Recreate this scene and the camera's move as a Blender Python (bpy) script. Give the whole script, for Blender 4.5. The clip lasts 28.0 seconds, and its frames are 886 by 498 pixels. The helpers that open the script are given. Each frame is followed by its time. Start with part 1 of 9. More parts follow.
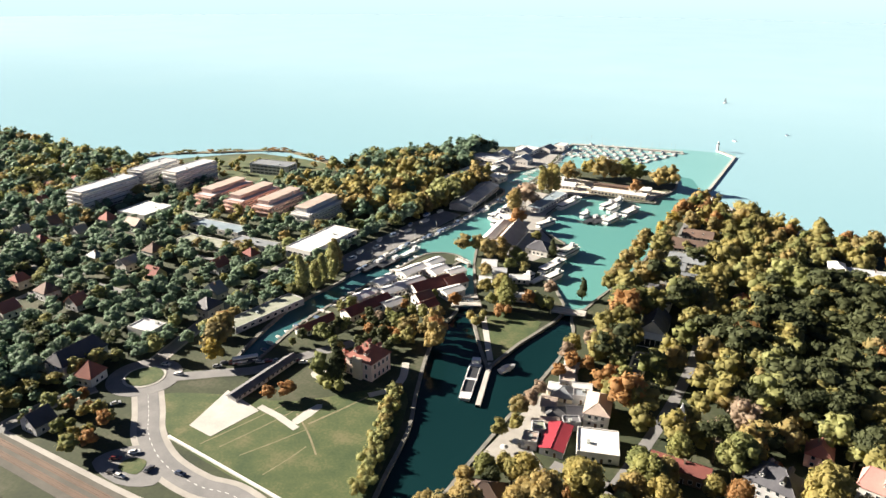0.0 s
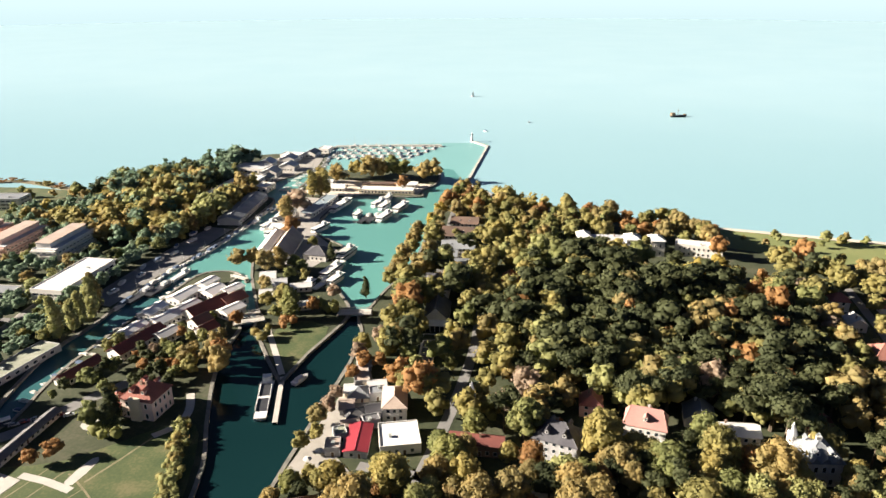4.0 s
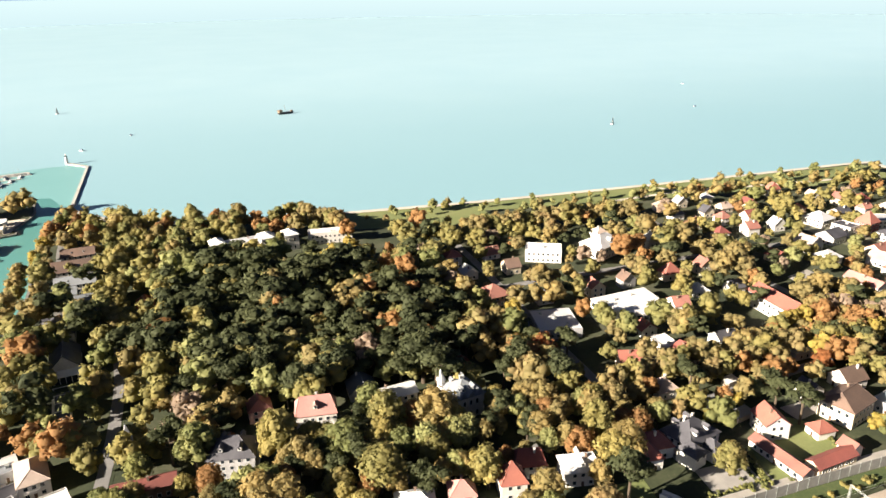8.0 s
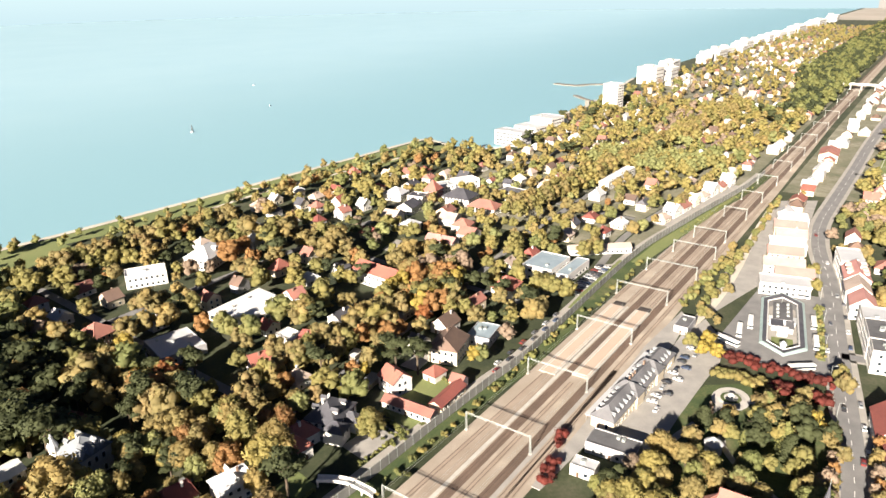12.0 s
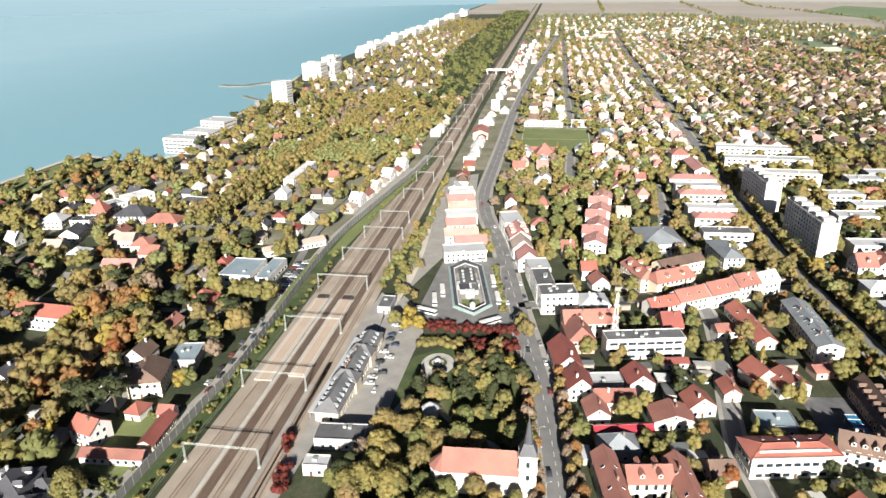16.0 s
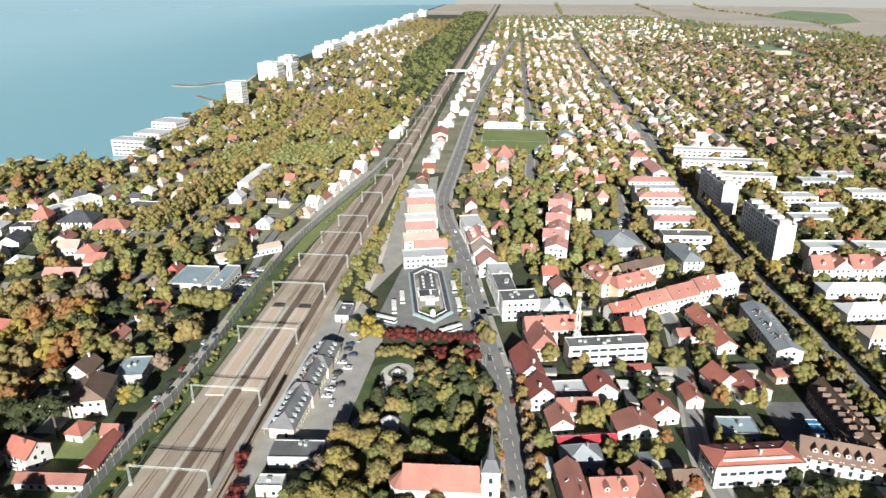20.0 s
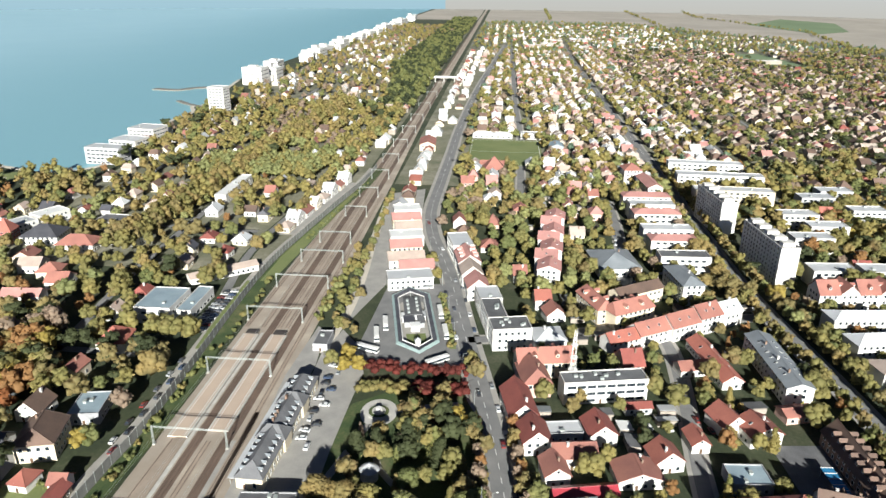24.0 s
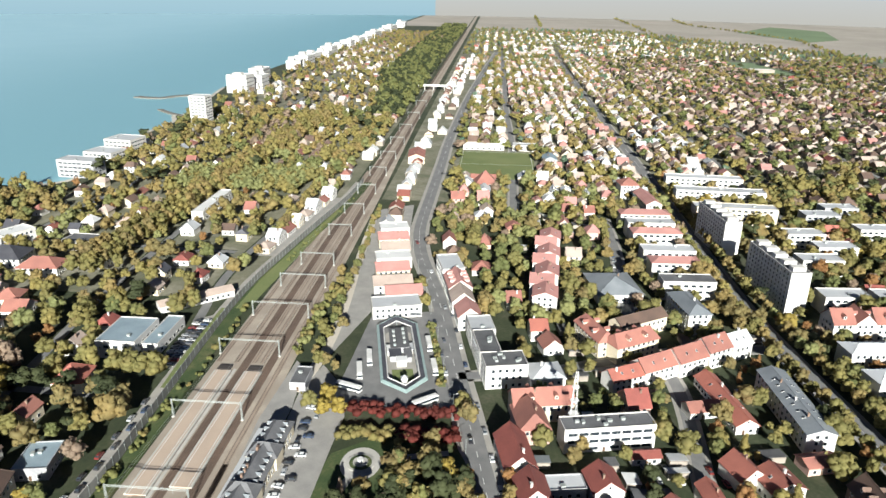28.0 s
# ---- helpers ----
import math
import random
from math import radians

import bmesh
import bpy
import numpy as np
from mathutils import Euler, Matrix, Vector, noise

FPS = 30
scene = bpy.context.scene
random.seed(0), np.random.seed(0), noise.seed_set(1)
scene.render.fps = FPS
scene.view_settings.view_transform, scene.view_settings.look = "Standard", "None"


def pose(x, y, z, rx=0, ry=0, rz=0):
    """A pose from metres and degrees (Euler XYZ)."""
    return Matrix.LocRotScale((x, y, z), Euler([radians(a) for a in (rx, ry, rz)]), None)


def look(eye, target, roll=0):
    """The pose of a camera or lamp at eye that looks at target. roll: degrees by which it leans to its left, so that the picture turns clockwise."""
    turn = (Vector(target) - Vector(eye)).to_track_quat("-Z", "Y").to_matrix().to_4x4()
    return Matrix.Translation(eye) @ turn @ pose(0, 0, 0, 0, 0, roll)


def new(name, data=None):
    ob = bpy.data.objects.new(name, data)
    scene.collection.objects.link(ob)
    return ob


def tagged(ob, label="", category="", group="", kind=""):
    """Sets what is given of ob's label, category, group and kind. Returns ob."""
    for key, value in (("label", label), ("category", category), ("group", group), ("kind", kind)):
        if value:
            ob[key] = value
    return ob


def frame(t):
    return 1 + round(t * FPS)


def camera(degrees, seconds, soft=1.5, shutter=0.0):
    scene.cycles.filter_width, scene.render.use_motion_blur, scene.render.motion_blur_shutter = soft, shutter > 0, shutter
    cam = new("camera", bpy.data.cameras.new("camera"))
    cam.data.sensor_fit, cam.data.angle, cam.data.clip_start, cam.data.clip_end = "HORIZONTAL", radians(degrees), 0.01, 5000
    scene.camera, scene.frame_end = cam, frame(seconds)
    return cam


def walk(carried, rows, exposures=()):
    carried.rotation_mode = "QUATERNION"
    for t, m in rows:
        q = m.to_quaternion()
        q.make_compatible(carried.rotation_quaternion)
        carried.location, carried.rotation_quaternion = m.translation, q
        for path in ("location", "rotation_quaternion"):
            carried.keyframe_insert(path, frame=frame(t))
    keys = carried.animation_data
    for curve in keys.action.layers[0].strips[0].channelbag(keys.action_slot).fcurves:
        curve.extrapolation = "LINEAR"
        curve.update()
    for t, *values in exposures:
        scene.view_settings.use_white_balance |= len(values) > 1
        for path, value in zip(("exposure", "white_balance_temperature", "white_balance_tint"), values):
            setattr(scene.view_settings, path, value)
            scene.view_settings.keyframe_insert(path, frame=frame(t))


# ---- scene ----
cam = camera(64.8, 28.0, 1.5)
PATH = [
    (0, (-280.16, -109.72, 169.46), (-325.91, -28.27, 133.80), 0.50),
    (0.5, (-280.12, -109.60, 169.42), (-324.63, -27.44, 133.82), 0.45),
    (1, (-280.18, -109.34, 169.37), (-322.59, -26.04, 133.83), 0.46),
    (1.5, (-280.14, -109.28, 169.36), (-320.01, -24.69, 133.90), 0.35),
    (2, (-279.93, -109.29, 169.41), (-316.01, -23.01, 134.01), 0.20),
    (2.5, (-279.76, -109.35, 169.54), (-311.51, -21.36, 134.20), 0.11),
    (3, (-279.78, -109.15, 169.49), (-306.35, -19.44, 134.19), -0.06),
    (3.5, (-279.78, -109.02, 169.47), (-301.31, -17.94, 134.23), -0.17),
    (5.5, (-279.67, -108.46, 168.84), (-278.75, -14.85, 133.66), -0.57),
    (6, (-279.60, -108.36, 168.79), (-272.05, -15.09, 133.53), -0.77),
    (6.5, (-279.47, -108.23, 168.66), (-265.21, -15.77, 133.32), -0.83),
    (7, (-279.48, -108.52, 168.48), (-258.60, -17.34, 133.09), -0.91),
    (7.5, (-279.60, -108.47, 168.22), (-252.38, -19.02, 132.76), -0.88),
    (8, (-279.68, -108.31, 167.77), (-246.19, -21.00, 132.32), -0.91),
    (8.5, (-279.85, -108.00, 167.41), (-239.74, -23.56, 131.91), -0.89),
    (9, (-279.82, -107.86, 167.28), (-233.64, -26.62, 131.68), -0.89),
    (9.5, (-279.81, -107.84, 167.19), (-228.09, -30.02, 131.56), -0.87),
    (10, (-279.86, -107.74, 167.18), (-222.81, -33.75, 131.51), -0.92),
    (10.5, (-279.65, -107.65, 167.09), (-217.49, -37.93, 131.37), -0.90),
    (11, (-279.46, -107.85, 167.00), (-212.10, -43.16, 131.25), -0.93),
    (11.5, (-279.11, -108.21, 166.93), (-206.93, -48.99, 131.12), -1.07),
    (12, (-278.70, -108.52, 166.80), (-202.81, -54.19, 130.91), -1.16),
    (12.5, (-278.46, -108.59, 166.70), (-199.29, -59.22, 130.72), -1.16),
    (14.5, (-277.51, -107.73, 165.57), (-188.90, -78.94, 129.24), -1.17),
    (15, (-277.07, -107.44, 165.37), (-187.03, -83.75, 128.89), -1.10),
    (15.5, (-276.92, -107.22, 165.17), (-185.80, -88.33, 128.56), -1.02),
    (16, (-276.74, -107.24, 164.99), (-184.92, -92.37, 128.26), -0.97),
    (16.5, (-276.72, -107.21, 164.86), (-184.42, -96.03, 128.02), -0.94),
    (17, (-276.68, -107.14, 164.86), (-184.35, -96.66, 127.92), -0.83),
    (17.5, (-276.25, -107.14, 164.83), (-184.01, -96.86, 127.60), -0.70),
    (18, (-275.31, -107.13, 164.74), (-183.03, -97.04, 127.55), -0.62),
    (18.5, (-273.92, -107.10, 164.79), (-181.58, -97.21, 127.71), -0.54),
    (19, (-272.41, -106.94, 164.85), (-180.01, -97.26, 127.86), -0.42),
    (19.5, (-270.51, -106.80, 164.88), (-178.03, -97.32, 128.04), -0.33),
    (20, (-268.14, -106.76, 164.83), (-175.60, -97.45, 128.08), -0.16),
    (20.5, (-265.50, -106.51, 164.74), (-172.90, -97.44, 128.09), -0.02),
    (22.5, (-253.22, -105.55, 165.10), (-160.47, -97.38, 128.63), 0.43),
    (23, (-249.97, -105.22, 165.20), (-157.18, -97.27, 128.78), 0.51),
    (23.5, (-246.53, -105.08, 165.27), (-153.69, -97.33, 128.94), 0.57),
    (24, (-242.98, -104.87, 165.33), (-150.08, -97.30, 129.11), 0.61),
    (24.5, (-239.65, -104.65, 165.39), (-146.71, -97.30, 129.24), 0.70),
    (25, (-236.25, -104.46, 165.46), (-143.25, -97.26, 129.41), 0.72),
    (25.5, (-232.75, -104.27, 165.55), (-139.70, -97.23, 129.60), 0.78),
    (26, (-229.38, -104.06, 165.63), (-136.28, -97.19, 129.80), 0.78),
    (26.5, (-225.91, -103.84, 165.76), (-132.77, -97.15, 130.00), 0.82),
    (27, (-222.27, -103.64, 165.88), (-129.08, -97.11, 130.21), 0.83),
    (27.5, (-218.72, -103.49, 165.91), (-125.48, -97.13, 130.33), 0.88),
    (28, (-215.11, -103.14, 165.85), (-121.82, -96.96, 130.38), 0.91),
]
walk(cam, [(t, look(eye, target, roll)) for t, eye, target, roll in PATH],
     [(0.0, 2.0, 6900, 11), (6.0, 1.9, 7150, 13), (11.0, 1.87, 6950, 13), (15.0, 1.45, 6450, 10), (17.0, 1.32, 6150, 8), (28.0, 1.18, 5950, 5)])

# world frame: x runs along the railway towards the far suburbs, y towards the lake, z up

# ---- light ----
SUN_EL, SUN_AZ = 21.0, -98.8      # degrees; azimuth clockwise from +y, so the sun stands over -x
sky = bpy.data.worlds.new("sky")
scene.world = sky
sky.use_nodes = True
_n, _l = sky.node_tree.nodes, sky.node_tree.links
_tex = _n.new("ShaderNodeTexSky")
_tex.sky_type, _tex.sun_disc = "NISHITA", False
_tex.sun_elevation, _tex.sun_rotation = radians(SUN_EL), radians(SUN_AZ)
_tex.air_density, _tex.dust_density, _tex.ozone_density = 0.15, 0.15, 1.2
_l.new(_tex.outputs[0], _n["Background"].inputs[0])
_n["Background"].inputs[1].default_value = 0.05
sun = new("sun", bpy.data.lights.new("sun", "SUN"))
sun.data.energy, sun.data.angle, sun.data.color = 5.0, radians(0.55), (1.0, 0.93, 0.83)
_el, _az = radians(SUN_EL), radians(SUN_AZ)
sun.matrix_world = look((0, 0, 300), (-math.sin(_az) * math.cos(_el), -math.cos(_az) * math.cos(_el), 300 - math.sin(_el)))

# ---- materials ----
rng = np.random.default_rng(7)


def mat(name, a, b=None, scale=0.4, rough=0.8, metal=0.0, fine=6.0, bump=0.25, spec=0.5, third=None, obj_random=0.0, island=0.0, coat=0.0):
    """A surface of two tones mixed by coarse and fine noise, with relief; obj_random and island vary its brightness piece by piece."""
    m = bpy.data.materials.new(name)
    m.use_nodes = True
    nd, ln = m.node_tree.nodes, m.node_tree.links
    bs = nd["Principled BSDF"]
    bs.inputs["Roughness"].default_value, bs.inputs["Metallic"].default_value = rough, metal
    bs.inputs["Specular IOR Level"].default_value = spec
    bs.inputs["Coat Weight"].default_value = coat
    b = b or tuple(c * 0.72 for c in a)
    geo = nd.new("ShaderNodeNewGeometry")
    n1, n2 = nd.new("ShaderNodeTexNoise"), nd.new("ShaderNodeTexNoise")
    for n, s in ((n1, scale), (n2, fine)):
        ln.new(geo.outputs["Position"], n.inputs["Vector"])
        n.inputs["Scale"].default_value, n.inputs["Detail"].default_value = s, 4.0
    add = nd.new("ShaderNodeMath")
    add.operation = "MULTIPLY_ADD"
    ln.new(n2.outputs["Fac"], add.inputs[0])
    add.inputs[1].default_value = 0.45
    ln.new(n1.outputs["Fac"], add.inputs[2])
    ramp = nd.new("ShaderNodeValToRGB")
    ramp.color_ramp.elements[0].position, ramp.color_ramp.elements[1].position = 0.5, 0.95
    ramp.color_ramp.elements[0].color, ramp.color_ramp.elements[1].color = (*b, 1), (*a, 1)
    if third:
        e = ramp.color_ramp.elements.new(0.74)
        e.color = (*third, 1)
    ln.new(add.outputs[0], ramp.inputs[0])
    out = ramp.outputs[0]
    for amount, source in ((obj_random, nd.new("ShaderNodeObjectInfo").outputs["Random"]), (island, geo.outputs["Random Per Island"])):
        if amount:
            k = nd.new("ShaderNodeMapRange")
            k.inputs[3].default_value, k.inputs[4].default_value = 1 - amount, 1 + amount
            ln.new(source, k.inputs[0])
            mul = nd.new("ShaderNodeVectorMath")
            mul.operation = "SCALE"
            ln.new(out, mul.inputs[0])
            ln.new(k.outputs[0], mul.inputs["Scale"])
            out = mul.outputs[0]
    ln.new(out, bs.inputs["Base Color"])
    if bump:
        bp = nd.new("ShaderNodeBump")
        bp.inputs["Strength"].default_value, bp.inputs["Distance"].default_value = bump, 0.05
        ln.new(n2.outputs["Fac"], bp.inputs["Height"])
        ln.new(bp.outputs[0], bs.inputs["Normal"])
    return m


def leaf_mat(name, tones, spread=1.0, patch=0.06):
    """Foliage: the tone goes tree by tree and, in joined woods, by a coarse noise over the ground; each leaf clump differs a little."""
    m = bpy.data.materials.new(name)
    m.use_nodes = True
    nd, ln = m.node_tree.nodes, m.node_tree.links
    bs = nd["Principled BSDF"]
    bs.inputs["Roughness"].default_value, bs.inputs["Specular IOR Level"].default_value = 0.75, 0.2
    geo, info, nz = nd.new("ShaderNodeNewGeometry"), nd.new("ShaderNodeObjectInfo"), nd.new("ShaderNodeTexNoise")
    ln.new(geo.outputs["Position"], nz.inputs["Vector"])
    nz.inputs["Scale"].default_value, nz.inputs["Detail"].default_value = patch, 3.0
    wide = nd.new("ShaderNodeMapRange")
    wide.inputs[1].default_value, wide.inputs[2].default_value = 0.3, 0.7
    ln.new(nz.outputs["Fac"], wide.inputs[0])
    mix = nd.new("ShaderNodeMath")
    mix.operation = "ADD"
    ln.new(wide.outputs[0], mix.inputs[0])
    ln.new(info.outputs["Random"], mix.inputs[1])
    jit = nd.new("ShaderNodeMath")
    jit.operation = "MULTIPLY_ADD"
    ln.new(geo.outputs["Random Per Island"], jit.inputs[0])
    jit.inputs[1].default_value = 0.12 * spread
    ln.new(mix.outputs[0], jit.inputs[2])
    fr = nd.new("ShaderNodeMath")
    fr.operation = "FRACT"
    sc = nd.new("ShaderNodeMath")
    sc.operation = "MULTIPLY"
    sc.inputs[1].default_value = 0.5
    ln.new(jit.outputs[0], sc.inputs[0])
    ln.new(sc.outputs[0], fr.inputs[0])
    ramp = nd.new("ShaderNodeValToRGB")
    el = ramp.color_ramp.elements
    while len(el) < len(tones):
        el.new(0.5)
    for i, c in enumerate(tones):
        el[i].position, el[i].color = i / (len(tones) - 1), (*c, 1)
    ln.new(fr.outputs[0], ramp.inputs[0])
    k = nd.new("ShaderNodeMapRange")
    k.inputs[3].default_value, k.inputs[4].default_value = 0.87, 1.12
    ln.new(geo.outputs["Random Per Island"], k.inputs[0])
    mul = nd.new("ShaderNodeVectorMath")
    mul.operation = "SCALE"
    ln.new(ramp.outputs[0], mul.inputs[0])
    ln.new(k.outputs[0], mul.inputs["Scale"])
    ln.new(mul.outputs[0], bs.inputs["Base Color"])
    thin, both = nd.new("ShaderNodeBsdfTranslucent"), nd.new("ShaderNodeMixShader")
    ln.new(mul.outputs[0], thin.inputs["Color"])
    both.inputs[0].default_value = 0.44
    ln.new(bs.outputs[0], both.inputs[1])
    ln.new(thin.outputs[0], both.inputs[2])
    ln.new(both.outputs[0], nd["Material Output"].inputs["Surface"])
    return m


def glass_mat(name, tone):
    m = mat(name, tone, scale=0.1, rough=0.08, bump=0, spec=0.8)
    return m


MATS = dict(
    ground=mat("garden_ground", (0.072, 0.072, 0.042), (0.018, 0.028, 0.011), 0.05, 0.95, fine=0.6, third=(0.036, 0.046, 0.018)),
    lawn=mat("lawn", (0.122, 0.116, 0.052), (0.03, 0.056, 0.016), 0.085, 0.95, fine=0.9, third=(0.06, 0.083, 0.026)),
    worn=mat("worn_earth", (0.23, 0.195, 0.12), (0.13, 0.125, 0.06), 0.3, 0.95, fine=1.5),
    green=mat("mown_grass", (0.18, 0.20, 0.075), (0.115, 0.15, 0.048), 0.03, 0.95, fine=0.8),
    # field tone is lightened and greyed to paint in distant haze
    field=mat("hazed_field", (0.40, 0.345, 0.295), (0.29, 0.262, 0.222), 0.004, 0.95, fine=0.03, third=(0.345, 0.312, 0.262)),
    field_green=mat("winter_crop", (0.17, 0.23, 0.12), (0.13, 0.18, 0.09), 0.005, 0.95, fine=0.05),
    asphalt=mat("asphalt", (0.22, 0.215, 0.21), (0.15, 0.15, 0.15), 0.12, 0.9, fine=2.0),
    paving=mat("pale_paving", (0.37, 0.35, 0.315), (0.28, 0.265, 0.24), 0.15, 0.85, fine=2.5),
    slab=mat("white_concrete", (0.50, 0.48, 0.44), (0.38, 0.365, 0.335), 0.12, 0.85, fine=1.5),
    plaza=mat("grey_paving", (0.34, 0.325, 0.30), (0.26, 0.25, 0.235), 0.15, 0.85, fine=2.0),
    ballast=mat("railway_ballast", (0.45, 0.385, 0.305), (0.30, 0.25, 0.192), 0.05, 0.95, fine=3.0, third=(0.335, 0.285, 0.232)),
    old_ballast=mat("old_grey_ballast", (0.115, 0.107, 0.09), (0.07, 0.067, 0.056), 0.08, 0.95, fine=2.0),
    platform=mat("platform_paving", (0.52, 0.41, 0.32), (0.44, 0.345, 0.27), 0.06, 0.85, fine=1.5),
    kerb=mat("kerb_stone", (0.55, 0.53, 0.48), (0.42, 0.40, 0.36), 0.3, 0.85, fine=3.0),
    rust=mat("rusty_rail_steel", (0.18, 0.145, 0.12), (0.12, 0.09, 0.07), 0.5, 0.55, 0.5, fine=3.0),
    steel=mat("galvanised_steel", (0.50, 0.53, 0.50), (0.38, 0.41, 0.39), 0.5, 0.5, 0.4, fine=5.0),
    panel=mat("noise_barrier", (0.235, 0.23, 0.215), (0.17, 0.168, 0.158), 0.4, 0.8, fine=4.0, obj_random=0.1),
    quay=mat("quay_stone", (0.23, 0.22, 0.19), (0.13, 0.125, 0.11), 0.3, 0.9, fine=2.0),
    sand=mat("beach_promenade", (0.58, 0.53, 0.45), (0.48, 0.43, 0.36), 0.05, 0.9, fine=1.0),
    reed=mat("reed_bed", (0.20, 0.165, 0.095), (0.12, 0.105, 0.06), 0.05, 0.95, fine=0.7),
    wood=mat("weathered_timber", (0.24, 0.17, 0.11), (0.14, 0.10, 0.07), 0.5, 0.85, fine=5.0),
    bark=mat("bark", (0.10, 0.075, 0.05), (0.06, 0.045, 0.03), 1.0, 0.95, fine=8.0),
    glass=glass_mat("window_glass", (0.035, 0.045, 0.055)),
    trim=mat("white_paint_trim", (0.72, 0.71, 0.68), (0.62, 0.61, 0.58), 0.5, 0.6, fine=6.0),
    tyre=mat("rubber", (0.03, 0.03, 0.03), rough=0.9),
    stair=mat("brown_door_paint", (0.12, 0.07, 0.04), rough=0.6),
    pool=mat("blue_pool_liner", (0.05, 0.22, 0.42), rough=0.15),
    hull=mat("white_gelcoat", (0.74, 0.74, 0.72), (0.62, 0.62, 0.61), 0.6, 0.3, fine=3.0, coat=0.3),
    hull_dark=mat("dark_hull_paint", (0.05, 0.055, 0.06), (0.03, 0.03, 0.035), 0.6, 0.5, fine=3.0),
    canvas=mat("boat_canvas", (0.09, 0.14, 0.22), (0.05, 0.08, 0.14), 0.6, 0.8, fine=4.0, obj_random=0.3),
    canvas_light=mat("pale_canvas", (0.55, 0.54, 0.50), (0.46, 0.45, 0.42), 0.6, 0.8, fine=4.0, obj_random=0.15),
)
WALLS = dict(
    white=mat("white_render", (0.66, 0.64, 0.60), (0.52, 0.50, 0.465), 0.15, 0.85, fine=1.2, obj_random=0.08),
    cream=mat("cream_render", (0.66, 0.58, 0.44), (0.54, 0.47, 0.35), 0.15, 0.85, fine=1.2, obj_random=0.1),
    yellow=mat("ochre_render", (0.56, 0.44, 0.22), (0.45, 0.35, 0.17), 0.15, 0.85, fine=1.2, obj_random=0.1),
    pink=mat("salmon_render", (0.60, 0.40, 0.33), (0.48, 0.31, 0.26), 0.15, 0.85, fine=1.2, obj_random=0.1),
    grey=mat("grey_render", (0.40, 0.40, 0.40), (0.30, 0.30, 0.31), 0.15, 0.85, fine=1.2, obj_random=0.12),
    # salmon lightened to paint in sun on the old villa's front
    blush=mat("pale_salmon_render", (0.72, 0.56, 0.49), (0.60, 0.46, 0.40), 0.15, 0.85, fine=1.2),
    dull=mat("weathered_dull_render", (0.36, 0.31, 0.26), (0.25, 0.22, 0.185), 0.05, 0.9, fine=0.6, island=0.25),
    brown=mat("brown_render", (0.26, 0.18, 0.13), (0.18, 0.12, 0.09), 0.15, 0.85, fine=1.2, obj_random=0.1),
    red=mat("brick_red_render", (0.42, 0.14, 0.11), (0.32, 0.10, 0.08), 0.15, 0.85, fine=1.2),
)
ROOFS = dict(
    red=mat("red_clay_tiles", (0.35, 0.125, 0.09), (0.25, 0.088, 0.068), 0.12, 0.85, fine=2.2, bump=0.5, obj_random=0.22),
    orange=mat("orange_clay_tiles", (0.33, 0.145, 0.11), (0.24, 0.105, 0.085), 0.12, 0.85, fine=2.2, bump=0.5, obj_random=0.15),
    maroon=mat("old_maroon_tiles", (0.25, 0.075, 0.058), (0.165, 0.05, 0.042), 0.12, 0.85, fine=2.2, bump=0.5, obj_random=0.15),
    brown=mat("brown_tiles", (0.18, 0.115, 0.085), (0.11, 0.075, 0.06), 0.12, 0.85, fine=2.2, bump=0.5, obj_random=0.25),
    crimson=mat("crimson_sheet_metal", (0.34, 0.04, 0.055), (0.27, 0.032, 0.045), 0.15, 0.5, fine=2.0),
    grey=mat("grey_sheet_roof", (0.235, 0.253, 0.268), (0.165, 0.18, 0.195), 0.12, 0.6, fine=1.8, obj_random=0.15),
    pale=mat("pale_sheet_roof", (0.52, 0.53, 0.54), (0.43, 0.44, 0.45), 0.12, 0.6, fine=1.8, obj_random=0.1),
    slate=mat("dark_slates", (0.085, 0.085, 0.095), (0.05, 0.05, 0.06), 0.2, 0.6, fine=2.5, bump=0.4, obj_random=0.15),
    white=mat("white_roof_sheet", (0.74, 0.74, 0.72), (0.62, 0.62, 0.61), 0.08, 0.7, fine=1.2),
    bitumen=mat("bitumen_roof", (0.15, 0.15, 0.155), (0.09, 0.09, 0.095), 0.15, 0.85, fine=1.8, obj_random=0.2),
    # pinkish red, partly paled to paint in haze over the town
    rose=mat("pale_red_tiles", (0.46, 0.235, 0.205), (0.36, 0.18, 0.16), 0.12, 0.85, fine=2.2, bump=0.5, obj_random=0.12),
    # light tone also paints in haze on far roofs, light on a shaded slope
    buff=mat("pale_tan_tiles", (0.46, 0.37, 0.31), (0.34, 0.27, 0.23), 0.15, 0.8, fine=2.0, bump=0.4),
    mossy=mat("mossy_flat_roof", (0.33, 0.34, 0.28), (0.17, 0.20, 0.14), 0.12, 0.9, fine=1.2, third=(0.25, 0.265, 0.205)),
    teal=mat("blue_grey_sheet_roof", (0.30, 0.37, 0.41), (0.22, 0.28, 0.32), 0.15, 0.5, fine=1.8),
)
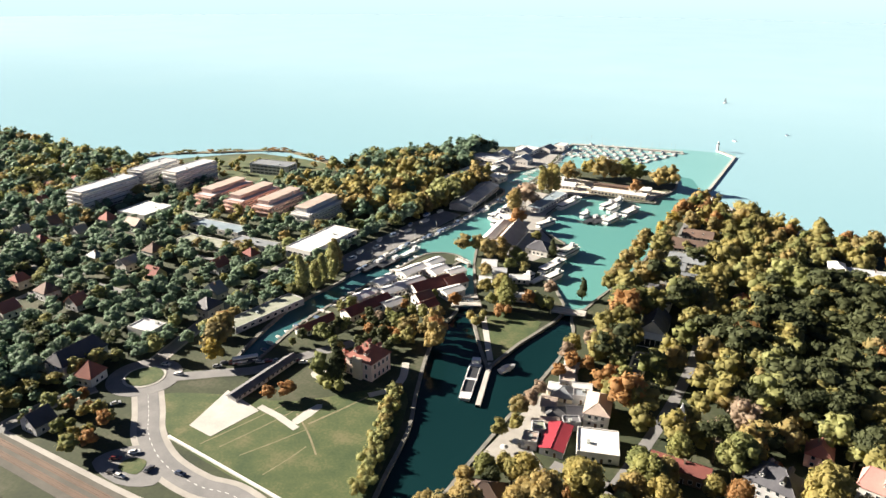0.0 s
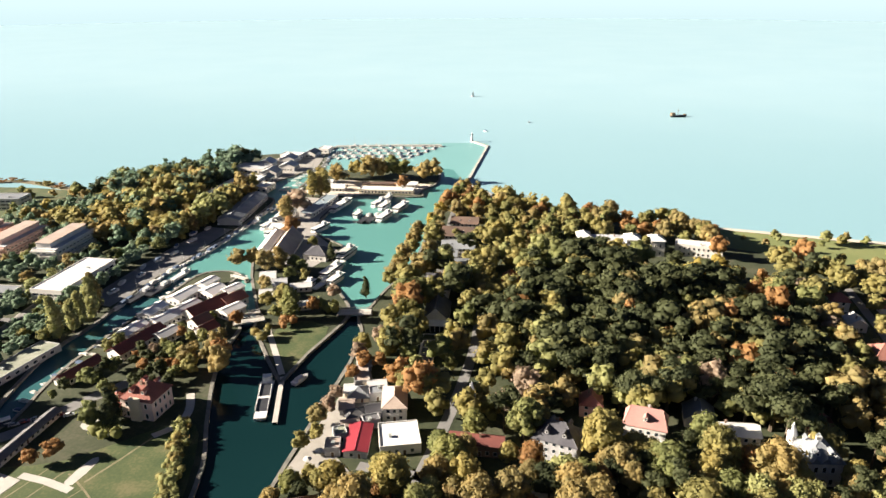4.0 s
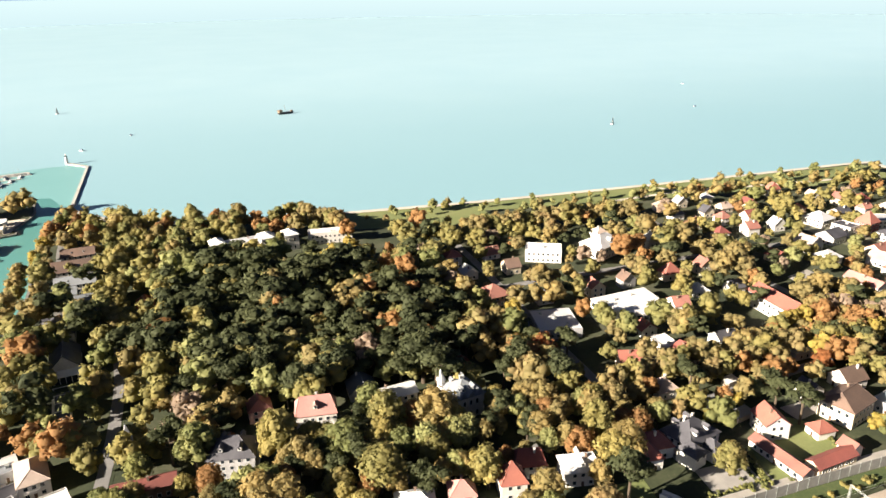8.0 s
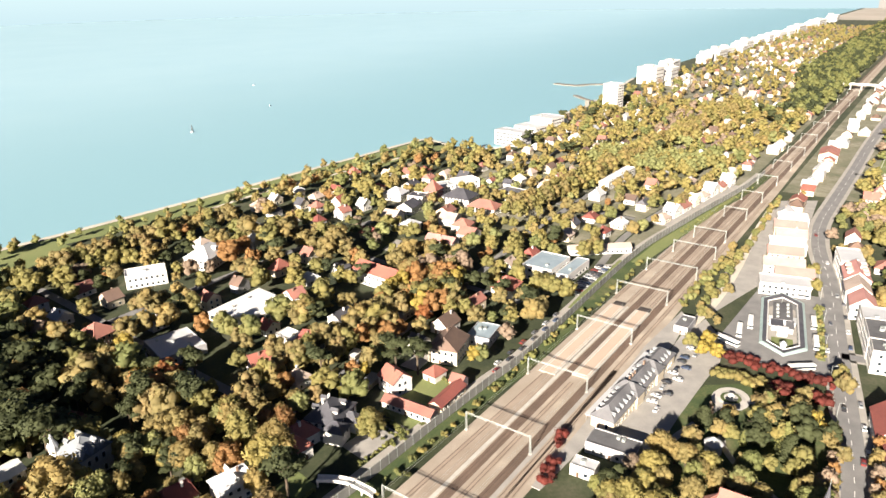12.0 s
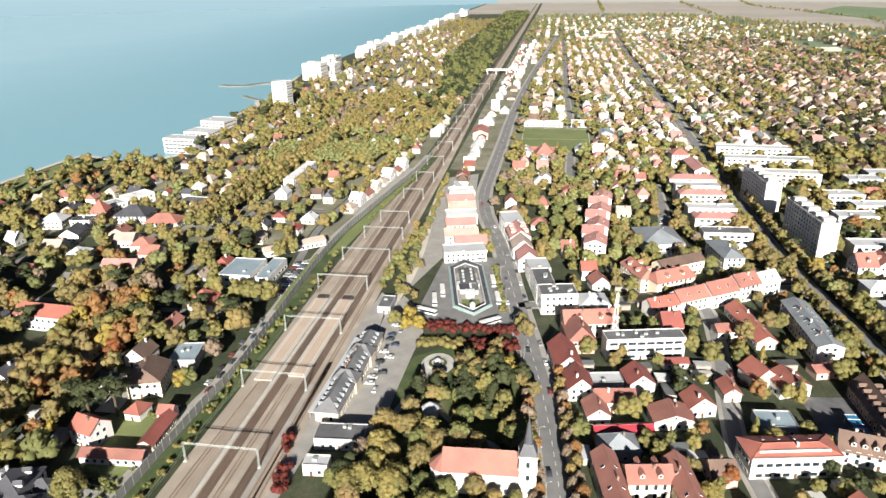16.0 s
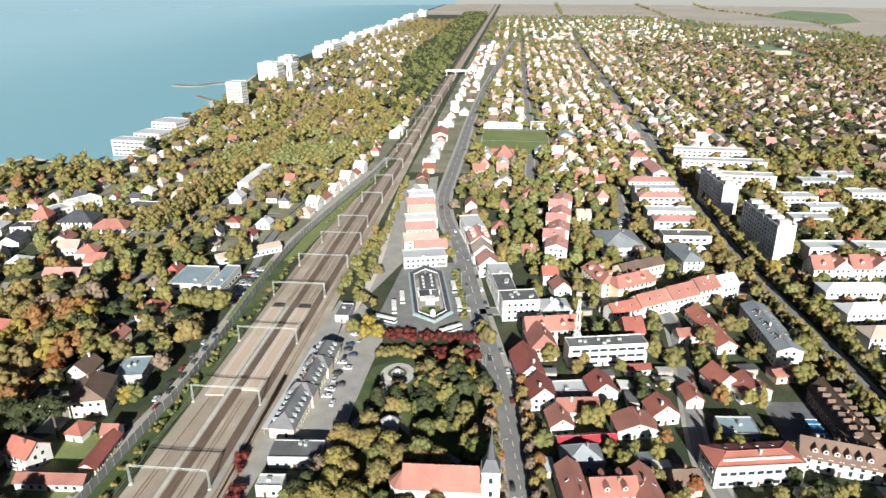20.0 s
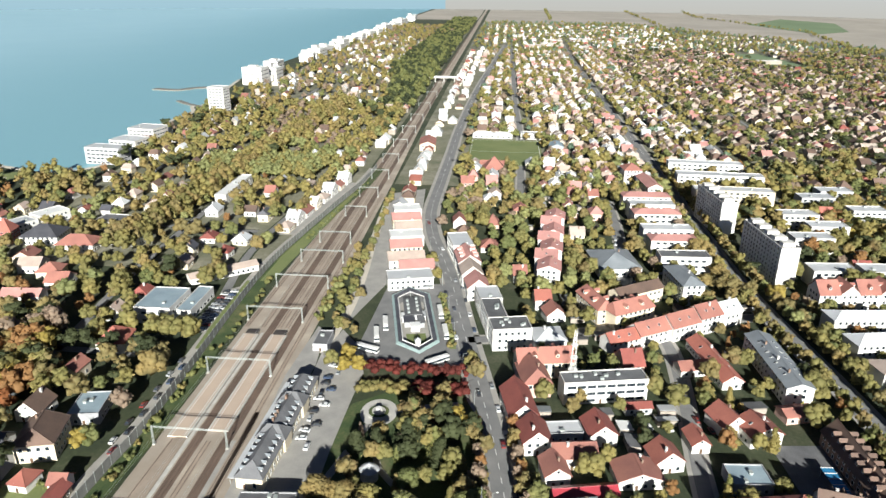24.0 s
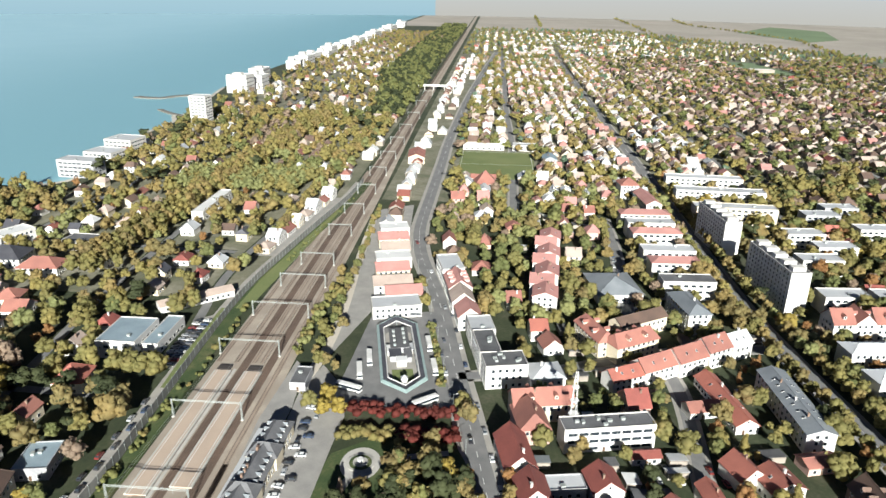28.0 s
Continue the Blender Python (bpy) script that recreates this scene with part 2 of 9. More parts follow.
LEAVES = dict(
    gold=leaf_mat("golden_foliage", [(0.315, 0.252, 0.100), (0.275, 0.229, 0.096), (0.355, 0.268, 0.106), (0.246, 0.209, 0.092), (0.338, 0.229, 0.106)]),
    yellow=leaf_mat("yellow_foliage", [(0.393, 0.305, 0.073), (0.347, 0.271, 0.073), (0.424, 0.326, 0.075)]),
    olive=leaf_mat("olive_foliage", [(0.284, 0.251, 0.090), (0.343, 0.284, 0.099), (0.231, 0.218, 0.082), (0.330, 0.257, 0.100)]),
    green=leaf_mat("green_foliage", [(0.202, 0.215, 0.081), (0.254, 0.254, 0.091), (0.169, 0.189, 0.073), (0.273, 0.254, 0.098)]),
    # greyed, cooled green that paints in haze over distant crowns
    leafy=leaf_mat("hazed_green_foliage", [(0.160, 0.240, 0.162), (0.205, 0.280, 0.185), (0.128, 0.204, 0.138), (0.215, 0.285, 0.190)]),
    dark=leaf_mat("dark_pine_needles", [(0.066, 0.079, 0.039), (0.089, 0.101, 0.046), (0.052, 0.066, 0.034)]),
    rust=leaf_mat("rusty_foliage", [(0.305, 0.172, 0.074), (0.354, 0.197, 0.079), (0.256, 0.148, 0.067)]),
    orange=leaf_mat("orange_foliage", [(0.323, 0.127, 0.048), (0.274, 0.112, 0.044), (0.352, 0.151, 0.054)]),
    red=leaf_mat("crimson_foliage", [(0.166, 0.039, 0.034), (0.214, 0.053, 0.041), (0.124, 0.036, 0.030)]),
    bare=leaf_mat("thin_brown_foliage", [(0.316, 0.244, 0.177), (0.268, 0.207, 0.150), (0.365, 0.274, 0.198)]),
    fresh=leaf_mat("lime_foliage", [(0.266, 0.280, 0.116), (0.316, 0.316, 0.129), (0.222, 0.245, 0.105)]),
)


def water_mat(name, tone_a, tone_b, rough, gloss=0.5, near_sheen=None):
    m = bpy.data.materials.new(name)
    m.use_nodes = True
    nd, ln = m.node_tree.nodes, m.node_tree.links
    bs = nd["Principled BSDF"]
    bs.inputs["Roughness"].default_value, bs.inputs["IOR"].default_value, bs.inputs["Specular IOR Level"].default_value = rough, 1.333, gloss
    geo = nd.new("ShaderNodeNewGeometry")
    big, small = nd.new("ShaderNodeTexNoise"), nd.new("ShaderNodeTexNoise")
    for n, s in ((big, 0.006), (small, 0.35)):
        ln.new(geo.outputs["Position"], n.inputs["Vector"])
        n.inputs["Scale"].default_value, n.inputs["Detail"].default_value = s, 4.0
    ramp = nd.new("ShaderNodeValToRGB")
    ramp.color_ramp.elements[0].color, ramp.color_ramp.elements[1].color = (*tone_a, 1), (*tone_b, 1)
    ramp.color_ramp.elements[0].position, ramp.color_ramp.elements[1].position = 0.3, 0.7
    ln.new(big.outputs["Fac"], ramp.inputs[0])
    # base colour pales offshore, painting in sky reflection that grows towards the horizon
    if near_sheen:
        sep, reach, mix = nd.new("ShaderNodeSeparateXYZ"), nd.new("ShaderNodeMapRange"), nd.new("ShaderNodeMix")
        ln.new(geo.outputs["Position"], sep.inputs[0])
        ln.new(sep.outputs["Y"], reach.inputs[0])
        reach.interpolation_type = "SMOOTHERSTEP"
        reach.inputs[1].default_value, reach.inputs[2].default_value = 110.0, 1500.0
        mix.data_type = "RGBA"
        mix.inputs["A"].default_value = (*near_sheen, 1)
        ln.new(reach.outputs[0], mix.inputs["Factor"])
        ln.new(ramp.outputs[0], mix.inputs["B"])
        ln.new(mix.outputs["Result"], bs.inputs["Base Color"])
    else:
        ln.new(ramp.outputs[0], bs.inputs["Base Color"])
    bp = nd.new("ShaderNodeBump")
    bp.inputs["Strength"].default_value, bp.inputs["Distance"].default_value = 0.1, 0.2
    ln.new(small.outputs["Fac"], bp.inputs["Height"])
    ln.new(bp.outputs[0], bs.inputs["Normal"])
    return m


# pale lake tone also paints in sky reflection and haze
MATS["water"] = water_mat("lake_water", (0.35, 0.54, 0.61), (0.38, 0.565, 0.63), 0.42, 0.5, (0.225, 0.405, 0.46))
MATS["harbour"] = water_mat("harbour_water", (0.085, 0.255, 0.24), (0.10, 0.285, 0.262), 0.3)
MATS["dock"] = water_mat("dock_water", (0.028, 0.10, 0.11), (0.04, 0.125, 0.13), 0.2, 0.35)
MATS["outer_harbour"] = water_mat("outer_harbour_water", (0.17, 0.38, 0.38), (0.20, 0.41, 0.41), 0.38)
# near-black tone: dark canal water plus painted shade of its tree-lined banks
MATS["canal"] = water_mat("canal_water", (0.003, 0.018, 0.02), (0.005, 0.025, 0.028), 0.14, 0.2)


# ---- mesh building ----
class Mesh:
    """Collects boxes, prisms and sheets of one part and links them as one mesh object."""

    def __init__(self):
        self.v, self.f, self.m = [], [], []

    def add(self, verts, faces, slot=0):
        k = len(self.v)
        self.v += [tuple(p) for p in verts]
        self.f += [tuple(i + k for i in q) for q in faces]
        self.m += [slot] * len(faces)
        return self

    def box(self, x0, x1, y0, y1, z0, z1, slot=0):
        vs = [(x, y, z) for z in (z0, z1) for x, y in ((x0, y0), (x1, y0), (x1, y1), (x0, y1))]
        return self.add(vs, [(3, 2, 1, 0), (4, 5, 6, 7), (0, 1, 5, 4), (1, 2, 6, 5), (2, 3, 7, 6), (3, 0, 4, 7)], slot)

    def prism(self, ring, z0, z1, slot=0, taper=1.0):
        n = len(ring)
        cx, cy = sum(p[0] for p in ring) / n, sum(p[1] for p in ring) / n
        vs = [(x, y, z0) for x, y in ring] + [(cx + (x - cx) * taper, cy + (y - cy) * taper, z1) for x, y in ring]
        fs = [tuple(range(n - 1, -1, -1)), tuple(range(n, 2 * n))] + [(i, (i + 1) % n, n + (i + 1) % n, n + i) for i in range(n)]
        return self.add(vs, fs, slot)

    def tube(self, a, b, r0, r1, n=6, slot=0):
        a, b = Vector(a), Vector(b)
        q = (b - a).to_track_quat("Z", "Y")
        vs = []
        for p, r in ((a, r0), (b, r1)):
            vs += [p + q @ Vector((r * math.cos(i * math.tau / n), r * math.sin(i * math.tau / n), 0)) for i in range(n)]
        fs = [(i, (i + 1) % n, n + (i + 1) % n, n + i) for i in range(n)] + [tuple(range(n - 1, -1, -1)), tuple(range(n, 2 * n))]
        return self.add(vs, fs, slot)

    def data(self, name, mats):
        me = bpy.data.meshes.new(name)
        me.from_pydata(self.v, [], self.f)
        for m in mats if isinstance(mats, (list, tuple)) else [mats]:
            me.materials.append(m)
        if any(self.m):
            me.polygons.foreach_set("material_index", self.m)
        me.update()
        return me

    def obj(self, name, mats, parent=None, label=""):
        ob = new(name, self.data(name, mats))
        ob.parent = parent
        return tagged(ob, label)


def part(name, data, parent, m=None, label=""):
    """One more object on shared mesh data, under its thing."""
    ob = new(name, data)
    ob.parent = parent
    if m is not None:
        ob.matrix_basis = m
    return tagged(ob, label)


def thing(name, x, y, z=0.0, rot=0.0, label="", category="", group="", kind=""):
    ob = new(name)
    ob.matrix_basis = pose(x, y, z, 0, 0, rot)
    ob.empty_display_size = 0.5
    return tagged(ob, label, category, group, kind)


# ground already taken, on a raster of two metres
GX, GY, GN, GM = -1300.0, -800.0, 1600, 850
taken = np.zeros((GN, GM), bool)


def block(x, y, lx, ly, rot=0.0, pad=1.0):
    r = math.hypot(lx, ly) / 2 + pad + 2
    i0, i1 = max(0, int((x - r - GX) / 2)), min(GN, int((x + r - GX) / 2) + 1)
    j0, j1 = max(0, int((y - r - GY) / 2)), min(GM, int((y + r - GY) / 2) + 1)
    if i1 <= i0 or j1 <= j0:
        return
    px = (np.arange(i0, i1)[:, None] * 2 + GX + 1) - x
    py = (np.arange(j0, j1)[None, :] * 2 + GY + 1) - y
    c, s = math.cos(radians(rot)), math.sin(radians(rot))
    taken[i0:i1, j0:j1] |= (abs(px * c + py * s) < lx / 2 + pad) & (abs(-px * s + py * c) < ly / 2 + pad)


def is_taken(x, y, r=0.0):
    i, j = int((x - GX) / 2), int((y - GY) / 2)
    k = int(r / 2)
    if not (0 <= i < GN and 0 <= j < GM):
        return False
    return bool(taken[max(0, i - k):i + k + 1, max(0, j - k):j + k + 1].any())


def inside(x, y, ring):
    hit, n = False, len(ring)
    for i in range(n):
        (x0, y0), (x1, y1) = ring[i], ring[(i + 1) % n]
        if (y0 > y) != (y1 > y) and x < x0 + (y - y0) / (y1 - y0) * (x1 - x0):
            hit = not hit
    return hit


def smooth(pts, steps=4, closed=False):
    """A rounded line through corner points."""
    n, out = len(pts), []
    for i in range(n if closed else n - 1):
        p = [Vector(pts[(i + k) % n] if closed else pts[min(max(i + k, 0), n - 1)]) for k in (-1, 0, 1, 2)]
        for s in range(steps):
            t = s / steps
            q = 0.5 * ((2 * p[1]) + (p[2] - p[0]) * t + (2 * p[0] - 5 * p[1] + 4 * p[2] - p[3]) * t * t + (3 * p[1] - p[0] - 3 * p[2] + p[3]) * t ** 3)
            out.append((q.x, q.y))
    if not closed:
        out.append(tuple(pts[-1]))
    return out


def strip(name, pts, width, z, m, shift=0.0, thick=0.05, parent=None, reserve=None, label="", kind="structure"):
    """A road, kerb or line of constant width along a plan line."""
    me, n = Mesh(), len(pts)
    vs = []
    for i, p in enumerate(pts):
        a, b = Vector(pts[max(i - 1, 0)]), Vector(pts[min(i + 1, n - 1)])
        d = (b - a).normalized()
        nx, ny = -d.y, d.x
        for off in (shift - width / 2, shift + width / 2):
            vs += [(p[0] + nx * off, p[1] + ny * off, z), (p[0] + nx * off, p[1] + ny * off, z - thick)]
        if reserve is not None and i < n - 1:
            q = pts[i + 1]
            block((p[0] + q[0]) / 2, (p[1] + q[1]) / 2, math.dist(p, q), width, math.degrees(math.atan2(q[1] - p[1], q[0] - p[0])), reserve)
    fs = []
    for i in range(n - 1):
        k = 4 * i
        fs += [(k, k + 4, k + 6, k + 2), (k + 1, k, k + 2, k + 3), (k + 1, k + 5, k + 4, k), (k + 2, k + 6, k + 7, k + 3)]
    me.add(vs, [f[::-1] for f in fs])
    ob = me.obj(name, m, parent, label)
    return tagged(ob, kind=kind) if parent is None else ob


def sheet(name, ring, z, m, thick=0.1, label="", reserve=None, parent=None, kind="structure"):
    me = Mesh().prism(ring, z - thick, z)
    ob = me.obj(name, m, parent, label)
    if parent is None:
        tagged(ob, kind=kind)
    if reserve is not None:
        xs, ys = [p[0] for p in ring], [p[1] for p in ring]
        for x in np.arange(min(xs), max(xs), 2.0):
            for y in np.arange(min(ys), max(ys), 2.0):
                if inside(x, y, ring):
                    i, j = int((x - GX) / 2), int((y - GY) / 2)
                    if 0 <= i < GN and 0 <= j < GM:
                        taken[i, j] = True
    return ob

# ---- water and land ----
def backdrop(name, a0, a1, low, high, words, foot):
    """Added glowing rim, painted as haze where lake and land fade out, beyond everything that shifts as the camera
    moves.
    """
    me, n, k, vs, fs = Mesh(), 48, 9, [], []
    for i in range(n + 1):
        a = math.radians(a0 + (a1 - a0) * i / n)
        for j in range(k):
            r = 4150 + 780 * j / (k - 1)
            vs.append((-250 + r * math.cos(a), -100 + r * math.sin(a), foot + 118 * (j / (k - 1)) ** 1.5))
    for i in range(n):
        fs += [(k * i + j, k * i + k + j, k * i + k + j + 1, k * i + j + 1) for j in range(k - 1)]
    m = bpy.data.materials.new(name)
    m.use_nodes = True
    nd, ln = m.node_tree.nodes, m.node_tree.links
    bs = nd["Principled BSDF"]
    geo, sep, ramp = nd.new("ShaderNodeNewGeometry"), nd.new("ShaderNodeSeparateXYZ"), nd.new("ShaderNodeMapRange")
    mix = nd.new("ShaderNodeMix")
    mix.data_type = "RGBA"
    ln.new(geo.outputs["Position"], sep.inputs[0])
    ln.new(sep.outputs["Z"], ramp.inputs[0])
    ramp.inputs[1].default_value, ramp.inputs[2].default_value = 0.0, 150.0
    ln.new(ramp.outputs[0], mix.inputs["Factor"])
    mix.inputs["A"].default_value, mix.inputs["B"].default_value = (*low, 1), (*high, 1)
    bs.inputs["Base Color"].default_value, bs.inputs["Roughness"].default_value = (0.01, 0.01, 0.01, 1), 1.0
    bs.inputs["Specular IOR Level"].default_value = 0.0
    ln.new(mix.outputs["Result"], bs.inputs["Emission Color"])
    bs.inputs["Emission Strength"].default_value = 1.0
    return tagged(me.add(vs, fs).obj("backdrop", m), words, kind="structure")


backdrop("lake_haze_glow", 4.6, 178, (0.172, 0.245, 0.272), (0.20, 0.272, 0.292), "added glowing backdrop painted as pale haze over the far lake", -1.08)
backdrop("land_haze_glow", 178, 364.6, (0.255, 0.235, 0.205), (0.268, 0.26, 0.248), "added glowing backdrop painted as brownish haze over the far land", 0.4)
R = 4715
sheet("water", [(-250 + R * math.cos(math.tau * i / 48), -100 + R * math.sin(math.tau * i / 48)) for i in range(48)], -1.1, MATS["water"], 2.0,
      "milky turquoise lake water with fine ripples and painted-in sky sheen")

sheet("canal_water", [(-360, -140), (-370, 60), (-368, 200), (-384, 228), (-400, 219), (-436, 206), (-447, 216), (-455, 210), (-440, 150), (-400, 40), (-372, -140)], -1.0, MATS["canal"], 0.5, "still dark canal water below the lock, with painted bank shade")
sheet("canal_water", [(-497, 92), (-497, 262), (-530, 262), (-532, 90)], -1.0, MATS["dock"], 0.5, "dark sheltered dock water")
sheet("harbour_water", [(-366, 500), (-367, 600), (-368, 690), (-420, 684), (-536, 652), (-530, 600), (-524, 548), (-512, 524), (-470, 548), (-420, 566), (-388, 560)], -1.07, MATS["outer_harbour"], 0.3,
      "pale turquoise water of the outer marina")
sheet("harbour_water", [(-374, 222), (-366, 500), (-388, 560), (-420, 566), (-470, 548), (-512, 524), (-524, 548), (-556, 500), (-560, 430), (-532, 262), (-497, 262), (-480, 250), (-455, 218), (-440, 222), (-452, 240), (-484, 300), (-460, 330), (-420, 260), (-395, 222)], -1.04, MATS["harbour"], 0.4,
      "turquoise water of the sheltered harbour basin")

east_bank = smooth([(-372, -120), (-374, -20), (-377, 63), (-377, 119), (-376, 174), (-379, 205), (-386, 222), (-383, 236), (-381, 256), (-375, 300), (-374, 340),
                    (-380, 385), (-378, 421), (-380, 450), (-377, 490), (-366, 505)], 3)
beach = smooth([(-366, 505), (-334, 462), (-293, 440), (-215, 421), (-132, 407), (-43, 395), (81, 383), (216, 372), (334, 364), (346, 350), (331, 300), (352, 266), (400, 262),
                (470, 288), (560, 296), (630, 294), (672, 312), (690, 302), (760, 312), (856, 330), (1000, 348), (1340, 347), (1807, 341), (2812, 331), (4480, 290)], 3)
EAST = east_bank + beach[1:] + [(4600, 270), (4600, -1700), (3300, -3600), (500, -4750), (-372, -4790)]
sheet("ground", EAST, 0.0, MATS["ground"], 4.0, "autumn garden ground of grass, earth and fallen leaves")
west_bank = smooth([(-369, -120), (-378, 0), (-397, 50), (-408, 90), (-419, 114), (-433, 147), (-441, 173), (-444, 198), (-449, 204), (-462, 225), (-477, 247), (-477, 268),
                    (-490, 272), (-503, 262), (-505, 225), (-508, 185), (-508, 140), (-501, 104), (-508, 95), (-517, 118), (-526, 158), (-524, 196), (-528, 240), (-523, 295), (-519, 340),
                    (-518, 405), (-524, 432), (-552, 446), (-540, 500), (-521, 545), (-532, 600), (-536, 640)], 3)
lake_west = smooth([(-536, 640), (-560, 608), (-620, 575), (-655, 520), (-690, 440), (-720, 420), (-800, 425), (-850, 372), (-880, 330), (-1000, 325), (-1180, 345), (-1600, 330), (-2600, 300)], 3)
WEST = (west_bank + lake_west[1:] + [(-4200, 250), (-4200, -1200), (-2500, -3600), (-369, -4200)])[::-1]
sheet("ground", WEST, 0.0, MATS["ground"], 4.0, "shaded garden ground of grass, earth and fallen leaves")
island = smooth([(-402, 151), (-416, 170), (-428, 188), (-437, 200), (-440, 212), (-453, 238), (-468, 266), (-484, 306), (-484, 322), (-497, 371), (-509, 420), (-513, 455), (-511, 520),
                 (-470, 545), (-412, 560), (-396, 530), (-395, 500), (-403, 474), (-399, 459), (-425, 455), (-447, 458), (-461, 440), (-464, 388), (-456, 350), (-430, 330),
                 (-424, 300), (-418, 270), (-408, 254), (-396, 236), (-392, 220), (-394, 205), (-399, 180)], 2)
sheet("ground", island[::-1], 0.05, MATS["ground"], 4.0, "harbour island ground of gravel, grass and quays")


def bank_wall(name, pts, width=1.6, z=0.35):
    return strip(name, pts, width, z, MATS["quay"], thick=2.6, label="stone quay edge above the canal water")


bank_wall("quay", [p for p in west_bank[:26] if p[1] > 16])
bank_wall("quay", west_bank[26:])
bank_wall("quay", [p for p in east_bank if p[1] > 16])
bank_wall("quay", island + island[:1])

# promenade along the lake, the paler beach edge and the open meadow behind it
strip("beach_edge", beach[5:30], 5, 0.25, MATS["sand"], -1, 1.4, label="pale lakeside promenade of concrete and sand")
strip("beach_edge", beach[30:60], 5, 0.25, MATS["sand"], -1, 1.4, label="pale lakeside promenade of concrete and sand")
sheet("meadow", [(-60, 372), (-60, 392), (80, 379), (216, 368), (330, 358), (326, 305), (200, 325), (60, 345)], 0.06, MATS["green"], 0.1, "open lakeside lawn turning yellow", reserve=1)
sheet("meadow", [(-175, 372), (-175, 409), (-118, 401), (-60, 392), (-60, 340), (-110, 352)], 0.06, MATS["green"], 0.1, "open lakeside lawn turning yellow")
strip("meadow_path", smooth([(40, 352), (120, 352), (200, 338), (310, 322)]), 4, 0.1, MATS["sand"], label="pale gravel path through the lakeside lawn")
strip("meadow_path", smooth([(100, 378), (118, 352), (150, 345)]), 3, 0.1, MATS["sand"], label="pale gravel path through the lakeside lawn")
for pts, w in (([(852, 336), (838, 375), (812, 395), (818, 434)], 13), ([(674, 300), (690, 323), (716, 350)], 7)):
    strip("breakwater", smooth(pts), w, 0.4, MATS["quay"], 0, 3, label="low stone breakwater running out into the lake")
strip("reeds", smooth([(-690, 420), (-735, 438), (-795, 448), (-850, 405), (-880, 380), (-900, 352)]), 8, -0.5, MATS["reed"], thick=1.0, label="low bed of autumn reeds at the lake's edge")
sheet("lawn", smooth([(-690, 412), (-735, 428), (-795, 420), (-845, 372), (-870, 335), (-820, 325), (-760, 335), (-700, 350)], 3, True), 0.08, MATS["lawn"], 0.1, "open lakeside lawn of the hotels")

# pale plots of the suburb, lightened to paint in haze, and the fields beyond it
MATS["plots"] = mat("hazed_garden_plots", (0.26, 0.243, 0.185), (0.10, 0.107, 0.062), 0.035, 0.95, fine=0.25, third=(0.17, 0.165, 0.112))
sheet("garden_plots", [(330, -16), (330, -1100), (1450, -1150), (1720, -1120), (2100, -900), (2500, -660), (2500, -16)], 0.04, MATS["plots"], 0.03, "pale garden plots and yards, lightened for haze, between suburban houses")
sheet("garden_plots", [(130, 36), (330, 14), (2400, 14), (2400, 285), (880, 285), (700, 270), (360, 240), (130, 250)], 0.04, MATS["plots"], 0.03, "pale garden plots and yards, lightened for haze, between holiday houses")
sheet("field", [(1430, -1900), (1430, -1160), (1700, -1130), (2100, -910), (2500, -670), (2500, -20), (4560, -20), (4560, -1600), (3250, -3500)], 0.15, MATS["field"], 0.2, "ploughed fields beyond the last houses, tone paled for haze")
sheet("field", [(2850, 12), (2850, 315), (4480, 275), (4560, 12)], 0.13, MATS["field"], 0.2, "far land near the lake, a sheet paled for haze")
sheet("field", [(2450, -1320), (2300, -1150), (2800, -1080), (3300, -1380), (3000, -1500)], 0.3, MATS["field_green"], 0.1, "green winter crop in a wide field")
sheet("field", [(1250, -640), (1250, -740), (1560, -720), (1560, -640)], 0.2, MATS["field_green"], 0.1, "open green playing field at the suburb's edge", reserve=1)

# ---- railway ----
def railway():
    bed = sheet("railway_bed", [(-400, -5), (-330, -14), (-100, -17), (150, -15), (330, -14), (700, -8), (4560, -6), (4560, 6), (700, 8), (330, 10), (150, 20), (-150, 22), (-330, 13), (-400, 8.5)],
                0.12, MATS["ballast"], 0.2, "brown ballast bed of the railway yard", reserve=1)
    sheet("railway_bed", [(-900, -2.5), (-400, -4.5), (-400, 8.2), (-900, 7)], 0.11, MATS["old_ballast"], 0.2, "old grey ballast of the single line", reserve=1)
    rail = Mesh().box(-0.5, 0.5, -0.07, 0.07, 0, 0.17).data("rail", MATS["rust"])
    lines = [(5.8, -420, 2600), (-5.6, -420, 900), (1.1, -420, -30), (0.2, -700, -420), (4.6, -700, -420), (17.6, -330, -30), (-10.8, -330, 300), (-14.2, -330, -10), (-1.6, 62, 2600), (2.2, 62, 420), (10.6, 62, 420), (16.3, 62, 330)]
    for v, a, b in lines:
        for off in (-0.72, 0.72):
            ob = part("rail", rail, bed)
            skew = -0.02 if v > 14 and b <= 420 else (0.018 if v < -11 else 0.0)
            ob.matrix_basis = Matrix.Translation(((a + b) / 2, v + off, 0.12)) @ Matrix.Rotation(skew, 4, "Z") @ Matrix.Diagonal((b - a, 1, 1, 1))
        strip("track_bed", [(a, v + 0.0), (b, v + 0.0)] if not (v > 14 and b <= 420 or v < -11) else [(a, v - (b - a) / 2 * math.tan(skew)), (b, v + (b - a) / 2 * math.tan(skew))], 3.9 if v in (5.8, -5.6) else 2.6, 0.15,
                    MATS["track_dark" if v in (5.8, -5.6) or a < -430 else "track"], thick=0.05, parent=bed)
    return bed


MATS["track_dark"] = mat("oily_dark_sleepers", (0.17, 0.115, 0.085), (0.10, 0.07, 0.052), 0.06, 0.95, fine=2.0)
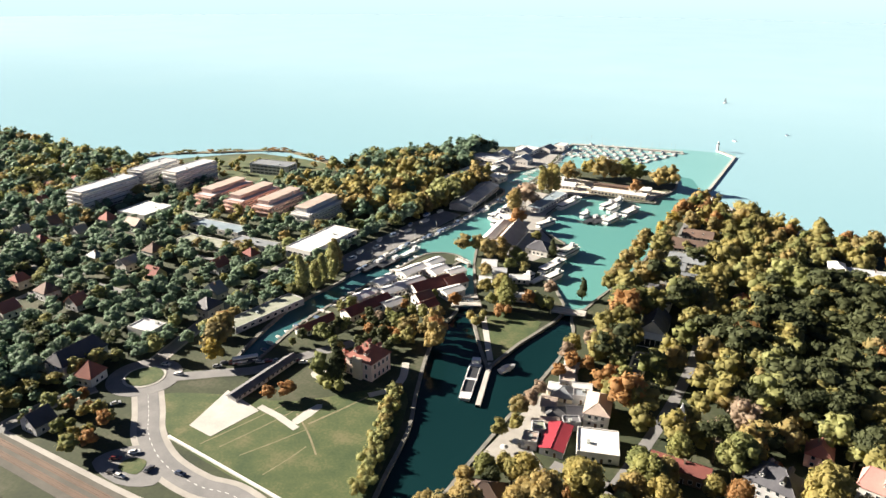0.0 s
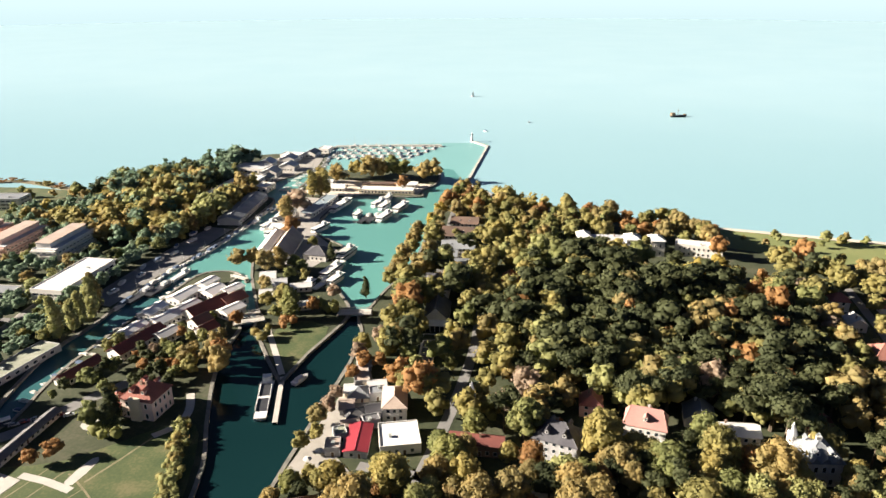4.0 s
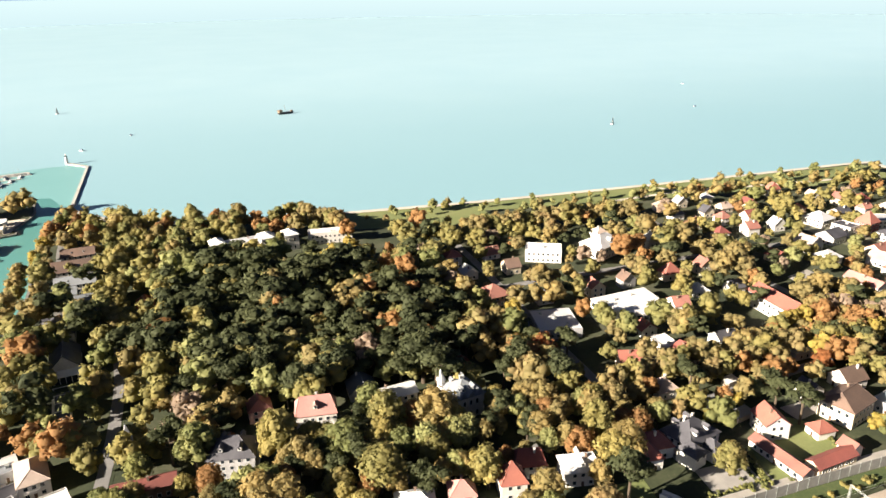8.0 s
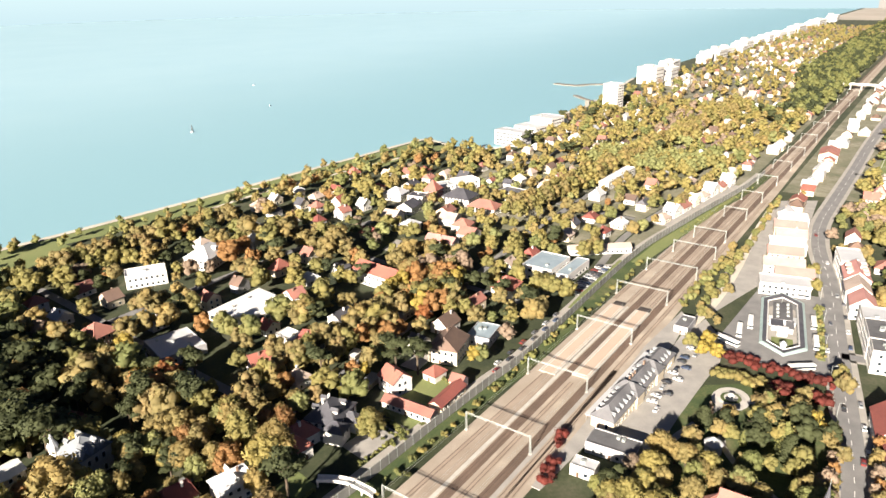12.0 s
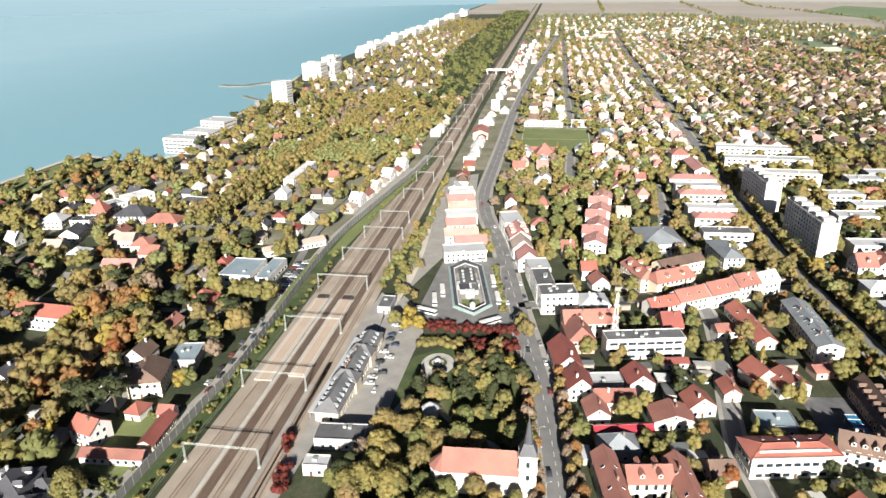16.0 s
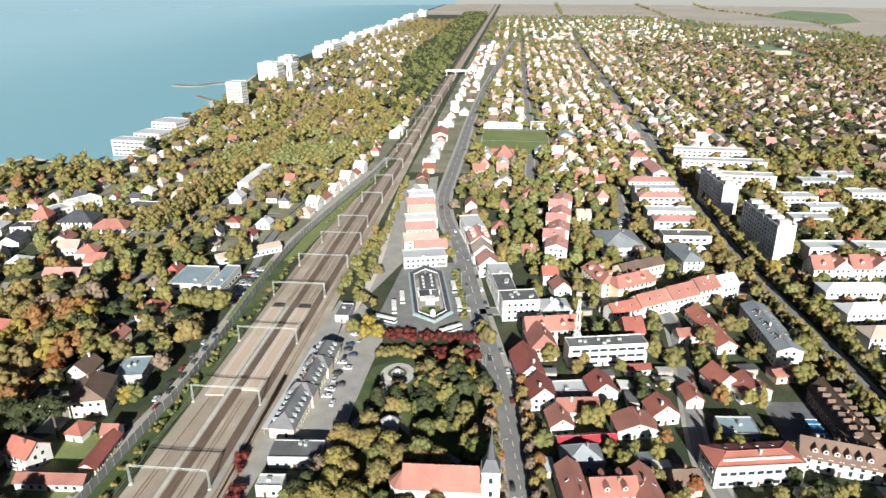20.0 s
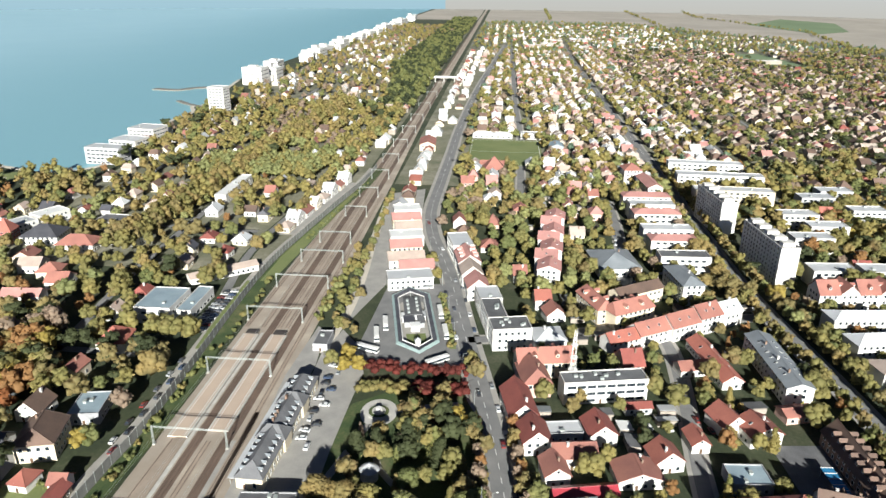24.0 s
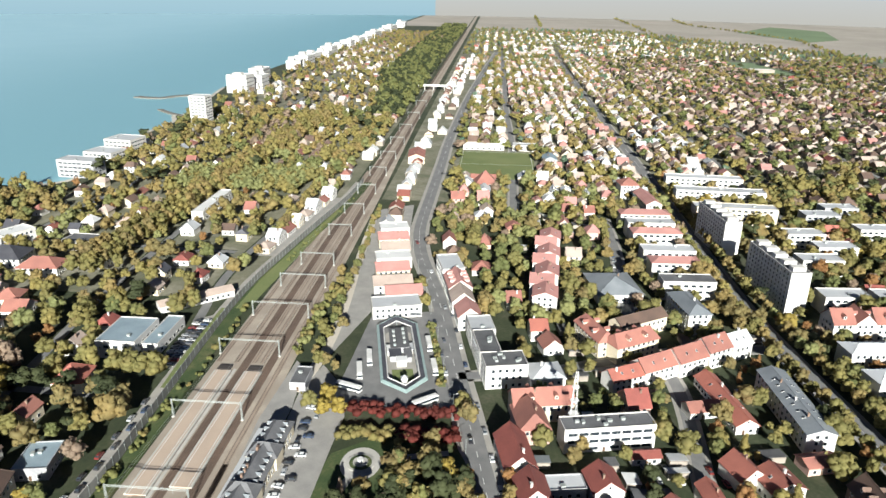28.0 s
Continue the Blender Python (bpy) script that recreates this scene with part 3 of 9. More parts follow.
MATS["track"] = mat("dark_sleepers_and_oil", (0.36, 0.29, 0.23), (0.255, 0.20, 0.155), 0.06, 0.95, fine=2.0)
railway()


def platform_thing(y0, y1, x0, x1):
    p = thing("platform", (x0 + x1) / 2, (y0 + y1) / 2, 0, 0, "long raised platform paved in pinkish beige between the tracks", "railway platform", "station platforms")
    w, l = (y1 - y0) / 2, (x1 - x0) / 2
    Mesh().box(-l, l, -w + 0.4, w - 0.4, 0, 0.72).obj("deck", MATS["platform"], p)
    for s in (-1, 1):
        Mesh().box(-l, l, s * w - 0.4, s * w + 0.4, 0, 0.76).obj("edge_kerb", MATS["kerb"], p, "pale concrete platform edge")
        Mesh().box(-l, l, s * (w - 1.1) - 0.12, s * (w - 1.1) + 0.12, 0.72, 0.735).obj("safety_line", MATS["trim"], p, "white safety line")
    # low dark box paints in the shade of the stair opening
    Mesh().box(l + 0.6, l + 4.6, -w + 0.6, w - 0.6, 0, 0.9).obj("stair_parapet", MATS["stairwell"], p, "dark box painted as the shaded underpass stair opening")
    return p


MATS["platform_worn"] = mat("worn_platform_gravel", (0.36, 0.295, 0.235), (0.26, 0.212, 0.165), 0.08, 0.95, fine=1.5)
MATS["stairwell"] = mat("dark_stair_opening", (0.06, 0.05, 0.045), rough=0.8)
platform_thing(10.3, 17.4, -29, 54)
platform_thing(-3.8, 3.6, -24, 54)
strip("old_platform", [(-29, 8.9), (56, 8.9)], 1.2, 0.34, MATS["kerb"], label="narrow pale kerb strip between two tracks")
# worn platform strips run on between the tracks
for y, w, k, x0 in ((12.4, 4.4, "platform_worn", -300), (9.1, 1.6, "kerb", -300), (-8.4, 1.9, "paving", -300)):
    strip("old_platform", [(x0, y), (-29, y)], w, 0.3, MATS[k], label="long worn platform strip between the tracks")

# portals over the tracks
def portal(x, y0=-7.7, y1=20.7):
    g = thing("catenary_portal", x, y0, 0, 0, "slender galvanised steel portal over the tracks", "railway mast", "catenary portals")
    for y in (0, y1 - y0):
        post = Mesh()
        for dx, dy in ((-0.28, -0.28), (0.28, -0.28), (0.28, 0.28), (-0.28, 0.28)):
            post.tube((dx, y + dy, 0), (dx * 0.7, y + dy * 0.7, 8.6), 0.09, 0.09, 4)
        for k in range(8):
            s = 1 if k % 2 else -1
            post.tube((-0.26 * s, y - 0.26, k * 1.05), (0.26 * s, y - 0.26, k * 1.05 + 1.05), 0.05, 0.05, 4)
        post.obj("post", MATS["steel"], g)
        Mesh().box(-0.6, 0.6, y - 0.6, y + 0.6, 0, 0.5).obj("footing", MATS["kerb"], g, "concrete footing")
    b = Mesh()
    w = y1 - y0
    for dx, dz in ((-0.25, 0), (0.25, 0), (0, 0.55)):
        b.tube((dx, 0, 7.9 + dz), (dx, w, 7.9 + dz), 0.08, 0.08, 4)
    for k in range(14):
        b.tube((-0.25 if k % 2 else 0.25, k * w / 14, 7.9), (0, (k + 0.5) * w / 14, 8.45), 0.04, 0.04, 4)
    b.obj("beam", MATS["steel"], g)
    for k in range(3):
        yy = w * (0.18 + 0.32 * k)
        Mesh().tube((0, yy, 7.9), (0, yy, 6.4), 0.05, 0.05, 4).tube((0, yy, 6.5), (1.2, yy + 0.3, 6.2), 0.04, 0.04, 4).obj("hanger", MATS["steel"], g)


for i, x in enumerate([-136, -84.5, -34, 17.5, 69.4, 111, 150, 184, 240, 290, 345, 405, 470, 540, 615, 700, 800, 900]):
    portal(x, -7.7 if x < 110 else (-11 if x < 170 else -8.5), 20.8 if x < 110 else max(6.5, 17 - (x - 130) * 0.09))
wires = Mesh()
for y in (-6.6, 7.3, 20.0):
    for z in (6.3, 7.5):
        wires.tube((-136, y, z), (240, y if y < 15 else 12, z), 0.035, 0.035, 3)
tagged(wires.obj("overhead_wire", MATS["steel"]), "thin overhead contact wires above the tracks", "wire", kind="stuff")

# noise barrier north of the yard, with the service road, hedges and verge along it
wall_line = smooth([(-150, 34), (-90, 32.2), (-47, 30.4), (-20, 28.6), (60, 31.5), (118, 33), (157, 31.5), (190, 28), (253, 20.5), (326, 11), (380, 8.2)], 2)
barrier = thing("noise_barrier", 0, 0, 0, 0, "long grey noise barrier of concrete panels beside the railway", "wall")
panel_mesh = Mesh().box(-0.5, 0.5, -0.1, 0.1, 0, 4.4).data("panel", MATS["panel"])
post_mesh = Mesh().box(-0.14, 0.14, -0.16, 0.16, 0, 4.7).data("post", MATS["steel"])
for (xa, ya), (xb, yb) in zip(wall_line, wall_line[1:]):
    k = max(1, round(math.dist((xa, ya), (xb, yb)) / 5))
    a = math.atan2(yb - ya, xb - xa)
    for i in range(k):
        s = (i + 0.5) / k
        part("panel", panel_mesh, barrier, Matrix.Translation((xa + (xb - xa) * s, ya + (yb - ya) * s, 0)) @ Matrix.Rotation(a, 4, "Z") @ Matrix.Diagonal((math.dist((xa, ya), (xb, yb)) / k - 0.2, 1, 1, 1)))
        part("post", post_mesh, barrier, Matrix.Translation((xa + (xb - xa) * i / k, ya + (yb - ya) * i / k, 0)) @ Matrix.Rotation(a, 4, "Z"))
strip("service_road", [(p[0], p[1] + 4.2) for p in wall_line], 5.6, 0.1, MATS["paving"], reserve=1.0, label="narrow pale concrete road behind the noise barrier")
strip("verge", [(p[0], p[1] - 4) for p in wall_line], 7, 0.16, MATS["lawn"], thick=0.1, label="grassy verge with bushes along the tracks", reserve=0)

sheet("verge", [(118, 24), (118, 31), (157, 30), (190, 26.5), (253, 19), (300, 13), (296, 11), (230, 15), (170, 20)], 0.2, MATS["green"], 0.1, "fresh green verge between tracks and noise barrier")
sheet("yard", [(196, 33), (196, 46), (262, 40), (330, 30), (330, 16), (256, 25.5)], 0.07, MATS["plaza"], 0.1, "pale yards behind the noise barrier")

sheet("car_park", [(54, 38), (54, 44.5), (104, 46), (110, 38.6)], 0.09, MATS["paving"], 0.1, "pale asphalt car park behind the noise barrier", reserve=1)
strip("verge", [(38, 33.2), (60, 34.8), (90, 35.6), (118, 36.2)], 5.0, 0.14, MATS["green"], thick=0.1, label="bright green strip behind the noise barrier", reserve=0)

# ---- roads ----
ROAD = MATS["asphalt"]


def road(pts, w, label="grey asphalt town street", pave=1.8, name="road", line=False):
    pts = smooth(pts, 5)
    if pave > 1.2:
        strip("pavement", pts, w + 2 * pave, 0.09, MATS["paving"], reserve=0.5, label="paved footway beside the street")
    else:
        strip("verge", pts, w + 2 * pave, 0.06, MATS["ground"], reserve=-1.2, label="leaf-strewn verge of a garden street")
    strip(name, pts, w, 0.13, ROAD, label=label)
    if line:
        dash = Mesh()
        for (xa, ya), (xb, yb) in zip(pts, pts[1:]):
            d = math.dist((xa, ya), (xb, yb)) or 1
            nx, ny, ex, ey = -(yb - ya) / d * 0.11, (xb - xa) / d * 0.11, xa + (xb - xa) * 0.45, ya + (yb - ya) * 0.45
            dash.prism([(xa + nx, ya + ny), (xa - nx, ya - ny), (ex - nx, ey - ny), (ex + nx, ey + ny)], 0.12, 0.145)
        tagged(dash.obj("road_marking", MATS["trim"]), "white dashed centre line", kind="structure")


road([(-150, -119), (-88, -115), (-58, -112), (-20, -107), (19, -100), (69, -90.5), (144, -77), (199, -63), (235, -57), (270, -54.5), (341, -55), (444, -56), (620, -57.5), (1005, -71), (1700, -110)], 8.5,
     "main street of worn grey asphalt", 2.6, line=True)
road([(-120, -266), (-31, -261), (32, -257), (90, -251), (157, -247), (334, -249), (592, -251), (1089, -253), (1900, -262)], 9, "straight tree-lined avenue of grey asphalt", 2, line=True)
road([(300, -123), (551, -127), (757, -124), (1282, -123), (1600, -123)], 6)
road([(-110, -186), (-70, -182), (-45, -180), (50, -190), (80, -186), (107, -179), (235, -190), (300, -192)], 5.5)
road([(60, -93), (66, -130), (78, -160), (90, -190), (100, -246)], 6)
for y in (-330, -400, -470, -545, -620, -700):
    road([(250, y), (700, y - 6), (1500, y - 14)], 5, pave=1.0)
for x in (420, 620, 840, 1060, 1280):
    road([(x, -58), (x + 4, -250), (x + 10, -700)], 5, pave=1.0)
# lakeside district streets
road([(-330, 60), (-320, 160), (-322, 236), (-345, 290), (-362, 380), (-366, 470)], 5, "narrow shaded street between trees", 1.2)
road([(-350, 100), (-250, 92), (-144, 88), (-60, 92), (35, 100), (130, 110), (300, 116)], 5, "narrow shaded street between trees", 1.2)
road([(-120, 60), (-118, 150), (-112, 250), (-108, 350)], 5, "narrow shaded street between trees", 1.2)
road([(30, 60), (34, 150), (40, 250), (46, 345)], 5, "narrow shaded street between trees", 1.2)
road([(-118, 232), (40, 226), (200, 214), (360, 205), (640, 190), (1100, 180)], 5.5, "tree-lined lakeside street", 1.2)
road([(100, 45), (180, 52), (330, 40)], 5, "street beside the railway", 1.2)
road([(200, 60), (205, 140), (214, 300)], 5, pave=1.2)
# west bank: ring road, roundabout, lane to the harbour
road([(-370, 5), (-410, 20), (-439, 27.3), (-456, 25), (-477, 27.5), (-496, 36.4), (-509, 47), (-522, 57)], 8.5, "curving ring road of grey asphalt", 2.4, line=True)
road([(-549, -4), (-551, 10), (-550, 33), (-545, 48)], 6, pave=1.4)
road([(-541, 76), (-546, 94), (-556, 130), (-570, 200), (-575, 300), (-570, 400)], 6, pave=1.4)
road([(-524, 70), (-508, 84), (-494, 96), (-482, 120), (-470, 140)], 7, pave=1.2)
for y in (40, 118, 180):
    road([(-560, y + 8), (-700, y), (-1000, y - 10)], 4.5, pave=0.8)
road([(-660, 30), (-668, 120), (-664, 240)], 4.5, pave=0.8)
road([(-800, 20), (-806, 120), (-802, 200)], 4.5, pave=0.8)


def disc(cx, cy, rx, ry, n=28):
    return [(cx + rx * math.cos(math.tau * i / n), cy + ry * math.sin(math.tau * i / n)) for i in range(n)]


sheet("roundabout", disc(-534, 65, 16.5, 16.5), 0.15, ROAD, 0.1, "asphalt roundabout", reserve=1)
sheet("roundabout_kerb", disc(-534, 65, 9.4, 9.4), 0.3, MATS["kerb"], 0.2, "pale kerb ring of the roundabout")
sheet("roundabout_island", disc(-534, 65, 8.2, 8.2), 0.45, MATS["lawn"], 0.2, "round grassy island with low shrubs")

sheet("verge", [(-640, -3), (-430, -5), (-400, -20), (-420, -60), (-640, -60)], 0.07, MATS["ground"], 0.1, "rough grassy verge beside the railway")
strip("rail_path", smooth([(-640, 11), (-560, 9), (-520, 9), (-470, 9.5), (-440, 12)]), 2.4, 0.1, MATS["paving"], label="pale path along the railway")
sheet("car_park", smooth([(-500, 14), (-499, 24), (-488, 33), (-474, 25), (-470, 17), (-482, 11)], 3, True), 0.12, MATS["asphalt"], 0.1, "small grey car park beside the ring road", reserve=1)
sheet("car_park_island", smooth([(-489, 17), (-490, 23), (-483, 25), (-480, 18)], 3, True), 0.22, MATS["lawn"], 0.15, "grassy island in the car park")
# park between ring road and canal
sheet("park_lawn", smooth([(-517, 58), (-489, 74), (-462, 84), (-434, 112), (-419, 108), (-401, 56), (-396, 40), (-432, 34), (-478, 38), (-500, 46)], 3, True), 0.08, MATS["lawn"], 0.1,
      "dry patchy park lawn with worn tracks", reserve=1)
for a, b, w in (((-474, 42.5), (-464, 80), 0.55), ((-466, 45), (-457, 79), 0.6), ((-455.5, 45), (-444, 71), 0.5), ((-455, 77.5), (-430.5, 60), 0.8), ((-440, 41), (-437, 62), 0.5), ((-446, 74), (-436.5, 103), 0.9)):
    strip("worn_track", smooth([a, ((a[0] + b[0]) / 2 + 0.5, (a[1] + b[1]) / 2 + 0.6), b]), w, 0.1, MATS["worn"], thick=0.02, label="worn dry track across the park lawn")
sheet("gravel_patch", smooth([(-453.5, 73), (-452, 87), (-448.5, 86), (-449.5, 72)], 2, True), 0.11, MATS["slab"], 0.03, "pale scraped gravel patch on the lawn")
sheet("concrete_apron", [(-487, 49), (-474, 48), (-470, 71), (-484, 74), (-493, 76)], 0.2, MATS["slab"], 0.2, "bare white concrete apron on the lawn")
strip("park_path", [(-472, 73.5), (-460, 72), (-448, 69)], 3.2, 0.18, MATS["slab"], label="pale concrete path across the lawn")
strip("park_wall", [(-488, 39.5), (-428, 34.2), (-408, 32)], 0.9, 0.9, MATS["trim"], thick=0.9, label="low white wall beside the ring road")
strip("chateau_drive", smooth([(-437, 104), (-431, 113), (-432, 124), (-438, 136)]), 3.6, 0.14, MATS["slab"], label="pale curved drive beside the old villa")
sheet("gravel_yard", disc(-465, 107, 6, 4, 12), 0.13, MATS["slab"], 0.1, "small pale gravel yard")

# station forecourt, park paths, bus station apron
sheet("forecourt", [(-64, -46), (-60, -27), (40, -25), (64, -30), (44, -44), (24, -48), (4, -47), (-30, -46)], 0.16, MATS["plaza"], 0.2, "grey paved station forecourt", reserve=1)
sheet("station_platform", [(-100, -16.6), (-30, -16.2), (18, -14), (66, -17), (60, -22), (30, -25), (-62, -23), (-100, -20)], 0.42, MATS["plaza"], 0.5, "grey paved platform in front of the station building", reserve=0)
sheet("park_grass", smooth([(-60, -48), (0, -48), (10, -94), (-60, -104), (-84, -62)], 3, True), 0.1, MATS["lawn"], 0.1, "town park lawn in tree shade")
sheet("monument_plaza", disc(-5, -60, 9.5, 7.5), 0.16, MATS["slab"], 0.1, "round pale paved plaza in the park", reserve=1)
strip("park_path", smooth([(-48, -48), (-30, -53), (-8, -60), (0, -76), (4, -92)]), 3, 0.14, MATS["paving"], label="pale path through the town park", reserve=0)
strip("park_path", smooth([(-5, -60), (-40, -66), (-62, -92)]), 2.6, 0.14, MATS["paving"], label="pale path through the town park", reserve=0)
sheet("bus_apron", [(30, -40), (120, -44), (126, -84), (66, -86), (32, -92)], 0.14, ROAD, 0.1, "wide asphalt apron of the bus station", reserve=0)
strip("sandy_lane", smooth([(40, -24), (80, -28), (130, -27), (200, -22), (280, -18)]), 5, 0.14, MATS["sand"], label="sandy lane beside the tracks", reserve=0)

sheet("yard", [(128, -44), (60, -28), (130, -22), (300, -16), (318, -44), (230, -50)], 0.11, MATS["plaza"], 0.1, "pale paved yards between the street and the tracks")

# football ground
sheet("pitch", [(405, -73), (517, -73), (517, -147), (405, -147)], 0.15, MATS["green"], 0.1, "mown green football pitch", reserve=1)
for x0, x1, y0, y1 in ((407, 515, -75, -74.6), (407, 515, -145.4, -145), (407, 407.4, -145, -75), (514.6, 515, -145, -75), (460.8, 461.2, -145, -75)):
    tagged(Mesh().box(x0, x1, y0, y1, 0.15, 0.17).obj("pitch_line", MATS["trim"]), "white painted pitch line", kind="structure")

# plots kept for the tree-lined avenue and the plantation
for k in range(28):
    block(150 + k * 20, 135 - k * 1.1, 22, 17, -3, 0)
block(362, 112, 62, 112, 0, 0)
for k in range(22):
    block(750 + k * 100, 18 + min(92, 34 + k * 14) / 2, 102, min(92, 34 + k * 14), 0, 0)

# ---- houses ----
def window_data(w, h, casing):
    """One window: raised casing round a recessed dark pane."""
    a, b = w / 2 + 0.12, w / 2
    vs = []
    for y, q, z0, z1 in ((0.02, a, -0.12, h + 0.12), (-0.1, a, -0.12, h + 0.12), (-0.1, b, 0, h), (-0.03, b, 0, h)):
        vs += [(-q, y, z0), (q, y, z0), (q, y, z1), (-q, y, z1)]
    fs = [(k + i, k + (i + 1) % 4, k + 4 + (i + 1) % 4, k + 4 + i) for k in (0, 4, 8) for i in range(4)]
    me = Mesh().add(vs, fs, 0).add([], [])
    me.f.append((12, 13, 14, 15))
    me.m.append(1)
    return me.data("window", [casing, MATS["glass"]])


WIN = {k: window_data(*s, MATS["trim"]) for k, s in dict(std=(1.3, 1.5), tall=(1.2, 2.2), wide=(2.4, 1.5), band=(3.6, 1.4), small=(0.8, 1.0)).items()}
DOOR = Mesh().box(-0.55, 0.55, -0.06, 0.03, 0, 2.15, 0).box(-0.7, -0.55, -0.1, 0.03, 0, 2.3, 1).box(0.55, 0.7, -0.1, 0.03, 0, 2.3, 1).box(-0.55, 0.55, -0.1, 0.03, 2.15, 2.3, 1).data("door", [MATS["stair"], MATS["trim"]])
CHIMNEY = Mesh().box(-0.35, 0.35, -0.35, 0.35, -1.6, 1.1).box(-0.45, 0.45, -0.45, 0.45, 1.1, 1.25).data("chimney", WALLS["brown"])
CHIMNEY_W = Mesh().box(-0.4, 0.4, -0.4, 0.4, -1.6, 1.2).box(-0.5, 0.5, -0.5, 0.5, 1.2, 1.35).data("chimney", WALLS["white"])
VENT = Mesh().box(-0.8, 0.8, -0.6, 0.6, 0, 0.9).box(-0.9, 0.9, -0.7, 0.7, 0.9, 1.0).data("roof_vent", MATS["steel"])
SKYLIGHT = Mesh().box(-0.5, 0.5, -0.7, 0.7, 0, 0.12, 0).box(-0.42, 0.42, -0.62, 0.62, 0.12, 0.15, 1).data("roof_window", [MATS["trim"], MATS["glass"]])


def roof_mesh(lx, ly, h, kind, rise, over=0.5, thick=0.22):
    """Roof over a plan lx by ly with its ridge along x; hip ends run in by half the width."""
    me = Mesh()
    a, b = lx / 2 + over, ly / 2 + over
    drop = rise * over / (ly / 2)
    z0, z1 = h - drop, h + rise
    run = {"gable": 0.0, "hip": min(b, a * 0.98), "half": b * 0.4}[kind]
    top = [(-a + run, 0, z1), (a - run, 0, z1)]
    low = [(-a, -b, z0), (a, -b, z0), (a, b, z0), (-a, b, z0)]
    vs = low + top + [(x, y, z - thick) for x, y, z in low + top]
    fs = [(0, 1, 5, 4), (2, 3, 4, 5), (6, 10, 11, 7), (8, 11, 10, 9), (0, 6, 7, 1), (2, 8, 9, 3)]
    if kind == "gable":
        fs += [(1, 7, 11, 5), (5, 11, 8, 2), (3, 9, 10, 4), (4, 10, 6, 0)]
    else:
        fs += [(1, 2, 5), (3, 0, 4), (7, 11, 8), (9, 10, 6), (1, 7, 8, 2), (3, 9, 6, 0)]
    me.add(vs, fs)
    me.tube(top[0], top[1], 0.16, 0.16, 5)
    if kind != "gable":
        for p, q in ((low[0], top[0]), (low[3], top[0]), (low[1], top[1]), (low[2], top[1])):
            me.tube(p, q, 0.12, 0.12, 4)
    return me


WORDS = dict(blush="pale salmon", dull="weathered pale", white="white rendered", cream="cream rendered", yellow="ochre yellow", pink="salmon pink", grey="grey rendered", brown="brown", red="dark red")
RWORDS = dict(rose="pale red tiled", mossy="mossy flat", buff="pale tan tiled", red="red tiled", orange="orange tiled", maroon="old maroon tiled", brown="brown tiled", crimson="crimson sheet metal", grey="grey sheet", pale="pale grey sheet", slate="dark slate",
              white="white flat", bitumen="flat bitumen", teal="blue-grey sheet")


CAMERA_FOOT = (-250, -105)      # ground point below the camera; trees are cleared towards it


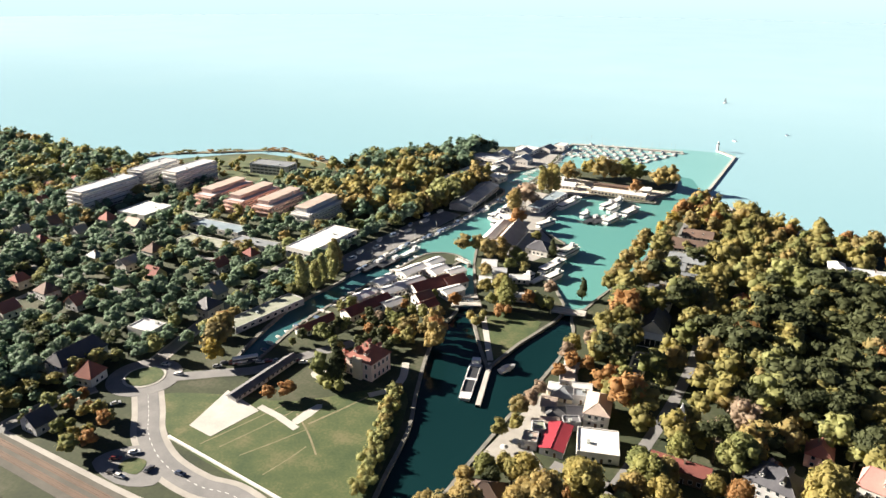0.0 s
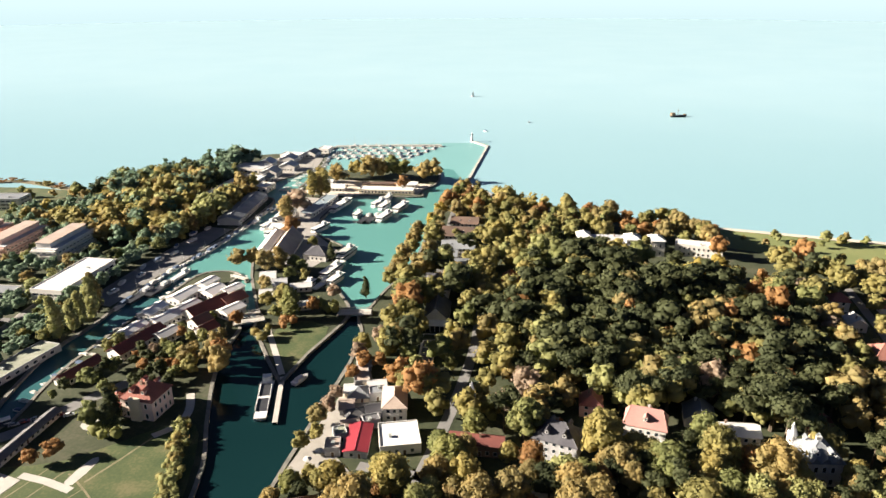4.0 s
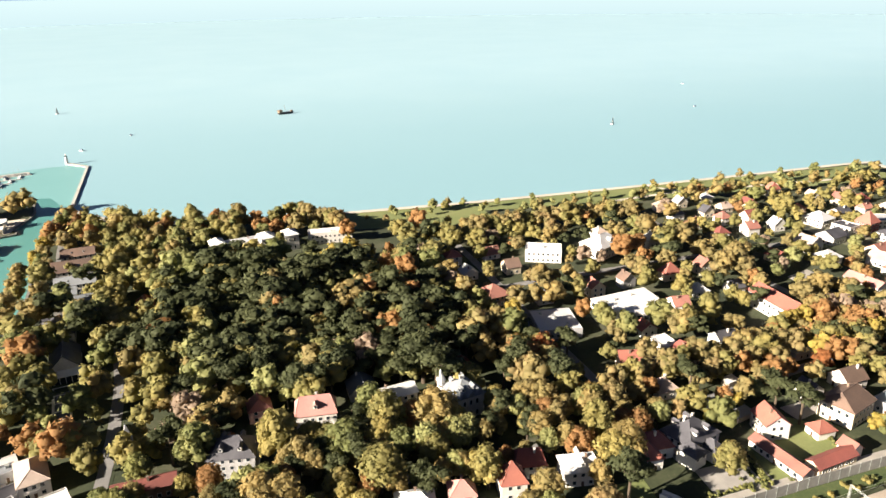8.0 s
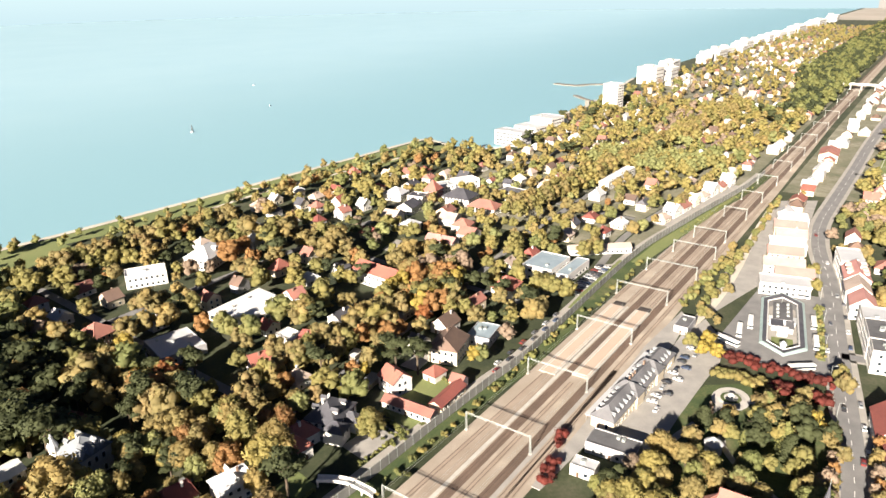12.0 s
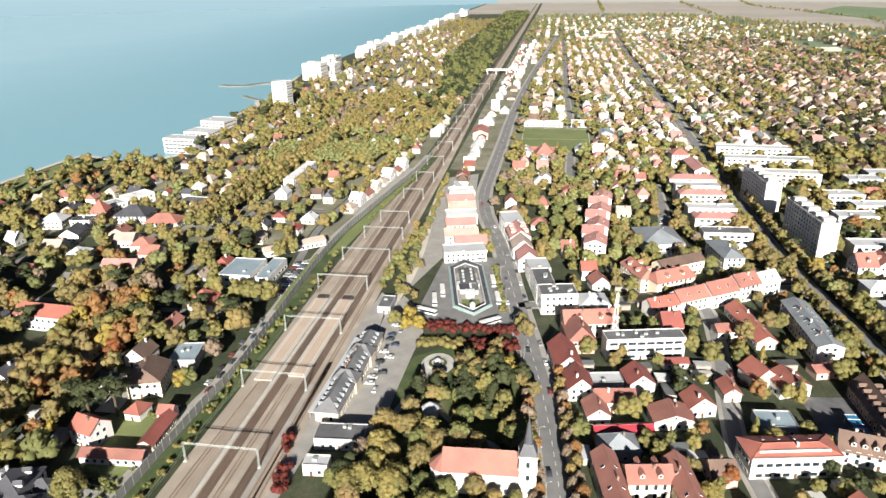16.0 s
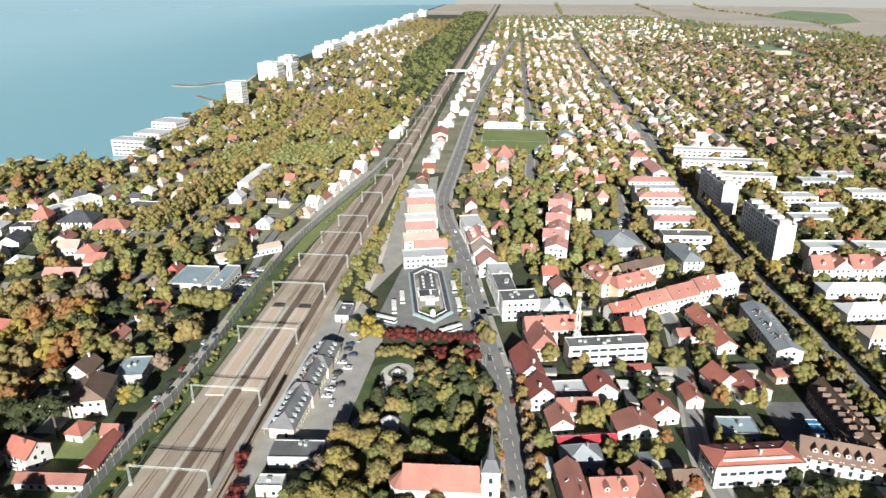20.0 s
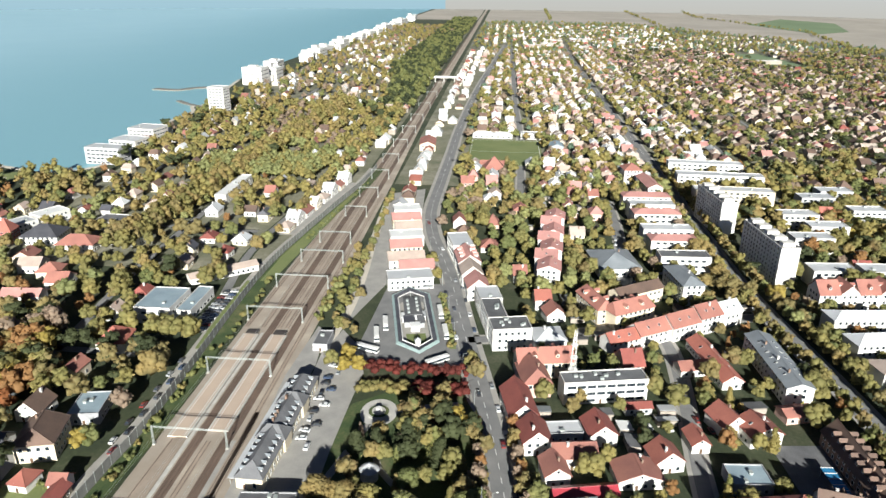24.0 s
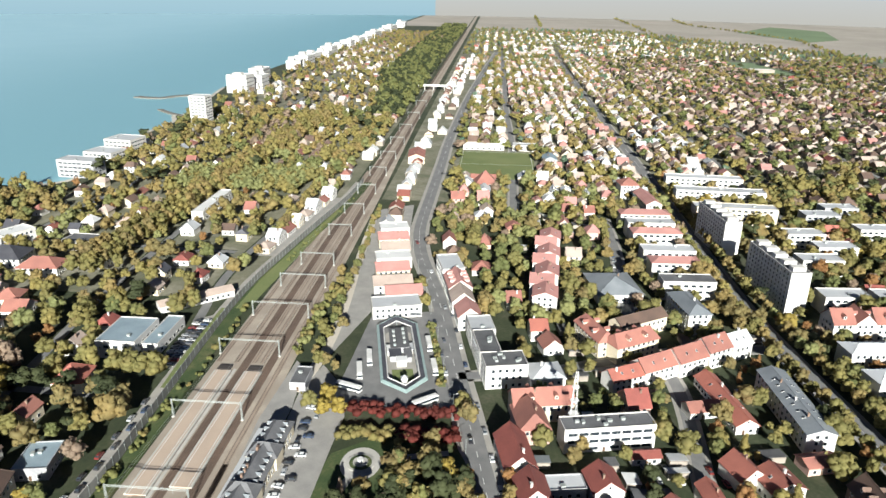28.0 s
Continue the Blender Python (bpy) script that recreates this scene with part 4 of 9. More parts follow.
def house(x, y, lx, ly, h, wall="white", roof="red", kind="gable", ridge="x", rot=0.0, pitch=0.75, sides="WS", win="std", step=3.0, storey=3.0, chim=1, lights=0, name="house", label="", category="house",
          group="", dormers=0, over=0.5, vents=0, balcony="", yard=0.0):
    """A building with walls, roof, windows on the named sides, door, chimneys and small roof parts."""
    label = label or f"{WORDS[wall]} {name.replace('_', ' ')} with a {RWORDS[roof]} {dict(flat='', half='half-hipped ', mono='').get(kind, kind + ' ')}roof"
    t = thing(name, x, y, 0, rot, label, category, group)
    block(x, y, lx, ly, rot, 2.0)
    # keeps trees off the side facing the camera so the house stays in view
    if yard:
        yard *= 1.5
        d = math.hypot(CAMERA_FOOT[0] - x, CAMERA_FOOT[1] - y)
        ux, uy = (CAMERA_FOOT[0] - x) / d, (CAMERA_FOOT[1] - y) / d
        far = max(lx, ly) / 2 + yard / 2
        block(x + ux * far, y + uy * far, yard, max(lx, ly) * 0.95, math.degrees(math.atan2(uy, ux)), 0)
    w = Mesh().box(-lx / 2, lx / 2, -ly / 2, ly / 2, -0.3, h)
    turn = ridge == "y"
    rl, rw = (ly, lx) if turn else (lx, ly)
    rise = pitch * rw / 2 if kind != "flat" else 0
    if kind == "gable":
        for s in (-1, 1):
            e = s * (rl / 2)
            tri = [(e, -rw / 2, h), (e, rw / 2, h), (e, 0, h + rise - 0.2), (e - s * 0.3, -rw / 2, h), (e - s * 0.3, rw / 2, h), (e - s * 0.3, 0, h + rise - 0.2)]
            if turn:
                tri = [(-q, p, z) for p, q, z in tri]
            w.add(tri, [(0, 1, 2), (5, 4, 3), (0, 2, 5, 3), (1, 4, 5, 2)])
    if kind == "flat":
        for x0, x1, y0, y1 in ((-lx / 2, lx / 2, -ly / 2, -ly / 2 + 0.3), (-lx / 2, lx / 2, ly / 2 - 0.3, ly / 2), (-lx / 2, -lx / 2 + 0.3, -ly / 2 + 0.3, ly / 2 - 0.3), (lx / 2 - 0.3, lx / 2, -ly / 2 + 0.3, ly / 2 - 0.3)):
            w.box(x0, x1, y0, y1, h, h + 0.7)
    w.obj("wall", WALLS[wall], t)
    if kind == "flat":
        r = Mesh().box(-lx / 2 + 0.3, lx / 2 - 0.3, -ly / 2 + 0.3, ly / 2 - 0.3, h, h + 0.25)
    elif kind == "mono":
        r = Mesh().add([(-lx / 2 - over, -ly / 2 - over, h), (lx / 2 + over, -ly / 2 - over, h), (lx / 2 + over, ly / 2 + over, h + 1.2), (-lx / 2 - over, ly / 2 + over, h + 1.2)], [(0, 1, 2, 3)])
    else:
        r = roof_mesh(rl, rw, h, kind, rise, over)
        if turn:
            r.v = [(-q, p, z) for p, q, z in r.v]
    ro = r.obj("roof", ROOFS[roof], t)
    # windows
    n = max(1, int(h / storey))
    spec = WIN[win]
    near = math.dist((x, y), CAMERA_FOOT) < 330
    rows = Mesh()
    for s in sides:
        span = ly if s in "WE" else lx
        k = max(1, int((span - 1.6) / step))
        for i in range(k):
            o = (i - (k - 1) / 2) * step
            for f in range(n):
                z = 0.95 + f * (h - 0.2) / n
                p = {"W": (-lx / 2, o, z), "E": (lx / 2, o, z), "S": (o, -ly / 2, z), "N": (o, ly / 2, z)}[s]
                a = {"W": -90, "E": 90, "S": 0, "N": 180}[s]
                if f == 0 and i == k // 2 and n < 5 and s == sides[0] and near:
                    part("door", DOOR, t, pose(p[0], p[1], 0, 0, 0, a))
                elif not near:
                    m = pose(*p, 0, 0, a)
                    for v in spec.polygons:
                        rows.add([m @ spec.vertices[q].co for q in v.vertices], [tuple(range(len(v.vertices)))], v.material_index)
                else:
                    part("window", spec, t, pose(*p, 0, 0, a))
        if kind == "gable" and span == rw and (s in "WE") != turn and rise > 2.4 and near:
            p = {"W": (-lx / 2, 0), "E": (lx / 2, 0), "S": (0, -ly / 2), "N": (0, ly / 2)}[s]
            part("attic_window", WIN["small"], t, pose(p[0], p[1], h + rise * 0.25, 0, 0, {"W": -90, "E": 90, "S": 0, "N": 180}[s]))
    if rows.f:
        tagged(rows.obj("glazing", [MATS["trim"], MATS["glass"]], t), kind="stuff")
    if balcony and math.dist((x, y), CAMERA_FOOT) < 520:
        for f in range(1, n):
            z = f * (h - 0.2) / n
            span = ly if balcony in "WE" else lx
            k = max(1, int(span / 6.5))
            for i in range(k):
                o = (i - (k - 1) / 2) * 6.5
                p = {"W": (-lx / 2 - 0.6, o), "E": (lx / 2 + 0.6, o), "S": (o, -ly / 2 - 0.6), "N": (o, ly / 2 + 0.6)}[balcony]
                part("balcony", BALCONY, t, pose(p[0], p[1], z, 0, 0, {"W": -90, "E": 90, "S": 0, "N": 180}[balcony]))
    # roof parts
    rr = random.Random(int(x * 31 + y * 17) + 5)
    slope = 1 if rr.random() < 0.5 else -1
    if kind in ("gable", "hip", "half"):
        for i in range(chim if near or rr.random() < 0.5 else 0):
            px = (rr.random() - 0.5) * rl * (0.7 if kind == "gable" else 0.35)
            py = slope * rw * 0.12
            z = h + rise - abs(py) / (rw / 2) * rise
            px, py = (-py, px) if turn else (px, py)
            part("chimney", CHIMNEY_W if wall == "white" and rr.random() < 0.5 else CHIMNEY, t, pose(px, py, z + 0.3))
        for i in range(lights):
            px = (i - (lights - 1) / 2) * rl * 0.7 / max(lights, 1)
            for sy in (-1, 1):
                py = sy * rw * 0.27
                z = h + rise * (1 - 0.54) + 0.06
                m = pose(0, 0, 0, 0, 0, 90 if turn else 0) @ pose(px, py, z, sy * -math.degrees(math.atan2(rise, rw / 2)), 0, 0)
                part("roof_window", SKYLIGHT, ro, m)
        for i in range(dormers):
            px = (i - (dormers - 1) / 2) * rl * 0.8 / max(dormers, 1)
            for sy in (-1, 1):
                d = Mesh().box(-0.8, 0.8, -1.4, 1.4, 0, 1.5).obj("dormer", WALLS[wall], t)
                m = pose(0, 0, 0, 0, 0, 90 if turn else 0) @ pose(px, sy * rw * 0.3, h + rise * 0.35)
                d.matrix_basis = m
                q = roof_mesh(2.8, 1.6, 1.5, "gable", 0.7, 0.2).obj("dormer_roof", ROOFS[roof], d)
                q.matrix_basis = pose(0, 0, 0, 0, 0, 90)
                part("window", WIN["small"], d, pose(0, sy * 1.4, 0.3, 0, 0, 0 if sy < 0 else 180))
    if kind == "flat":
        for i in range((vents or int(lx * ly / 130) + 1) if near else 1):
            part("roof_vent", VENT, t, pose((rr.random() - 0.5) * lx * 0.7, (rr.random() - 0.5) * ly * 0.7, h + 0.25, 0, 0, 90 * rr.randint(0, 1)))
    return t


BALCONY = Mesh().box(-1.7, 1.7, -0.7, 0.6, -0.15, 0).box(-1.7, 1.7, -0.7, -0.6, 0, 1.0).box(-1.7, -1.6, -0.6, 0.6, 0, 1.0).box(1.6, 1.7, -0.6, 0.6, 0, 1.0).data("balcony", MATS["trim"])

# ---- trees ----
def ico(level):
    bm = bmesh.new()
    bmesh.ops.create_icosphere(bm, subdivisions=level, radius=1)
    v = np.array([p.co[:] for p in bm.verts])
    f = np.array([[q.index for q in p.verts] for p in bm.faces])
    bm.free()
    return v, f


ICO1 = ico(1)
OCTA = (np.array([(1, 0, 0), (-1, 0, 0), (0, 1, 0), (0, -1, 0), (0, 0, 1), (0, 0, -1)], float), np.array([(0, 2, 4), (2, 1, 4), (1, 3, 4), (3, 0, 4), (2, 0, 5), (1, 2, 5), (3, 1, 5), (0, 3, 5)]))


def crown_arrays(kind, seed, fine=2):
    """Crown of overlapping lobes with loose leaf clumps over their outside, as vertex and face arrays; height about 1, foot at 0."""
    g = np.random.default_rng(seed)
    V, F, k = [], [], 0
    if kind == "broad":
        # an egg of small lobes round one core, leaning and swelling a little differently from tree to tree
        n = (4, 9, 24)[fine]
        i = np.arange(n)
        z = 1 - 1.72 * (i + 0.5) / n
        a = i * 2.39996 + g.uniform(0, 6.28) + g.normal(0, 0.35, n)
        q = np.sqrt(np.clip(1 - z * z, 0, 1))
        c = np.c_[q * np.cos(a), q * np.sin(a), z] * g.uniform(0.82, 1.04, (n, 1))
        c[:, :2] *= (1 - 0.22 * c[:, 2:3]) * 0.225
        c[:, 2] = 0.56 + c[:, 2] * g.uniform(0.27, 0.33)
        c[:, :2] += g.normal(0, 0.02, 2) + g.normal(0, 0.06, 2) * (c[:, 2:3] - 0.5)
        r = g.uniform(0.095, 0.15, n) * (1.75, 1.3, 1.0)[fine]
        c, r = np.r_[c, [[0, 0, 0.52]]], np.r_[r, 0.235]
        n += 1
        sq = np.ones((n, 3)) * (1, 1, 0.95)
        sq[-1] = (1, 1, 1.35)
    elif kind == "poplar":
        n = (4, 6, 9)[fine]
        z = np.linspace(0.18, 0.9, n)
        c = np.c_[g.normal(0, 0.025, n), g.normal(0, 0.025, n), z]
        r = 0.115 * np.sin(np.pi * np.clip(z * 0.9 + 0.12, 0, 1)) ** 0.6 + 0.02
        sq = np.ones((n, 3)) * (1, 1, 1.5)
    elif kind == "cone":
        n = (5, 6, 9)[fine]
        z = np.linspace(0.2, 0.92, n)
        a = g.uniform(0, 6.28, n)
        c = np.c_[0.03 * np.cos(a), 0.03 * np.sin(a), z]
        r = 0.24 * (1.05 - z) + 0.02
        sq = np.ones((n, 3)) * (1, 1, 0.75)
    elif kind == "pine":
        n = (5, 8, 12)[fine]
        a, q = g.uniform(0, 6.28, n), np.sqrt(g.uniform(0.02, 1, n)) * 0.24
        c = np.c_[q * np.cos(a), q * np.sin(a), g.uniform(0.55, 0.95, n)]
        r = g.uniform(0.10, 0.17, n) * (1.3, 1.12, 1)[fine]
        sq = np.ones((n, 3)) * (1, 1, 0.55)
    else:  # shrub
        n = (3, 4, 5)[fine]
        c = np.c_[g.normal(0, 0.28, (n, 2)), g.uniform(0.3, 0.55, n)]
        r = g.uniform(0.28, 0.42, n)
        sq = np.ones((n, 3)) * (1, 1, 0.95)
    iv, jf = ICO1 if fine else OCTA
    leaf = (9, 19, 56)[fine] if kind == "broad" else (10, 28, 90)[fine]
    for i in range(n):
        v = iv * (1 + g.normal(0, 0.13, (len(iv), 1))) * r[i] * (0.98, 0.86, 0.8)[fine] * sq[i] + c[i]
        V.append(v)
        F.append(jf + k)
        k += len(v)
        d = g.normal(0, 1, (leaf, 3))
        d /= np.linalg.norm(d, axis=1)[:, None]
        d[:, 2] = np.where(d[:, 2] < -0.35, -d[:, 2], d[:, 2])
        p = d * r[i] * sq[i] * g.uniform(*((0.78, 1.2), (0.7, 1.16), (0.66, 1.16))[fine], (leaf, 1)) + c[i]
        s = (0.075, 0.043, 0.026)[fine] * g.uniform(0.6, 1.5, (leaf, 1)) * (1.4 if kind == "shrub" else 1)
        e1 = np.cross(d, g.normal(0, 1, (leaf, 3)))
        e1 /= np.linalg.norm(e1, axis=1)[:, None] + 1e-9
        e2 = np.cross(d, e1) + d * g.normal(0, 0.4, (leaf, 1))
        t = np.stack([p - e1 * s - e2 * s * 0.6, p + e1 * s - e2 * s * 0.6, p + e2 * s + d * s * g.uniform(-0.25, 0.35, (leaf, 1))], 1).reshape(-1, 3)
        V.append(t)
        F.append(np.arange(leaf * 3).reshape(-1, 3) + k)
        k += leaf * 3
    return np.concatenate(V), np.concatenate(F)


def tri_mesh(name, v, f, m):
    me = bpy.data.meshes.new(name)
    me.vertices.add(len(v))
    me.vertices.foreach_set("co", np.asarray(v, np.float32).ravel())
    me.loops.add(len(f) * 3)
    me.loops.foreach_set("vertex_index", np.asarray(f, np.int32).ravel())
    me.polygons.add(len(f))
    me.polygons.foreach_set("loop_start", np.arange(0, len(f) * 3, 3, dtype=np.int32))
    me.polygons.foreach_set("use_smooth", np.ones(len(f), bool))
    me.materials.append(m)
    me.update(calc_edges=True)
    return me


def trunk_mesh(kind):
    me = Mesh()
    top = {"broad": 0.55, "poplar": 0.6, "cone": 0.8, "pine": 0.85, "shrub": 0.3}[kind]
    r = 0.022 if kind != "shrub" else 0.03
    me.tube((0, 0, -0.02), (0.01, 0, top * 0.5), r * 1.25, r, 6).tube((0.01, 0, top * 0.5), (0, 0.01, top), r, r * 0.35, 6)
    for i in range(4 if kind in ("broad", "pine") else 2):
        a = i * 1.7 + 0.4
        z = top * (0.5 + 0.11 * i)
        me.tube((0.005, 0, z), (0.17 * math.cos(a), 0.17 * math.sin(a), z + 0.14), r * 0.55, r * 0.2, 5)
    return me.data("trunk", MATS["bark"])


SHAPES = ("broad", "poplar", "cone", "pine", "shrub")
TRUNKS = {k: trunk_mesh(k) for k in SHAPES}
FINE = {k: [crown_arrays(k, 100 + 10 * i + s) for s in range(5 if k == "broad" else 3)] for i, k in enumerate(SHAPES)}
ROUGH = {k: [[crown_arrays(k, 200 + 10 * i + s, q) for s in range(4)] for q in (0, 1)] for i, k in enumerate(SHAPES)}
CROWNS = {}
TONES = dict(leafy="grey-green", gold="golden autumn", yellow="bright yellow autumn", olive="olive green, turning", green="green", dark="dark evergreen", rust="rusty brown autumn", orange="bright orange autumn",
             red="crimson autumn", bare="thinning brown autumn", fresh="yellow-green")
NAMES = dict(broad=("tree", "broad-leaved tree"), poplar=("poplar", "columnar poplar"), cone=("conifer", "conical conifer"), pine=("pine_tree", "tall pine"), shrub=("shrub", "rounded shrub"))
all_trees = []


def tree(x, y, h, shape="broad", tone="gold", wide=1.0):
    all_trees.append((float(x), float(y), float(h), shape, tone, float(wide)))


def pick_tone(weights):
    k = list(weights)
    p = np.array([weights[i] for i in k], float)
    return k[int(rng.choice(len(k), p=p / p.sum()))]


def scatter(ring, gap, weights, size=(9, 15), shapes=None, wide=(0.85, 1.2), keep=1.0, clear=2.5, jitter=0.45):
    """Trees over a plot of the plan, clear of houses and roads."""
    xs, ys = [p[0] for p in ring], [p[1] for p in ring]
    row = 0
    for y in np.arange(min(ys), max(ys), gap * 0.87):
        row += 1
        for x in np.arange(min(xs) + (row % 2) * gap / 2, max(xs), gap):
            px, py = x + rng.uniform(-jitter, jitter) * gap, y + rng.uniform(-jitter, jitter) * gap
            if rng.random() > keep or not inside(px, py, ring) or is_taken(px, py, clear):
                continue
            cell = random.Random(int(math.floor((px + 9 * math.sin(py / 17)) / 27)) * 7919 + int(math.floor((py + 9 * math.sin(px / 19)) / 27)) * 104729)
            names = list(weights)
            main = cell.choices(names, [weights[k] for k in names])[0]
            tone = main if rng.random() < 0.55 else pick_tone(weights)
            shp = "pine" if tone == "dark" else "broad"
            if shapes:
                shp = pick_tone(shapes)
            h = float(rng.uniform(*size)) * (1.15 if shp == "pine" else 1) * cell.uniform(0.76, 1.16)
            tree(float(px), float(py), h, shp, tone, float(rng.uniform(*wide)))


def plant():
    """The trees of the near plots stand singly, each with trunk and crown; the rest join the woods of their tone."""
    rest, count = {}, {}
    for x, y, h, shape, tone, wide in sorted(all_trees, key=lambda q: math.hypot(q[0] + 245, q[1] + 60)):
        count[shape] = count.get(shape, 0) + 1
        if count[shape] > {"broad": 300, "shrub": 70}.get(shape, 50):
            far = math.hypot(x + 250, y + 105) > 520
            rest.setdefault((shape, tone, far), []).append((x, y, h, wide))
            continue
        pick = int(rng.integers(len(FINE[shape])))
        ck = (shape, tone, pick)
        if ck not in CROWNS:
            CROWNS[ck] = tri_mesh("crown", *FINE[shape][pick], LEAVES[tone])
        nm, words = NAMES[shape]
        t = thing(nm, x, y, 0, float(rng.uniform(0, 360)), f"{words} with {TONES[tone]} foliage", "tree" if shape != "shrub" else "shrub")
        t.scale = (h * wide, h * wide, h)
        part("trunk", TRUNKS[shape], t)
        part("crown", CROWNS[ck], t)
    for (shape, tone, far), rows in rest.items():
        V, F, k = [], [], 0
        for x, y, h, wide in rows:
            v, f = ROUGH[shape][0 if far else 1][int(rng.integers(4))]
            a = rng.uniform(0, 6.28)
            c, s = math.cos(a), math.sin(a)
            V.append(np.c_[(v[:, 0] * c - v[:, 1] * s) * h * wide + x, (v[:, 0] * s + v[:, 1] * c) * h * wide + y, v[:, 2] * h])
            F.append(f + k)
            k += len(v)
        ob = new("woods", tri_mesh("woods", np.concatenate(V), np.concatenate(F), LEAVES[tone]))
        tagged(ob, f"{TONES[tone]} {'pine' if shape == 'pine' else 'tree'} crowns of gardens and woods", "trees", kind="stuff")


# ---- cars, buses, boats ----
def paint_mat():
    m = mat("car_paint", (0.5, 0.5, 0.5), rough=0.3, bump=0, coat=0.5)
    nd, ln = m.node_tree.nodes, m.node_tree.links
    info, ramp = nd.new("ShaderNodeObjectInfo"), nd.new("ShaderNodeValToRGB")
    ramp.color_ramp.interpolation = "CONSTANT"
    tones = [(0.70, 0.70, 0.70), (0.03, 0.03, 0.035), (0.40, 0.41, 0.42), (0.75, 0.75, 0.73), (0.05, 0.07, 0.12), (0.10, 0.10, 0.11), (0.62, 0.62, 0.60), (0.05, 0.05, 0.055), (0.28, 0.285, 0.29), (0.20, 0.035, 0.03)]
    el = ramp.color_ramp.elements
    while len(el) < len(tones):
        el.new(0.5)
    for i, c in enumerate(tones):
        el[i].position, el[i].color = i / len(tones), (*c, 1)
    ln.new(info.outputs["Random"], ramp.inputs[0])
    ln.new(ramp.outputs[0], nd["Principled BSDF"].inputs["Base Color"])
    return m


PAINT = paint_mat()
_b = Mesh()
_side = [(-2.15, 0.35), (2.15, 0.35), (2.2, 0.75), (1.95, 0.9), (1.0, 0.98), (-1.75, 1.0), (-2.15, 0.9)]
_b.add([(x, -0.85, z) for x, z in _side] + [(x, 0.85, z) for x, z in _side], [tuple(range(7)), tuple(range(13, 6, -1))] + [(i, i + 7, (i + 1) % 7 + 7, (i + 1) % 7) for i in range(7)])
_b.box(-1.35, 0.35, -0.62, 0.62, 1.42, 1.48)
CAR_BODY = _b.data("body", PAINT)
_c = [(-1.75, 1.0), (1.0, 0.98), (0.35, 1.43), (-1.35, 1.45)]
CAR_GLASS = Mesh().add([(x, -0.72 + 0.08 * (z > 1.2), z) for x, z in _c] + [(x, 0.72 - 0.08 * (z > 1.2), z) for x, z in _c],
                       [(0, 1, 2, 3), (7, 6, 5, 4), (0, 4, 5, 1), (1, 5, 6, 2), (2, 6, 7, 3), (3, 7, 4, 0)]).data("cabin_glass", MATS["glass"])
WHEEL = Mesh().tube((0, -0.11, 0), (0, 0.11, 0), 0.33, 0.33, 10).data("wheel", MATS["tyre"])

WHEEL_PAIR = Mesh().tube((0, -0.89, 0), (0, -0.67, 0), 0.33, 0.33, 8).tube((0, 0.67, 0), (0, 0.89, 0), 0.33, 0.33, 8).data("wheel_pair", MATS["tyre"])


def car(x, y, rot, z=0.13):
    c = thing("car", x, y, z, rot, "small parked passenger car with dark windows", "car", "cars")
    part("body", CAR_BODY, c)
    part("cabin_glass", CAR_GLASS, c)
    for wx in (-1.35, 1.35):
        if math.hypot(x + 225, y + 105) > 235:
            part("wheel_pair", WHEEL_PAIR, c, pose(wx, 0, 0.33))
            continue
        for wy in (-0.78, 0.78):
            part("wheel", WHEEL, c, pose(wx, wy, 0.33))


BUS = (Mesh().box(-5.9, 5.9, -1.25, 1.25, 0.45, 1.35).box(-5.95, 5.95, -1.22, 1.22, 2.45, 3.0).box(-4.5, -1.5, -0.8, 0.8, 3.0, 3.2).data("body", MATS["trim"]),
       Mesh().box(-5.92, 5.92, -1.21, 1.21, 1.35, 2.45).data("window_band", MATS["glass"]))


def bus(x, y, rot, z=0.14):
    b = thing("bus", x, y, z, rot, "white coach with a dark band of windows", "bus", "buses")
    part("body", BUS[0], b)
    part("window_band", BUS[1], b)
    for wx in (-3.8, 3.6):
        for wy in (-1.1, 1.1):
            part("wheel", WHEEL, b, pose(wx, wy, 0.48) @ Matrix.Scale(1.4, 4))


def hull_mesh(l, w, d, bow=0.35, z=-0.3):
    ring = [(-l / 2, -w * 0.42), (l * (0.5 - bow), -w / 2), (l * 0.42, -w * 0.22), (l / 2, 0), (l * 0.42, w * 0.22), (l * (0.5 - bow), w / 2), (-l / 2, w * 0.42)]
    vs = [(x * 0.93, y * 0.7, z) for x, y in ring] + [(x, y, d) for x, y in ring]
    n = len(ring)
    me = Mesh().add(vs, [tuple(range(n - 1, -1, -1))] + [(i, (i + 1) % n, n + (i + 1) % n, n + i) for i in range(n)])
    return me.add([(x * 0.96, y * 0.93, d - 0.08) for x, y in ring], [tuple(range(n))])


SAIL = (hull_mesh(8, 2.6, 0.9).data("hull", MATS["hull"]), Mesh().prism([(-1.6, -0.8), (1.6, -0.6), (2.0, 0), (1.6, 0.6), (-1.6, 0.8)], 0.85, 1.35, taper=0.85).data("cabin", MATS["hull"]),
        Mesh().tube((0.6, 0, 0.9), (0.6, 0, 10.5), 0.09, 0.05, 6).tube((0.6, 0, 2.0), (-2.8, 0, 2.0), 0.12, 0.1, 6).data("mast", MATS["steel"]))
